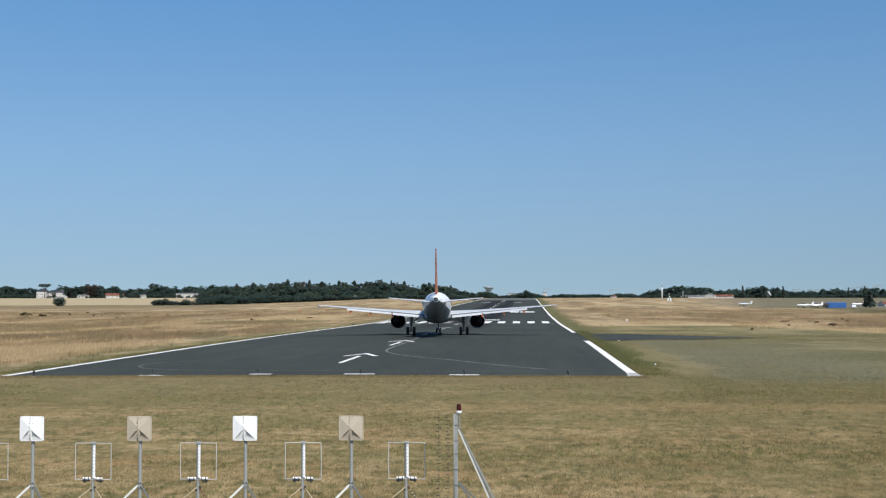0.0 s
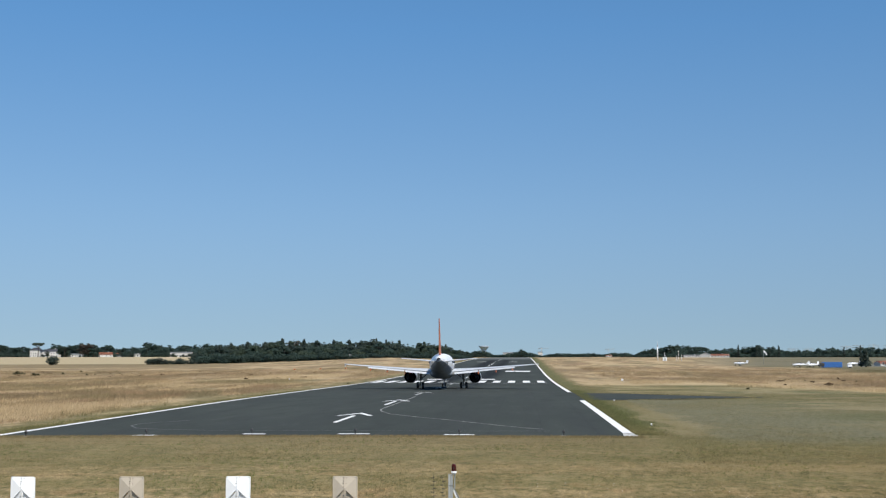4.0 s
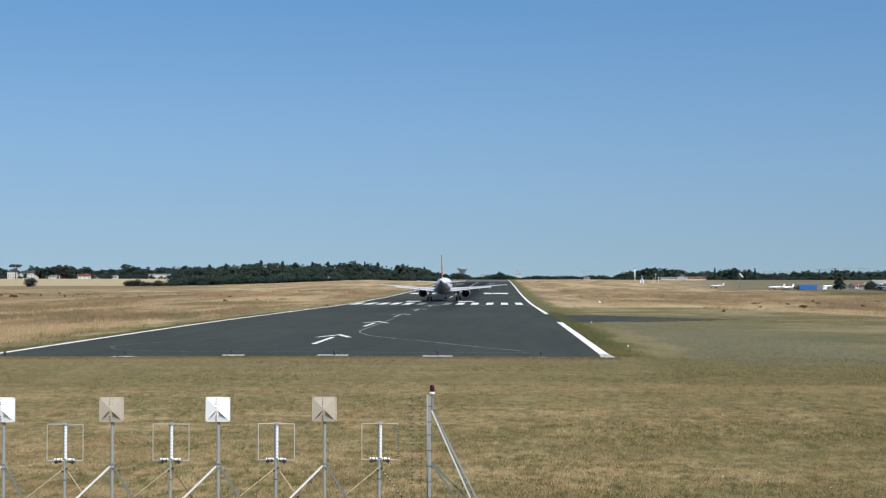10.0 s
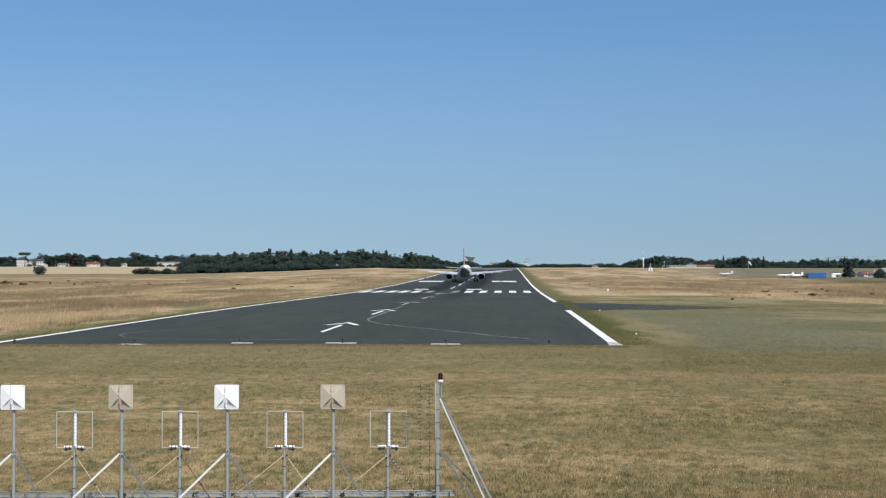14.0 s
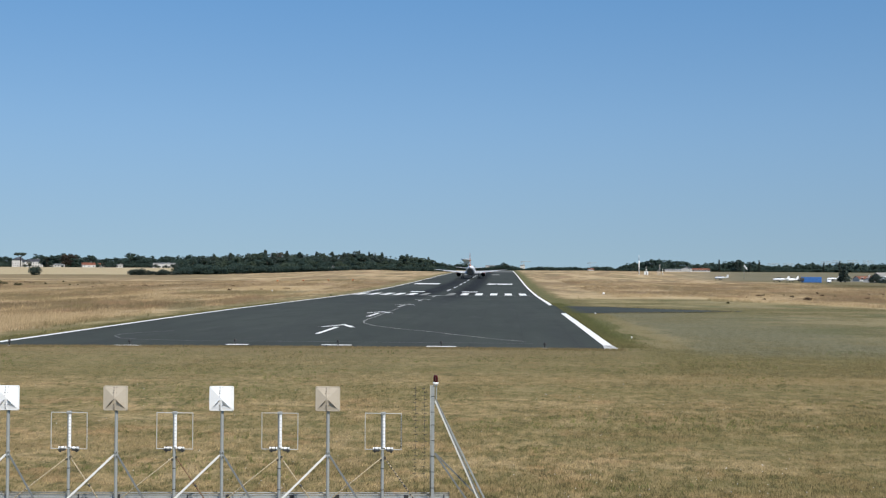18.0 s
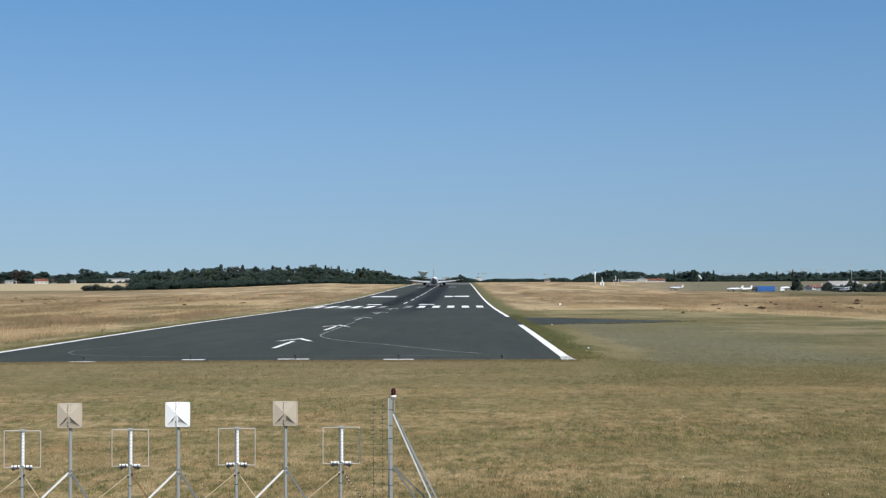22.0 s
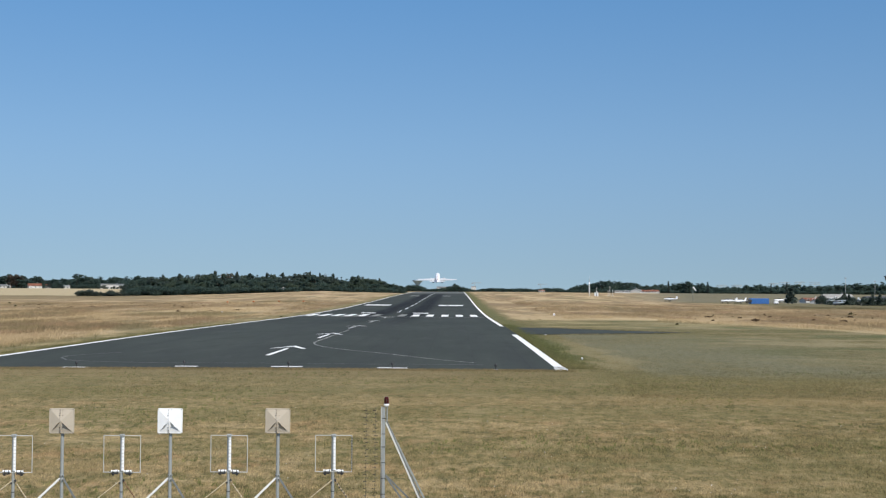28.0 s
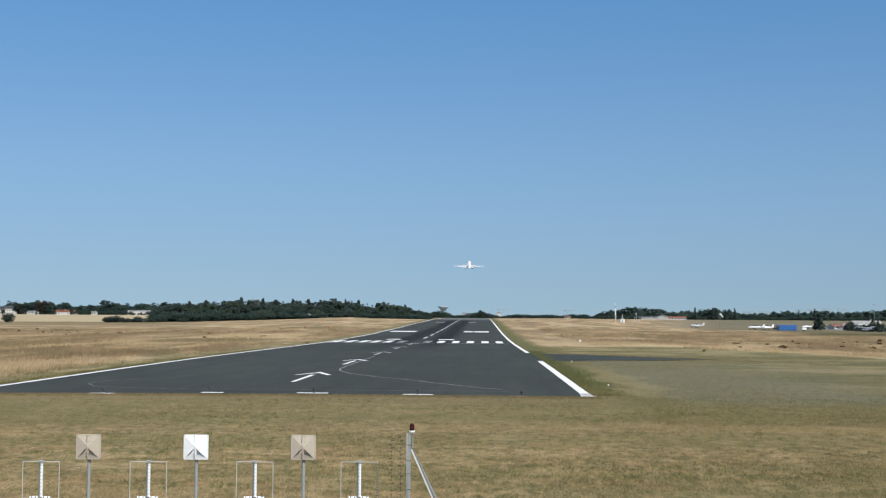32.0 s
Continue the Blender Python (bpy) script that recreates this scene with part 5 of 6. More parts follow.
def join_tree(kind, x, y, h, rng, store, widen):
    """Adds a tree's crown and trunk to a far belt's lists."""
    tm, cm = rng.choice(TREES[kind])
    s = h / 10.0
    a = rng.uniform(0, 6.3)
    ca, sa = math.cos(a), math.sin(a)
    z = land_z(x, y) - 0.15
    for k, me in ((0, tm), (1, cm)):
        vs, fs = store[k]
        o = len(vs)
        for v in me.vertices:
            px, py = v.co.x * s * widen, v.co.y * s * widen
            vs.append((x + px * ca - py * sa, y + px * sa + py * ca, z + v.co.z * s))
        fs.extend([tuple(o + i for i in p.vertices) for p in me.polygons])
    store[2].extend([(v.x * ca - v.y * sa, v.x * sa + v.y * ca, v.z) for v in NORMALS[cm.name]])


def plant(kind, x, y, h, rng, material, label, category="tree", group="", widen=1.0, name="tree"):
    tm, cm = rng.choice(TREES[kind])
    key = (cm.name, material.name)
    if key not in LEAVES:
        me = cm.copy()
        me.materials.append(material)
        LEAVES[key] = me
    t = thing(name, label, category, group)
    s = h / 10.0
    t.matrix_basis = pose(x, y, land_z(x, y) - 0.15, 0, 0, rng.uniform(0, 360))
    # sizes go into the parts, so that the thing itself keeps its scale
    for nm, me in (("trunk", tm), ("crown", LEAVES[key])):
        o = new(nm, me)
        o.parent = t
        o.scale = (s * widen, s * widen, s)
    return t


def belt(u0, u1, dist, spread, gap, tops, rng, mats, label, group, kinds=("broad",), jitter=(0.72, 1.06), widen=1.15, far=False):
    """A belt of trees between two bearings, whose tops follow a skyline of (bearing, rise per metre)."""
    us, az = [a for a, b in tops], [b for a, b in tops]
    u = u0
    store = (([], []), ([], []), [])
    while u < u1:
        y = dist + rng.uniform(0, spread)
        x = u * y
        top = EYE_Z + y * float(np.interp(u, us, az))
        h = max(2.5, (top - land_z(x, y)) * rng.uniform(*jitter) * (1.2 if far else 1.12))
        wd = widen * (1.3 if h < 6 else 1.0) * rng.uniform(0.9, 1.2)
        if far:
            join_tree(rng.choice(kinds), x, y, h, rng, store, wd)
        else:
            plant(rng.choice(kinds), x, y, h, rng, rng.choice(mats), label, group=group, widen=wd)
        u += gap * max(h, 5) / 10.0 / dist * rng.uniform(0.7, 1.3)
    if far:
        t = thing("far_trees", label, "trees", kind="stuff")
        for nm, (vs, fs), m in (("trunks", store[0], M_BARK), ("crowns", store[1], mats[0])):
            o = solid(nm, vs, fs, m, kind="stuff")
            if nm == "crowns":
                shade_normals(o.data, store[2])
            o.parent = t


def build_trees():
    rng = random.Random(17)
    wood = ((-0.31, -0.002), (-0.268, 0.0), (-0.262, 0.004), (-0.252, 0.0085), (-0.24, 0.0098), (-0.215, 0.0112), (-0.1936, 0.0128), (-0.18, 0.0112), (-0.15, 0.0118), (-0.1177, 0.0128), (-0.10, 0.0105), (-0.085, 0.0092), (-0.078, 0.0112), (-0.0628, 0.0097), (-0.056, 0.0058), (-0.048, 0.0052), (-0.042, 0.0028))
    lab = "broad-crowned dark green tree at the edge of a wood"
    mixed = ("broad", "broad", "broad", "broad", "oval", "conifer")
    belt(-0.268, -0.043, 985, 45, 2.7, wood, rng, (M_LEAF, M_LEAF, M_LEAF2, M_PINE, M_BLUEG), lab, "trees of the wood", mixed, jitter=(0.80, 1.03), widen=1.4)
    belt(-0.262, -0.046, 962, 14, 3.2, [(a, b * 0.84) for a, b in wood], rng, (M_LEAF, M_LEAF2, M_BLUEG), lab, "trees of the wood", ("broad", "broad", "oval"), (0.72, 1.06), 1.45)
    belt(-0.258, -0.050, 935, 20, 3.9, [(a, b * 0.58) for a, b in wood], rng, (M_LEAF, M_LEAF2), lab, "trees of the wood", ("broad", "shrub", "shrub"), (0.7, 1.15), 1.35)
    belt(-0.262, -0.040, 918, 12, 4.4, [(a, b * 0.2) for a, b in wood], rng, (M_LEAF, M_PINE), "low dark undergrowth along the edge of a wood", "", ("shrub",), (0.8, 1.35), 1.5, True)
    for u, az in ((-0.1936, 0.0152), (-0.176, 0.0146), (-0.117, 0.0152), (-0.109, 0.0142), (-0.236, 0.0118), (-0.152, 0.0136), (-0.2225, 0.0128), (-0.1655, 0.0134), (-0.139, 0.0136), (-0.0985, 0.0132)):
        y = 1000
        plant(rng.choice(("conifer", "oval")), u * y, y, EYE_Z + az * y - land_z(u * y, y), rng, M_PINE, "tall dark tree rising out of a wood", group="tall trees of the wood", widen=0.7)
    for u, az in ((-0.1885, 0.0134), (-0.1845, 0.0142), (-0.1812, 0.0136), (-0.1045, 0.0138)):
        y = 1004
        plant("bare", u * y, y, EYE_Z + az * y - land_z(u * y, y), rng, M_DRYLEAF, "thin grey half-dead tree standing above a wood", group="dying trees", widen=1.1)
    # low growth in front of the wood
    x = -0.303
    while x < -0.262:
        plant("shrub", x * 905, 905, rng.uniform(3.2, 6.8), rng, M_PINE, "low dark hedge shrub beside a cornfield", "shrub", "hedge shrubs", 1.5, "shrub")
        x += rng.uniform(0.0026, 0.0048)
    plant("shrub", -0.3847 * 893, 893, 9.0, rng, M_PINE, "single dark rounded bush in a dry meadow", "shrub", "", 1.5, "shrub")
    # trees behind the cornfield
    far = ((-0.47, 0.008), (-0.42, 0.0085), (-0.405, 0.007), (-0.39, 0.006), (-0.383, 0.0092), (-0.372, 0.0095), (-0.366, 0.0080), (-0.36, 0.0102), (-0.351, 0.0102), (-0.347, 0.007), (-0.34, 0.0082), (-0.334, 0.0082), (-0.328, 0.006), (-0.318, 0.0068), (-0.31, 0.0088), (-0.304, 0.0103), (-0.299, 0.0088), (-0.292, 0.0104), (-0.287, 0.0088), (-0.283, 0.0068), (-0.27, 0.0086), (-0.262, 0.0085), (-0.24, 0.0095))
    belt(-0.47, -0.24, 1500, 60, 2.9, far, rng, (M_LEAF, M_LEAF2), "belt of dark trees beyond a cornfield", "", ("broad_far", "broad_far", "shrub"), (0.85, 1.1), 1.45, True)
    belt(-0.47, -0.25, 1570, 40, 3.4, [(a, b * 0.85) for a, b in far], rng, (M_PINE,), "darker trees behind the belt beyond a cornfield", "", ("broad_far", "shrub"), (0.8, 1.1), 1.6, True)
    belt(-0.47, -0.25, 1484, 8, 3.6, [(a, b * 0.38) for a, b in far], rng, (M_LEAF,), "low dark bushes along a cornfield's far edge", "", ("shrub",), (0.7, 1.2), 1.6, True)
    for u, h in ((-0.2838, 6.5), (-0.2812, 3.4), (-0.2775, 3.0), (-0.2752, 4.6), (-0.2728, 2.8), (-0.2700, 6.0), (-0.2672, 7.5), (-0.2640, 8.5)):
        plant("shrub", u * 1460, 1460, h, rng, M_PINE, "dark bush before a long farm building", "shrub", "bushes before the farm", 1.2, "shrub")
    y = 1420
    plant("umbrella", -0.3962 * y, y, 0.0117 * y + 0.3, rng, M_PINE, "tall umbrella pine beside a country house", widen=1.15)
    plant("umbrella", -0.374 * y, y, 0.0085 * y, rng, M_PINE, "tall umbrella pine beside a country house", widen=0.9)
    # single trees between the houses
    for u, yy, az, kd, m in ((-0.3925, 1410, 0.0030, "shrub", M_PINE), (-0.3885, 1412, 0.0046, "broad", M_PINE), (-0.3765, 1430, 0.0085, "broad", M_LEAF), (-0.3725, 1425, 0.0080, "broad", M_LEAF), (-0.3700, 1418, 0.0022, "shrub", M_PINE), (-0.3610, 1420, 0.0022, "shrub", M_PINE), (-0.3585, 1430, 0.0100, "broad", M_COPPER), (-0.3540, 1432, 0.0104, "broad", M_COPPER), (-0.3500, 1428, 0.0086, "broad", M_LEAF), (-0.3310, 1436, 0.0040, "shrub", M_LEAF), (-0.3275, 1432, 0.0048, "broad", M_PINE), (-0.3185, 1436, 0.0040, "shrub", M_PINE), (-0.2810, 1520, 0.0050, "broad", M_LEAF), (-0.2745, 1515, 0.0044, "broad", M_PINE), (-0.2690, 1518, 0.0056, "broad", M_LEAF)):
        lab = "copper-leaved round tree beside a house" if m is M_COPPER else "dark tree beside houses beyond a cornfield"
        plant(kd, u * yy, yy, (EYE_Z + az * yy - land_z(u * yy, yy)) * 1.1, rng, m, lab, group="trees between houses", widen=1.4)
    # far end of the runway
    end = ((-0.045, 0.0026), (-0.038, 0.0045), (-0.028, 0.0048), (-0.022, 0.0016), (-0.012, 0.0028), (-0.004, 0.0042), (0.001, 0.0054), (0.006, 0.0036), (0.013, 0.0020), (0.016, 0.0012), (0.026, 0.0034), (0.06, 0.0030), (0.064, 0.0022), (0.07, 0.0036), (0.085, 0.0034), (0.089, 0.0016), (0.094, 0.004))
    belt(-0.045, 0.094, 1640, 80, 3.2, end, rng, (M_LEAF, M_PINE), "low dark trees beyond the runway's far end", "", ("shrub",), (0.8, 1.03), 1.3, True)
    for u, yy, az in ((-0.0415, 1530, 0.0036), (-0.038, 1520, 0.0046), (-0.0345, 1535, 0.0044), (-0.031, 1525, 0.0040), (-0.027, 1530, 0.0034), (-0.011, 1540, 0.0030), (-0.0075, 1530, 0.0036), (-0.004, 1535, 0.0042), (-0.0005, 1530, 0.0052), (0.003, 1540, 0.0044), (0.0065, 1530, 0.0036), (0.0095, 1535, 0.0028)):
        plant("shrub", u * yy, yy, (EYE_Z + az * yy - land_z(u * yy, yy)) * 1.2, rng, M_LEAF, "dark round tree beyond the runway's far end", group="trees beyond the runway", widen=0.9)
    for u, yy, az in ((-0.0378, 1500, 0.0046), (-0.0352, 1505, 0.0056), (-0.0325, 1500, 0.0050), (-0.0298, 1506, 0.0040), (-0.0005, 1500, 0.0056), (0.0022, 1506, 0.0044)):
        plant("broad", u * yy, yy, (EYE_Z + az * yy - land_z(u * yy, yy)) * 1.1, rng, M_LEAF, "dark round tree beyond the runway's far end", group="trees beyond the runway", widen=1.25)
    # airfield side
    side = ((0.09, 0.003), (0.105, 0.0062), (0.1227, 0.0076), (0.14, 0.006), (0.155, 0.0050), (0.17, 0.0055), (0.185, 0.0074), (0.2, 0.006), (0.208, 0.0042), (0.225, 0.0040), (0.24, 0.0058), (0.255, 0.005), (0.27, 0.0066), (0.285, 0.0050), (0.30, 0.0058), (0.315, 0.0068), (0.33, 0.0072), (0.36, 0.0080), (0.40, 0.008))
    belt(0.094, 0.40, 1360, 70, 3.2, side, rng, (M_LEAF, M_LEAF2), "belt of dark trees behind airfield buildings", "", ("broad_far", "broad_far", "shrub"), (0.88, 1.12), 1.5, True)
    belt(0.094, 0.40, 1335, 14, 4.0, [(a, b * 0.35) for a, b in side], rng, (M_LEAF,), "low dark bushes along the back of an airfield", "", ("shrub",), (0.7, 1.2), 1.6, True)
    belt(0.094, 0.40, 1440, 40, 4.0, [(a, b * 0.8) for a, b in side], rng, (M_PINE,), "darker trees at the back of the airfield belt", "", ("broad_far", "shrub"), (0.8, 1.1), 1.6, True)
    for u, az in ((0.171, 0.0090), (0.185, 0.0090), (0.188, 0.0082), (0.2025, 0.0088), (0.195, 0.0076), (0.253, 0.0075), (0.2655, 0.0086)):
        y = 1330
        plant("poplar", u * y, y, EYE_Z + az * y - land_z(u * y, y), rng, M_PINE, "slim tall poplar standing above other trees", group="poplars", widen=1.25)
    for u, yy, h, kd, w in ((0.2700, 655, 9.6, "conifer", 1.0), (0.2665, 660, 7.2, "conifer", 1.2), (0.3118, 632, 5.6, "conifer", 1.5), (0.310, 640, 5.0, "shrub", 0.8), (0.318, 636, 5.0, "shrub", 1.0), (0.305, 640, 4.6, "shrub", 1.0), (0.295, 700, 4.6, "shrub", 1.1), (0.3005, 640, 3.6, "shrub", 1.3), (0.309, 636, 4.4, "shrub", 1.1), (0.3155, 630, 4.8, "conifer", 1.4), (0.322, 640, 3.6, "shrub", 1.2), (0.327, 636, 4.4, "shrub", 1.2), (0.332, 640, 5.0, "shrub", 1.2), (0.338, 640, 5.5, "shrub", 1.2), (0.345, 640, 5.2, "shrub", 1.2), (0.352, 640, 5.6, "shrub", 1.2), (0.2928, 655, 5.4, "shrub", 1.1), (0.3285, 628, 4.6, "shrub", 1.3), (0.334, 626, 5.2, "conifer", 1.4), (0.340, 625, 5.4, "conifer", 1.4), (0.348, 628, 6.2, "conifer", 1.3), (0.356, 625, 6.0, "conifer", 1.4), (0.364, 625, 6.2, "conifer", 1.4)):
        plant(kd, u * yy, yy, h * (1.0 if u < 0.28 else 1.2), rng, M_PINE, "dark evergreen standing beside airfield hangars", group="evergreens", widen=w)
    # shrubs in the rough grass
    for u, yy, h in ((0.206, 300, 0.7), (0.209, 305, 0.6), (0.197, 310, 0.5), (0.222, 300, 0.5), (0.262, 290, 0.6), (0.27, 296, 0.5), (0.317, 330, 1.3), (0.320, 334, 0.8), (0.235, 330, 0.5), (0.178, 214, 0.6), (0.31, 300, 0.5), (-0.413, 400, 2.0), (-0.409, 404, 1.5), (-0.399, 385, 1.5), (-0.396, 388, 1.2), (-0.375, 420, 1.0), (-0.355, 400, 0.8), (-0.348, 404, 0.7), (-0.36, 480, 1.0), (-0.33, 500, 0.8), (-0.14, 262, 0.6)):
        plant("shrub", u * yy, yy, h, rng, M_SCRUB, "small olive shrub in rough dry grass", "shrub", "meadow shrubs", 1.3, "shrub")
    # withered scrub in drifts across the meadows
    for k in range(64):
        left = k < 36
        u = rng.uniform(-0.42, -0.16) if left else rng.uniform(0.19, 0.34)
        yy = rng.choice((350, 385, 430, 480)) + rng.gauss(0, 9) if left else rng.choice((262, 290, 325)) + rng.gauss(0, 7)
        plant("shrub", u * yy, yy, rng.uniform(0.35, 0.8), rng, M_BROWN, "low withered brown scrub in dry meadow", "shrub", "withered scrub", rng.uniform(1.6, 3.2), "shrub")


# ---- buildings and airfield things ----
def gable_house(x, y, w, d, h, rise, roof, wall, label, turn=0.0, windows=3, name="house", hip=0.0):
    z = land_z(x, y)
    t = thing(name, label, "building", at=pose(x, y, z, 0, 0, turn))
    bm = bmesh.new()
    hw, hd = w / 2, d / 2
    v = [bm.verts.new(p) for p in ((-hw, -hd, -0.5), (hw, -hd, -0.5), (hw, hd, -0.5), (-hw, hd, -0.5), (-hw, -hd, h), (hw, -hd, h), (hw, hd, h), (-hw, hd, h), (-hw + hip, 0, h + rise * 0.96), (hw - hip, 0, h + rise * 0.96))]
    for f in ((0, 1, 5, 4), (2, 3, 7, 6), (1, 2, 6, 9, 5), (3, 0, 4, 8, 7), (4, 5, 9, 8), (6, 7, 8, 9)):
        bm.faces.new([v[i] for i in f])
    wl = part("wall", bm, wall, t)
    for s in (-1, 1):
        bm = bmesh.new()
        o = 0.35
        pts = [(-hw - o, s * (hd + o), h - 0.2), (hw + o, s * (hd + o), h - 0.2), (hw + o - hip, 0, h + rise), (-hw - o + hip, 0, h + rise)]
        f = bm.faces.new([bm.verts.new(p) for p in pts])
        bmesh.ops.solidify(bm, geom=[f], thickness=0.16)
        bmesh.ops.translate(bm, verts=bm.verts[:], vec=(0, 0, 0.17))
        part("roof_slope", bm, roof, t)
        if hip:
            bm = bmesh.new()
            f = bm.faces.new([bm.verts.new(p) for p in ((s * (hw + o), -hd - o, h - 0.1), (s * (hw + o), hd + o, h - 0.1), (s * (hw + o - hip), 0, h + rise + 0.1))])
            bmesh.ops.solidify(bm, geom=[f], thickness=0.15)
            part("roof_hip", bm, roof, t)
    rows = 2 if h > 5.5 else 1
    for r in range(rows):
        for i in range(windows):
            cx = -hw + w * (i + 0.5) / windows
            cz = 1.5 + r * 3.0
            bm = bmesh.new()
            box(bm, (cx - 0.6, -hd - 0.05, cz - 0.8), (cx + 0.6, -hd + 0.02, cz + 0.8), 0.02)
            fr = part("window", bm, M_PANELW, t)
            bm = bmesh.new()
            box(bm, (cx - 0.5, -hd - 0.056, cz - 0.7), (cx + 0.5, -hd - 0.02, cz + 0.7))
            part("pane", bm, M_GLASSD, fr)
    bm = bmesh.new()
    box(bm, (hw * 0.4 - 0.35, 0.2, h + rise * 0.5), (hw * 0.4 + 0.35, 0.9, h + rise + 0.9), 0.04)
    part("chimney", bm, wall, t)
    return t


def far_buildings():
    y = 1470
    gable_house(-0.3975 * y, y, 12, 11, 8.0, 3.4, M_SLATE, M_RENDER, "white country house with a slate roof among trees", 0, 4, hip=3.0)
    gable_house(-0.3845 * y, y, 18, 11, 6.6, 3.0, M_SLATE, M_RENDER, "white country house with a slate roof among trees", 0, 6, hip=3.0)
    gable_house(-0.3645 * y, y, 16, 9, 2.6, 1.6, M_SHED, M_RENDER, "low white outbuilding with a grey roof", 0, 4)
    y = 1440
    gable_house(-0.3395 * y, y, 15, 10, 2.9, 2.6, M_TILE, M_RENDER, "white house with an orange tiled roof behind a cornfield", 28, 3)
    gable_house(-0.3290 * y, y, 6, 6, 3.0, 1.6, M_TILE, M_RENDER, "small white outbuilding with a tiled roof", 30, 2)
    gable_house(-0.3135 * y, y, 6, 6, 3.2, 0.7, M_SHED, M_RENDER, "small white flat building behind a cornfield", 0, 2)
    gable_house(-0.2765 * 1474, 1474, 26, 9, 5.2, 0.8, M_SHED, M_RENDER, "long grey farm building half hidden by trees", 0, 7)
    y = 975
    gable_house(-0.2090 * y, y, 8, 6, 5.0, 1.0, M_SHED, M_RENDER, "white shed glimpsed between dark trees", 0, 2)
    gable_house(-0.1400 * 925, 925, 5, 4, 2.2, 0.8, M_SHED, M_RENDER, "small white hut at the edge of a wood", 0, 1)
    y = 1330
    gable_house(0.153 * y, y - 15, 22, 10, 1.5, 1.9, M_TILE, M_RENDER, "long white house with a red tiled roof beyond the airfield", 0, 7)
    gable_house(0.143 * y, y - 20, 6, 10, 3.0, 1.5, M_SHED, M_RENDER, "white gabled building with a pale roof", 65, 2)
    gable_house(0.131 * y, y - 30, 16, 8, 2.0, 0.5, M_SHED, M_RENDER, "low long white airfield building", 0, 8)
    gable_house(0.082 * y, y + 250, 7, 6, 1.6, 1.3, M_TILE, M_RENDER, "house with a red roof among far trees", 10, 3)
    gable_house(-0.006 * 2200, 2200, 40, 14, 7.0, 1.6, M_SHED, M_RENDER, "large pale shed far beyond the runway", 0, 6, "warehouse")
    gable_house(0.0145 * 2200, 2200, 8, 9, 8.5, 1.0, M_SHED, M_RENDER, "narrow white block far beyond the runway", 0, 2, "warehouse")
    y = 760
    gable_house(0.2860 * y, y, 13, 8, 1.5, 1.4, M_TILE, M_RENDER, "low white building with a red tiled roof near hangars", 14, 4)
    gable_house(0.2885 * 690, 690, 4, 5, 1.4, 1.0, M_TILE, M_RENDER, "small white gabled hut with a red roof", 55, 1)
    gable_house(0.3055 * y, y, 17, 14, 3.2, 2.2, M_PALE, M_SHED, "grey hangar with a pale metal roof", 0, 0, "hangar")
    gable_house(0.3035 * 650, 650, 6.5, 5, 1.6, 1.9, M_PANELW, M_PANELW, "white tent-like shelter between dark bushes", 38, 1, "shelter")
    gable_house(0.3235 * 650, 650, 3.2, 4, 1.9, 1.2, M_PANELW, M_PANELW, "small white tent-like shelter between dark bushes", 60, 1, "shelter")
    gable_house(0.3390 * 800, 800, 18, 12, 3.8, 0.6, M_SLATE, M_BELLY, "dark airfield building beside a control tower", 0, 5, "terminal")


def water_tower():
    x, y = -0.0305 * 2400, 2400
    t = thing("water_tower", "grey concrete water tower with a flared bowl", "water tower", at=pose(x, y, land_z(x, y)))
    bm = bmesh.new()
    lathe(bm, [(5.2, -1.0), (4.2, 6.0), (3.9, 13.5), (4.6, 14.5)], 20)
    part("stem", bm, M_HAZEC, t)
    bm = bmesh.new()
    lathe(bm, [(4.4, 12.6), (5.4, 14.6), (8.6, 18.6), (10.0, 19.6), (10.2, 21.4), (0.01, 22.0)], 28)
    part("bowl", bm, M_HAZEC, t)


def control_tower():
    x, y = 0.349 * 900, 900
    z = land_z(x, y)
    t = thing("control_tower", "white control tower with a dark glazed cab", "control tower", at=pose(x, y, z))
    top = EYE_Z + 0.0145 * y - z
    bm = bmesh.new()
    loft(bm, [[(-2.3, -2.3, a), (2.3, -2.3, a), (2.3, 2.3, a), (-2.3, 2.3, a)] for a in (-0.5, top - 4.0)], smooth=False)
    part("shaft", bm, M_RENDER, t)
    bm = bmesh.new()
    loft(bm, [[(r * math.cos(i * math.pi / 4 + 0.39), r * math.sin(i * math.pi / 4 + 0.39), a) for i in range(8)] for r, a in ((3.2, top - 4.0), (4.0, top - 3.2), (4.3, top - 0.9))], smooth=False)
    part("glazed_cab", bm, M_GLASSD, t, "dark sloping glass")
    bm = bmesh.new()
    loft(bm, [[(r * math.cos(i * math.pi / 4 + 0.39), r * math.sin(i * math.pi / 4 + 0.39), a) for i in range(8)] for r, a in ((5.0, top - 0.9), (5.0, top - 0.3), (4.2, top))], smooth=False)
    part("cab_roof", bm, M_SLATE, t)
    bm = bmesh.new()
    tube(bm, (0, 0, top - 0.2), (0, 0, top + 4.5), 0.09, 0.05, 6)
    part("roof_aerial", bm, M_ZINC, t)


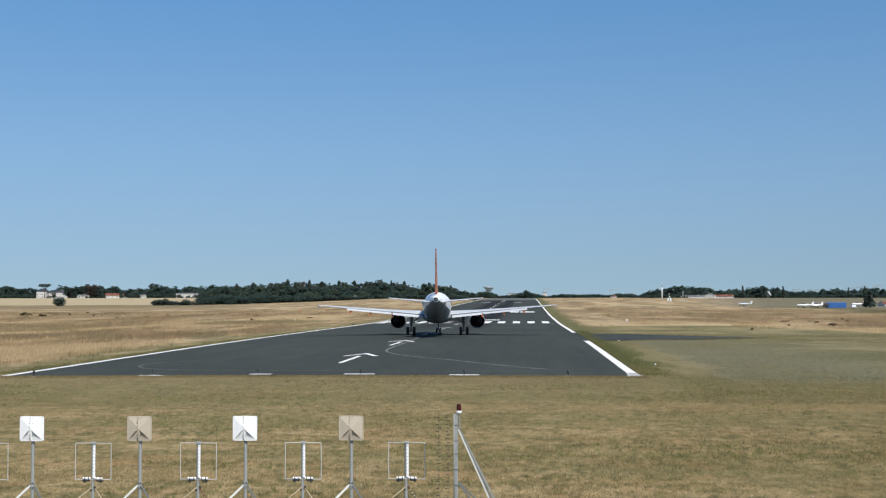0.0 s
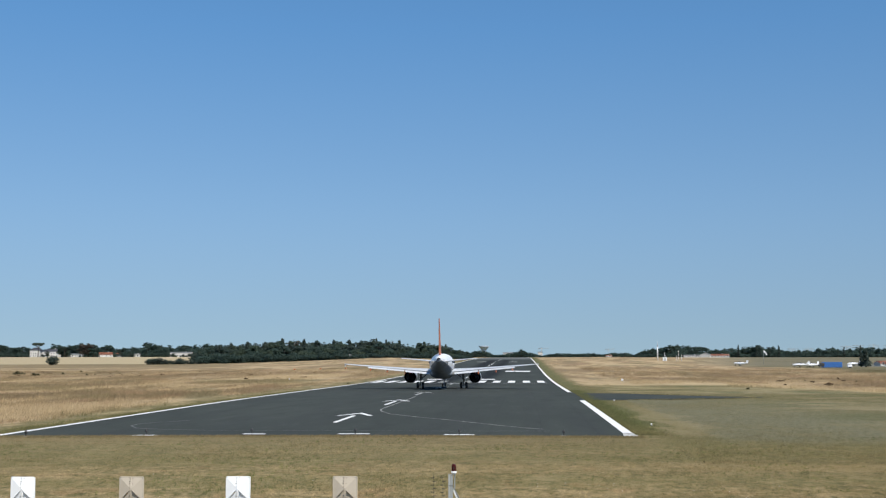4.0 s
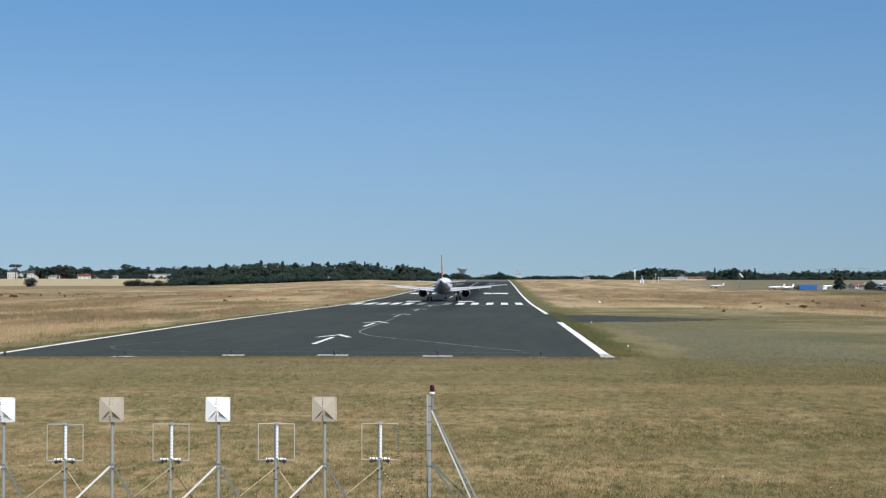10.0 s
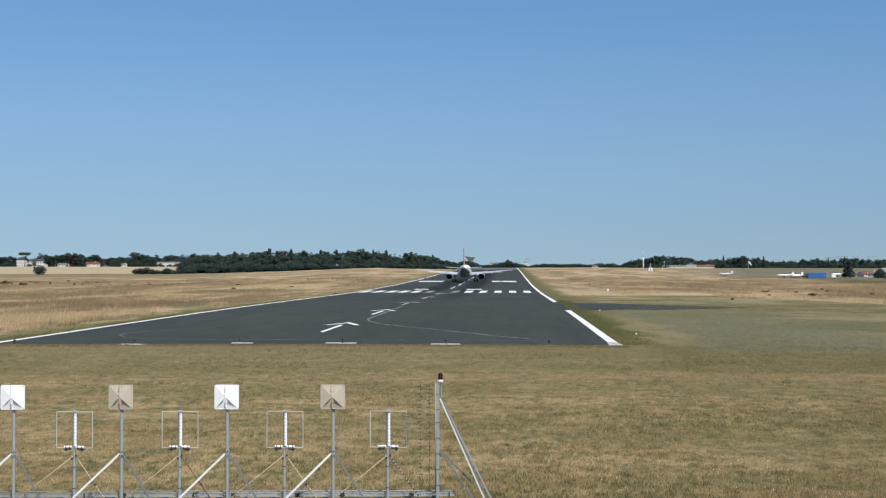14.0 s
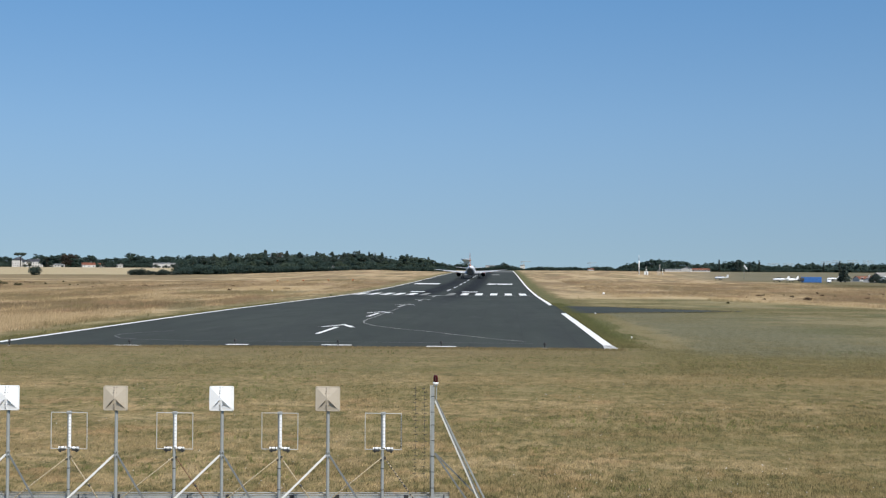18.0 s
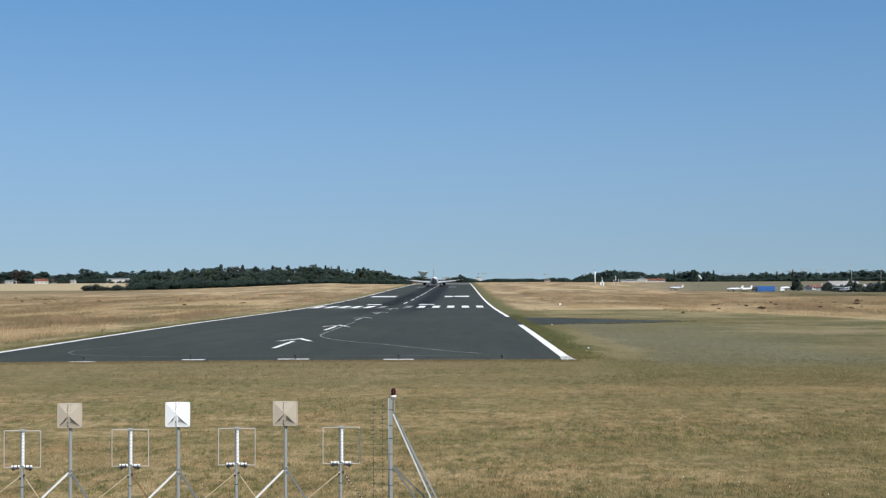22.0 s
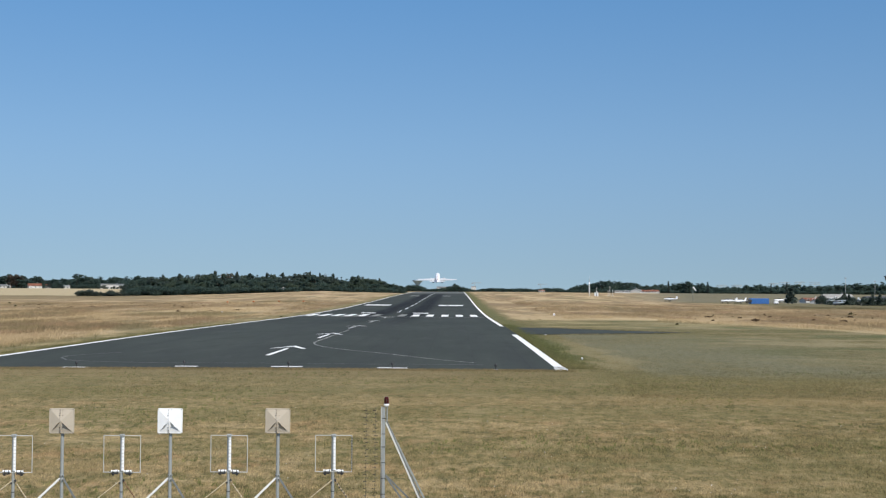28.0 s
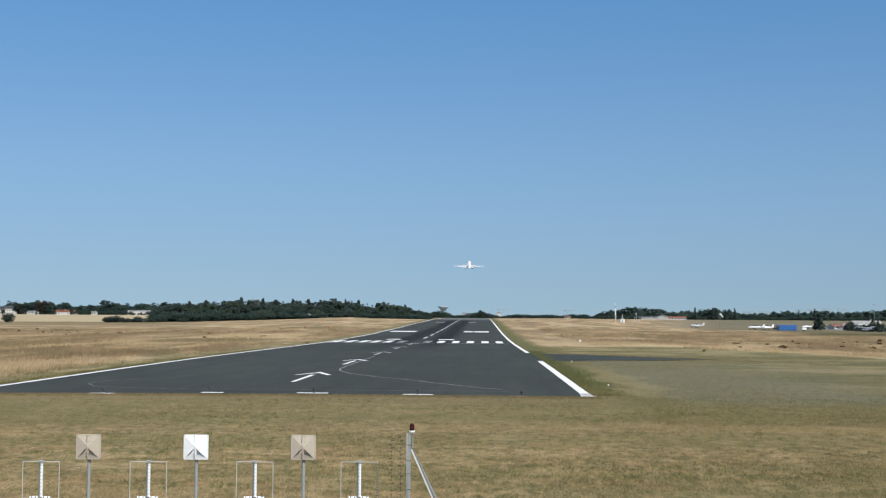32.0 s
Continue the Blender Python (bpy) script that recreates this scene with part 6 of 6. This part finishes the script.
def masts():
    x, y = 0.1074 * 800, 800
    z = land_z(x, y)
    h = EYE_Z + 0.0122 * y - z
    t = thing("lattice_mast", "slim white lattice mast with a dark top section", "mast", at=pose(x, y, z))
    for i in range(3):
        a = i * 2.094
        bm = bmesh.new()
        tube(bm, (0.34 * math.cos(a), 0.34 * math.sin(a), 0), (0.30 * math.cos(a), 0.30 * math.sin(a), h * 0.72), 0.13, 0.12, 6)
        part("leg", bm, M_PANELW, t)
    for k in range(12):
        bm = bmesh.new()
        zz = h * 0.72 * (k + 0.5) / 12
        for i in range(3):
            a, b = i * 2.094, (i + 1) * 2.094
            tube(bm, (0.33 * math.cos(a), 0.33 * math.sin(a), zz - 0.3), (0.33 * math.cos(b), 0.33 * math.sin(b), zz + 0.3), 0.06, None, 5)
        part("bracing", bm, M_PANELW, t)
    bm = bmesh.new()
    tube(bm, (0, 0, h * 0.71), (0, 0, h * 0.84), 0.26, 0.24, 8)
    part("top_section", bm, M_BELLY, t, "dark grey top section")
    bm = bmesh.new()
    tube(bm, (0, 0, h * 0.86), (0, 0, h), 0.10, 0.06, 6)
    part("whip", bm, M_PANELW, t)
    x += 4.2
    c = thing("equipment_cabin", "small white equipment cabin at the foot of a mast", "cabin", at=pose(x, y - 3, land_z(x, y - 3)))
    bm = bmesh.new()
    box(bm, (-1.2, -1.0, -0.2), (1.2, 1.0, 2.2), 0.05)
    part("body", bm, M_PANELW, c)
    bm = bmesh.new()
    box(bm, (-1.3, -1.1, 2.2), (1.3, 1.1, 2.32), 0.04)
    part("roof", bm, M_SHED, c)
    bm = bmesh.new()
    box(bm, (-0.4, -1.04, 0.0), (0.4, -0.99, 1.9), 0.01)
    part("door", bm, M_SHED, c)
    # aerial masts with white boxes and balls
    for u, yy, hh in ((0.1240, 800, 6.5), (0.1262, 800, 4.2), (0.1225, 800, 3.6), (0.113, 830, 5.0), (0.1135, 820, 3.0)):
        m = thing("aerial_post", "thin post carrying small white aerial boxes", "antenna", "aerial posts", at=pose(u * yy, yy, land_z(u * yy, yy)))
        bm = bmesh.new()
        tube(bm, (0, 0, 0), (0, 0, hh), 0.11, 0.08, 7)
        part("pole", bm, M_ZINCL, m)
        for f in (0.25, 0.6, 0.95):
            bm = bmesh.new()
            box(bm, (-0.2, -0.15, hh * f - 0.22), (0.2, 0.15, hh * f + 0.22), 0.05)
            part("aerial_box", bm, M_PANELW, m)
    # flood lamp masts
    for u, yy, az in ((0.3125, 760, 0.0125), (0.336, 900, 0.010)):
        x = u * yy
        hh = EYE_Z + az * yy - land_z(x, yy)
        m = thing("floodlight_mast", "tall thin grey floodlight mast", "mast", "floodlight masts", at=pose(x, yy, land_z(x, yy)))
        bm = bmesh.new()
        tube(bm, (0, 0, 0), (0, 0, hh), 0.16, 0.09, 8)
        part("pole", bm, M_ZINC, m)
        bm = bmesh.new()
        box(bm, (-0.6, -0.2, hh - 0.3), (0.6, 0.2, hh + 0.1), 0.05)
        part("lamp_head", bm, M_SHED, m)
    # windsock
    x, y = 0.1905 * 760, 760
    w = thing("windsock", "white windsock hanging from a thin mast", "windsock", at=pose(x, y, land_z(x, y)))
    bm = bmesh.new()
    tube(bm, (0, 0, 0), (0, 0, 8.2), 0.11, 0.07, 7)
    part("pole", bm, M_ZINC, w)
    q = pose(0, 0, 8.0, 0, 52, 0)
    for i in range(4):
        bm = bmesh.new()
        tube(bm, q @ Vector((0.75 * i, 0, 0)), q @ Vector((0.75 * i + 0.75, 0, 0)), 0.55 - 0.07 * i, 0.48 - 0.07 * i, 12, False)
        part("sleeve_ring", bm, M_PANELW, w)


def pylons():
    for i, (u, az) in enumerate(((0.2135, 0.0060), (0.2255, 0.0060), (0.2550, 0.0078), (0.2640, 0.0086), (0.2760, 0.0088), (0.2880, 0.0086))):
        x, y = u * 2600, 2600
        h = EYE_Z + az * y - land_z(x, y)
        t = thing("power_pylon", "far grey lattice power pylon above the trees", "pylon", "power pylons", at=pose(x, y, land_z(x, y), 0, 0, 12))
        for a, b in ((-1, -1), (1, -1), (1, 1), (-1, 1)):
            bm = bmesh.new()
            tube(bm, (a * 2.4, b * 2.4, 0), (a * 0.5, b * 0.5, h), 0.17, 0.12, 5)
            part("leg", bm, M_ZINC, t)
        for z in (h * 0.82, h * 0.98):
            bm = bmesh.new()
            tube(bm, (-13, 0, z), (13, 0, z), 0.30, None, 5)
            tube(bm, (-13, 0, z), (0, 0, z + 1.8), 0.14, None, 5)
            tube(bm, (13, 0, z), (0, 0, z + 1.8), 0.14, None, 5)
            part("cross_arm", bm, M_ZINC, t)
    for k, (u, yy, hh) in enumerate(((0.0155, 2300, 17.5), (0.0685, 2500, 17.0))):
        x = u * yy
        t = thing("tower_crane", "far thin tower crane on the skyline", "crane", "tower cranes", at=pose(x, yy, land_z(x, yy), 0, 0, 8))
        bm = bmesh.new()
        tube(bm, (0, 0, 0), (0, 0, hh), 0.55, 0.5, 4)
        part("tower", bm, M_SHED, t)
        bm = bmesh.new()
        tube(bm, (-5, 0, hh - 1.5), (13, 0, hh - 1.2), 0.42, 0.3, 4)
        part("jib", bm, M_SHED, t)
        bm = bmesh.new()
        box(bm, (-5.4, -0.6, hh - 3.2), (-3.8, 0.6, hh - 1.4), 0.1)
        part("counterweight", bm, M_CONC, t)


def light_aircraft(u, y, turn, high=False):
    x = u * y
    t = thing("light_aircraft", "small white single-engine aircraft parked on grass", "airplane", "parked light aircraft", at=pose(x, y, land_z(x, y), 0, 0, turn))
    bm = bmesh.new()
    loft(bm, [ring(0, a, c, r, q, 14) for a, c, r, q in ((3.2, 1.25, 0.12, 0.12), (2.9, 1.25, 0.42, 0.42), (1.8, 1.3, 0.55, 0.55), (0.6, 1.4, 0.6, 0.72), (-0.9, 1.35, 0.52, 0.6), (-2.6, 1.4, 0.28, 0.3), (-4.2, 1.5, 0.1, 0.14))])
    f = part("fuselage", bm, M_WHITE, t)
    bm = bmesh.new()
    loft(bm, [ring(0, a, c, r, q, 12) for a, c, r, q in ((1.7, 1.75, 0.3, 0.1), (0.9, 2.0, 0.46, 0.25), (-0.4, 2.0, 0.45, 0.24), (-1.2, 1.75, 0.25, 0.1))])
    part("canopy", bm, M_GLASSD, f, "dark glazed canopy")
    z = 2.25 if high else 1.0
    for s in (-1, 1):
        bm = bmesh.new()
        loft(bm, [wing_ring(1.1, 1.6, s * 0.3, z, 0.16), wing_ring(1.0, 1.3, s * 5.0, z + 0.3, 0.14)])
        part("wing", bm, M_WHITE, t)
        bm = bmesh.new()
        loft(bm, [wing_ring(-3.2, 0.9, s * 0.1, 1.55, 0.12), wing_ring(-3.4, 0.7, s * 1.6, 1.55, 0.12)])
        part("tailplane", bm, M_WHITE, t)
        bm = bmesh.new()
        tube(bm, (s * 0.4, 0, 1.0), (s * 1.2, 0, 0.3), 0.06, None, 6)
        lathe(bm, [(0.05, -0.09), (0.26, -0.09), (0.30, 0.0), (0.26, 0.09), (0.05, 0.09)], 14, "X", (s * 1.25, 0, 0.3))
        part("main_wheel", bm, M_RUBBER, t)
    bm = bmesh.new()
    loft(bm, [[(0.05, a, zz), (-0.05, a, zz), (-0.03, a - c, zz), (0.03, a - c, zz)] for zz, a, c in ((1.5, -3.0, 1.3), (2.9, -3.7, 0.8))], smooth=False)
    part("fin", bm, M_WHITE, t)
    bm = bmesh.new()
    tube(bm, (0, 2.4, 1.0), (0, 2.5, 0.28), 0.05, None, 6)
    lathe(bm, [(0.05, -0.07), (0.22, -0.07), (0.24, 0.0), (0.22, 0.07), (0.05, 0.07)], 14, "X", (0, 2.5, 0.26))
    part("nose_wheel", bm, M_RUBBER, t)
    bm = bmesh.new()
    box(bm, (-0.9, 3.18, 1.2), (0.9, 3.22, 1.32), 0.01)
    part("propeller", bm, M_BOLT, t)


def airfield_things():
    light_aircraft(0.1719, 665, 62)
    light_aircraft(0.2185, 585, 75)
    light_aircraft(0.2275, 592, 118)
    light_aircraft(0.3060, 600, 20, True)
    light_aircraft(0.3290, 640, 150, True)
    light_aircraft(0.2597, 720, 95)
    y = 600
    x = 0.2432 * y
    t = thing("blue_container", "long bright blue corrugated container on grass", "container", at=pose(x, y, land_z(x, y), 0, 0, 3))
    bm = bmesh.new()
    box(bm, (-4.6, -1.2, 0.1), (4.6, 1.2, 2.7), 0.04)
    b = part("body", bm, M_BLUE, t)
    for i in range(30):
        bm = bmesh.new()
        box(bm, (-4.45 + i * 0.3, -1.26, 0.25), (-4.30 + i * 0.3, -1.19, 2.55), 0.02)
        part("corrugation", bm, M_BLUE, b)
    for dx in (-4.1, 4.1):
        bm = bmesh.new()
        box(bm, (dx - 0.3, -1.1, -0.3), (dx + 0.3, 1.1, 0.1))
        part("skid", bm, M_CONC, t)
    x = 0.2355 * y - 1.0
    t = thing("dark_tank", "dark covered trailer beside a blue container", "trailer", at=pose(x, y - 3, land_z(x, y - 3)))
    bm = bmesh.new()
    box(bm, (-1.4, -0.9, 0.6), (1.4, 0.9, 2.2), 0.25)
    part("body", bm, M_BOLT, t)
    for s in (-1, 1):
        bm = bmesh.new()
        lathe(bm, [(0.05, -0.1), (0.3, -0.1), (0.33, 0), (0.3, 0.1), (0.05, 0.1)], 14, "X", (s * 0.9, -0.6, 0.33))
        part("wheel", bm, M_RUBBER, t)
    x = 0.2570 * y
    t = thing("white_trailer", "small white box trailer standing on grass", "trailer", at=pose(x, y, land_z(x, y)))
    bm = bmesh.new()
    box(bm, (-1.0, -0.8, 0.4), (1.0, 0.8, 1.6), 0.08)
    part("body", bm, M_PANELW, t)
    for s in (-1, 1):
        bm = bmesh.new()
        lathe(bm, [(0.05, -0.1), (0.3, -0.1), (0.33, 0), (0.3, 0.1), (0.05, 0.1)], 14, "Y", (s * 0.4, -0.85, 0.33))
        part("wheel", bm, M_RUBBER, t)
    # approach slope light boxes left of the runway
    for x, y in ((-89.0, 485.0), (-79.3, 488.0), (-69.8, 491.5), (-60.5, 495.0)):
        t = thing("slope_light_box", "orange approach slope light box on short legs", "runway light", "approach slope lights", at=pose(x, y, land_z(x, y)))
        bm = bmesh.new()
        box(bm, (-0.32, -0.35, 0.32), (0.32, 0.35, 0.62), 0.05)
        part("housing", bm, M_ORANGE, t)
        for s in (-1, 1):
            bm = bmesh.new()
            tube(bm, (s * 0.22, 0, 0), (s * 0.22, 0, 0.34), 0.04, None, 7)
            part("leg", bm, M_ZINC, t)
    # white marker boards in the grass
    for x, y, w, h in ((23.5, 296.0, 0.45, 0.6), (9.75, 95.8, 0.10, 0.18), (10.9, 150.0, 0.12, 0.16), (-58.1, 309.0, 0.3, 0.4)):
        t = thing("marker_board", "small white marker board standing in grass", "marker", "marker boards", at=pose(x, y, land_z(x, y)))
        bm = bmesh.new()
        box(bm, (-w / 2, -0.05, h * 0.3), (w / 2, 0.05, h), 0.015)
        part("board", bm, M_PANELW, t)
        bm = bmesh.new()
        tube(bm, (0, 0, 0), (0, 0, h * 0.35), 0.03, None, 6)
        part("stake", bm, M_BOLT, t)


build_trees()
far_buildings()
water_tower()
control_tower()
masts()
pylons()
airfield_things()

# ---- grass ----
def blades(name, places, hmin, hmax, width, count, material, label, seed, bow=1.0):
    """Tufts of bent grass blades at the given places, in one mesh."""
    r = np.random.default_rng(seed)
    n = len(places)
    p = np.repeat(np.array(places, dtype=float), count, axis=0)
    m = len(p)
    ang = r.uniform(-0.8, 0.8, m)
    h = r.uniform(hmin, hmax, m)
    w = width * r.uniform(0.6, 1.4, m)
    lean = r.uniform(0.5, 1.6, m) * h * bow
    # bowed by the prevailing wind, away from the field's open end
    la = np.pi / 2 + r.normal(-0.1, 0.45, m)
    p[:, 0] += r.normal(0, width * 1.2, m)
    p[:, 1] += r.normal(0, width * 1.2, m)
    dx, dy = np.cos(ang) * w / 2, np.sin(ang) * w / 2
    v = np.empty((m, 3, 3))
    v[:, 0] = p + np.stack([-dx, -dy, np.full(m, -0.02)], 1)
    v[:, 1] = p + np.stack([dx, dy, np.full(m, -0.02)], 1)
    v[:, 2] = p + np.stack([np.cos(la) * lean, np.sin(la) * lean, h], 1)
    # the outer side of every blade looks towards the field's open end
    g = np.cross(v[:, 1] - v[:, 0], v[:, 2] - v[:, 0])
    back = (g[:, 2] * 0.25 - g[:, 1]) < 0
    v[back] = v[back][:, [1, 0, 2]]
    me = bpy.data.meshes.new(name)
    me.from_pydata(v.reshape(-1, 3).tolist(), [], np.arange(m * 3).reshape(-1, 3).tolist())
    # blades are lit like the sward that they belong to
    up = np.stack([r.normal(0, 0.22, m * 3), r.normal(0, 0.22, m * 3), np.ones(m * 3)], 1)
    me.polygons.foreach_set("use_smooth", [True] * m)
    me.normals_split_custom_set_from_vertices((up / np.linalg.norm(up, axis=1)[:, None]).tolist())
    me.materials.append(material)
    return tagged(new(name, me), label, "grass", kind="stuff")


M_WEED = blade_material("weed_leaves", 0.35, (0.60, 0.78, 0.55))


def sow():
    rng = random.Random(23)
    lawn = []
    while len(lawn) < 170000:
        y = 24.5 + 66 * rng.random() ** 1.2
        x = rng.uniform(-0.47, 0.40) * y
        if y > end_y(x) - 0.3 and RW_L < x < RW_R:
            continue
        if y > 66 and rng.random() < (y - 66) / 24:
            continue
        if noise.noise((x * 0.35, y * 0.6, 1.0)) + rng.uniform(-0.8, 0.8) < -0.25:
            continue
        lawn.append((x, y, land_z(x, y)))
    blades("lawn_grass", lawn, 0.02, 0.075, 0.018, 3, M_LAWN, "short sun-bleached mown grass", 1)
    meadow, tall = [], []
    while len(meadow) < 72000:
        y = 92 + 430 * rng.random() ** 1.7
        x = rng.uniform(-0.48, 0.42) * y
        if RW_L - 3.2 - 4.5 * rng.random() < x < RW_R + 7 + (9 if y > 250 else 0):
            continue
        if x > 0 and y < 255 - 100 * smoothstep(38, 62, x) + 60 * noise.noise((x * 0.05, y * 0.02, 2)):
            continue
        clump = noise.noise((x * 0.09, y * 0.03, 5.0)) + 0.6 * noise.noise((x * 0.4, y * 0.12, 8.0)) + rng.uniform(-0.5, 0.5)
        if clump < -0.15:
            continue
        (tall if clump > 0.42 and rng.random() < 0.8 and not RW_L - 11 * rng.random() - 4 < x < 0 else meadow).append((x, y, land_z(x, y)))
    blades("meadow_grass", meadow, 0.10, 0.36, 0.085, 3, M_STRAW, "tall dry golden meadow grass", 2, 0.6)
    blades("meadow_tufts", tall, 0.30, 0.72, 0.075, 4, M_STRAW, "seeding tufts of tall straw-coloured grass", 12, 0.35)
    rough = []
    while len(rough) < 30000:
        y = 62 + 190 * rng.random() ** 1.15
        x = rng.uniform(RW_R + 1.5, max(12.0, 0.42 * y))
        if 152 < y < 194 and x < 32:
            continue
        if noise.noise((x * 0.1, y * 0.08, 7.0)) + rng.uniform(-0.8, 0.8) < -0.2:
            continue
        rough.append((x, y, land_z(x, y)))
    blades("rough_grass", rough, 0.02, 0.08, 0.045, 3, M_STRAW, "short olive grass on the runway strip", 6)
    edge = []
    for i in range(5200):
        x = rng.uniform(RW_L - 1, RW_R + 0.4)
        y = end_y(x) + rng.gauss(-0.2, 0.35)
        edge.append((x, y, 0.0))
    blades("end_grass", edge, 0.04, 0.15, 0.05, 3, M_STRAW, "rough bleached grass creeping over the runway's end", 5)
    edge = []
    for i in range(5000):
        y = 84 + 120 * rng.random() ** 1.5
        edge.append((RW_R + 0.1 + abs(rng.gauss(0, 0.9)), y, land_z(RW_R + 1, y) + 0.02))
        edge.append((RW_L - 0.1 - abs(rng.gauss(0, 0.8)), y, land_z(RW_L - 1, y) + 0.02))
    blades("verge_grass", edge, 0.04, 0.15, 0.045, 3, M_VERGE, "rough green grass along the asphalt's edge", 3)
    edge = []
    for i in range(1000):
        x = rng.uniform(13, 30)
        d = abs(rng.gauss(0, 2.2)) if x < 26 else rng.uniform(0, 4)
        far_side = 184.3 - 1.25 * max(0, x - 14)
        y = 153.4 + 0.55 * (x - 13) - 0.8 + d * 0.2 if rng.random() < 0.5 else far_side + 0.6 - d * 0.25
        edge.append((x, y, runway_z(y) + 0.03))
    blades("taxiway_grass", edge, 0.03, 0.10, 0.08, 3, M_LAWN, "grass creeping over the edge of an old taxiway", 9)
    weeds = []
    for i in range(5200):
        y = 25 + 58 * rng.random()
        x = rng.uniform(-0.45, 0.40) * y
        if noise.noise((x * 0.12, y * 0.2, 9.0)) < 0.12 or (y > 80 and x < 8):
            continue
        weeds.append((x, y, land_z(x, y)))
    blades("weeds", weeds, 0.03, 0.12, 0.04, 6, M_WEED, "low green weeds scattered in dry grass", 4)

    daisies = []
    while len(daisies) < 240:
        y = 25 + 34 * rng.random() ** 1.4
        x = rng.uniform(-0.45, 0.42) * y
        if noise.noise((x * 0.2, y * 0.15, 12.0)) > 0.05:
            daisies.append((x, y, land_z(x, y) + 0.05))
    blades("daisies", daisies, 0.008, 0.014, 0.011, 1, M_PANELW, "scattered small white daisies in short grass", 8)


sow()

# ---- what moves ----
def motions():
    """Take-off run, rotation and climb: seconds, x, y, height of the main wheels, heading, pitch."""
    run = [(0, -12.8, 178, None, 3.4, 0), (1.5, -13.2, 189, None, 2.9, 0), (3, -13.7, 205, None, 2.2, 0), (5, -14.2, 233, None, 1.7, 0), (7, -14.4, 264, None, 1.2, 0), (9, -14.8, 305, None, 0.6, 0),
           (11, -15.1, 357, None, 0.2, 0), (13, -15.3, 411, None, 0.1, 0), (15, -15.4, 472, None, 0.1, 0), (17, -15.5, 541, None, 0, 0), (19, -15.6, 612, None, 0, 0), (21, -15.7, 690, None, 0, 0), (23, -15.9, 778, None, 0, 0),
           (24, -15.9, 826, None, 0, 1.5), (25, -15.9, 878, None, 0, 7.0), (26, -15.8, 934, 4.4, 0, 11.5), (27, -15.6, 996, 7.3, 0, 13.5), (28, -15.4, 1062, 12.0, 0, 15.0), (29, -15.3, 1131, 20.5, -0.2, 15.8),
           (30, -15.1, 1202, 31.0, -0.6, 16.2), (31, -14.4, 1274, 44.0, -0.8, 16.4), (32, -13.4, 1347, 57.6, -0.9, 16.5)]
    walk(AIRLINER, [(t, pose(x, y, runway_z(y) + 0.025 if z is None else z, pitch, 0, head)) for t, x, y, z, head, pitch in run])


motions()
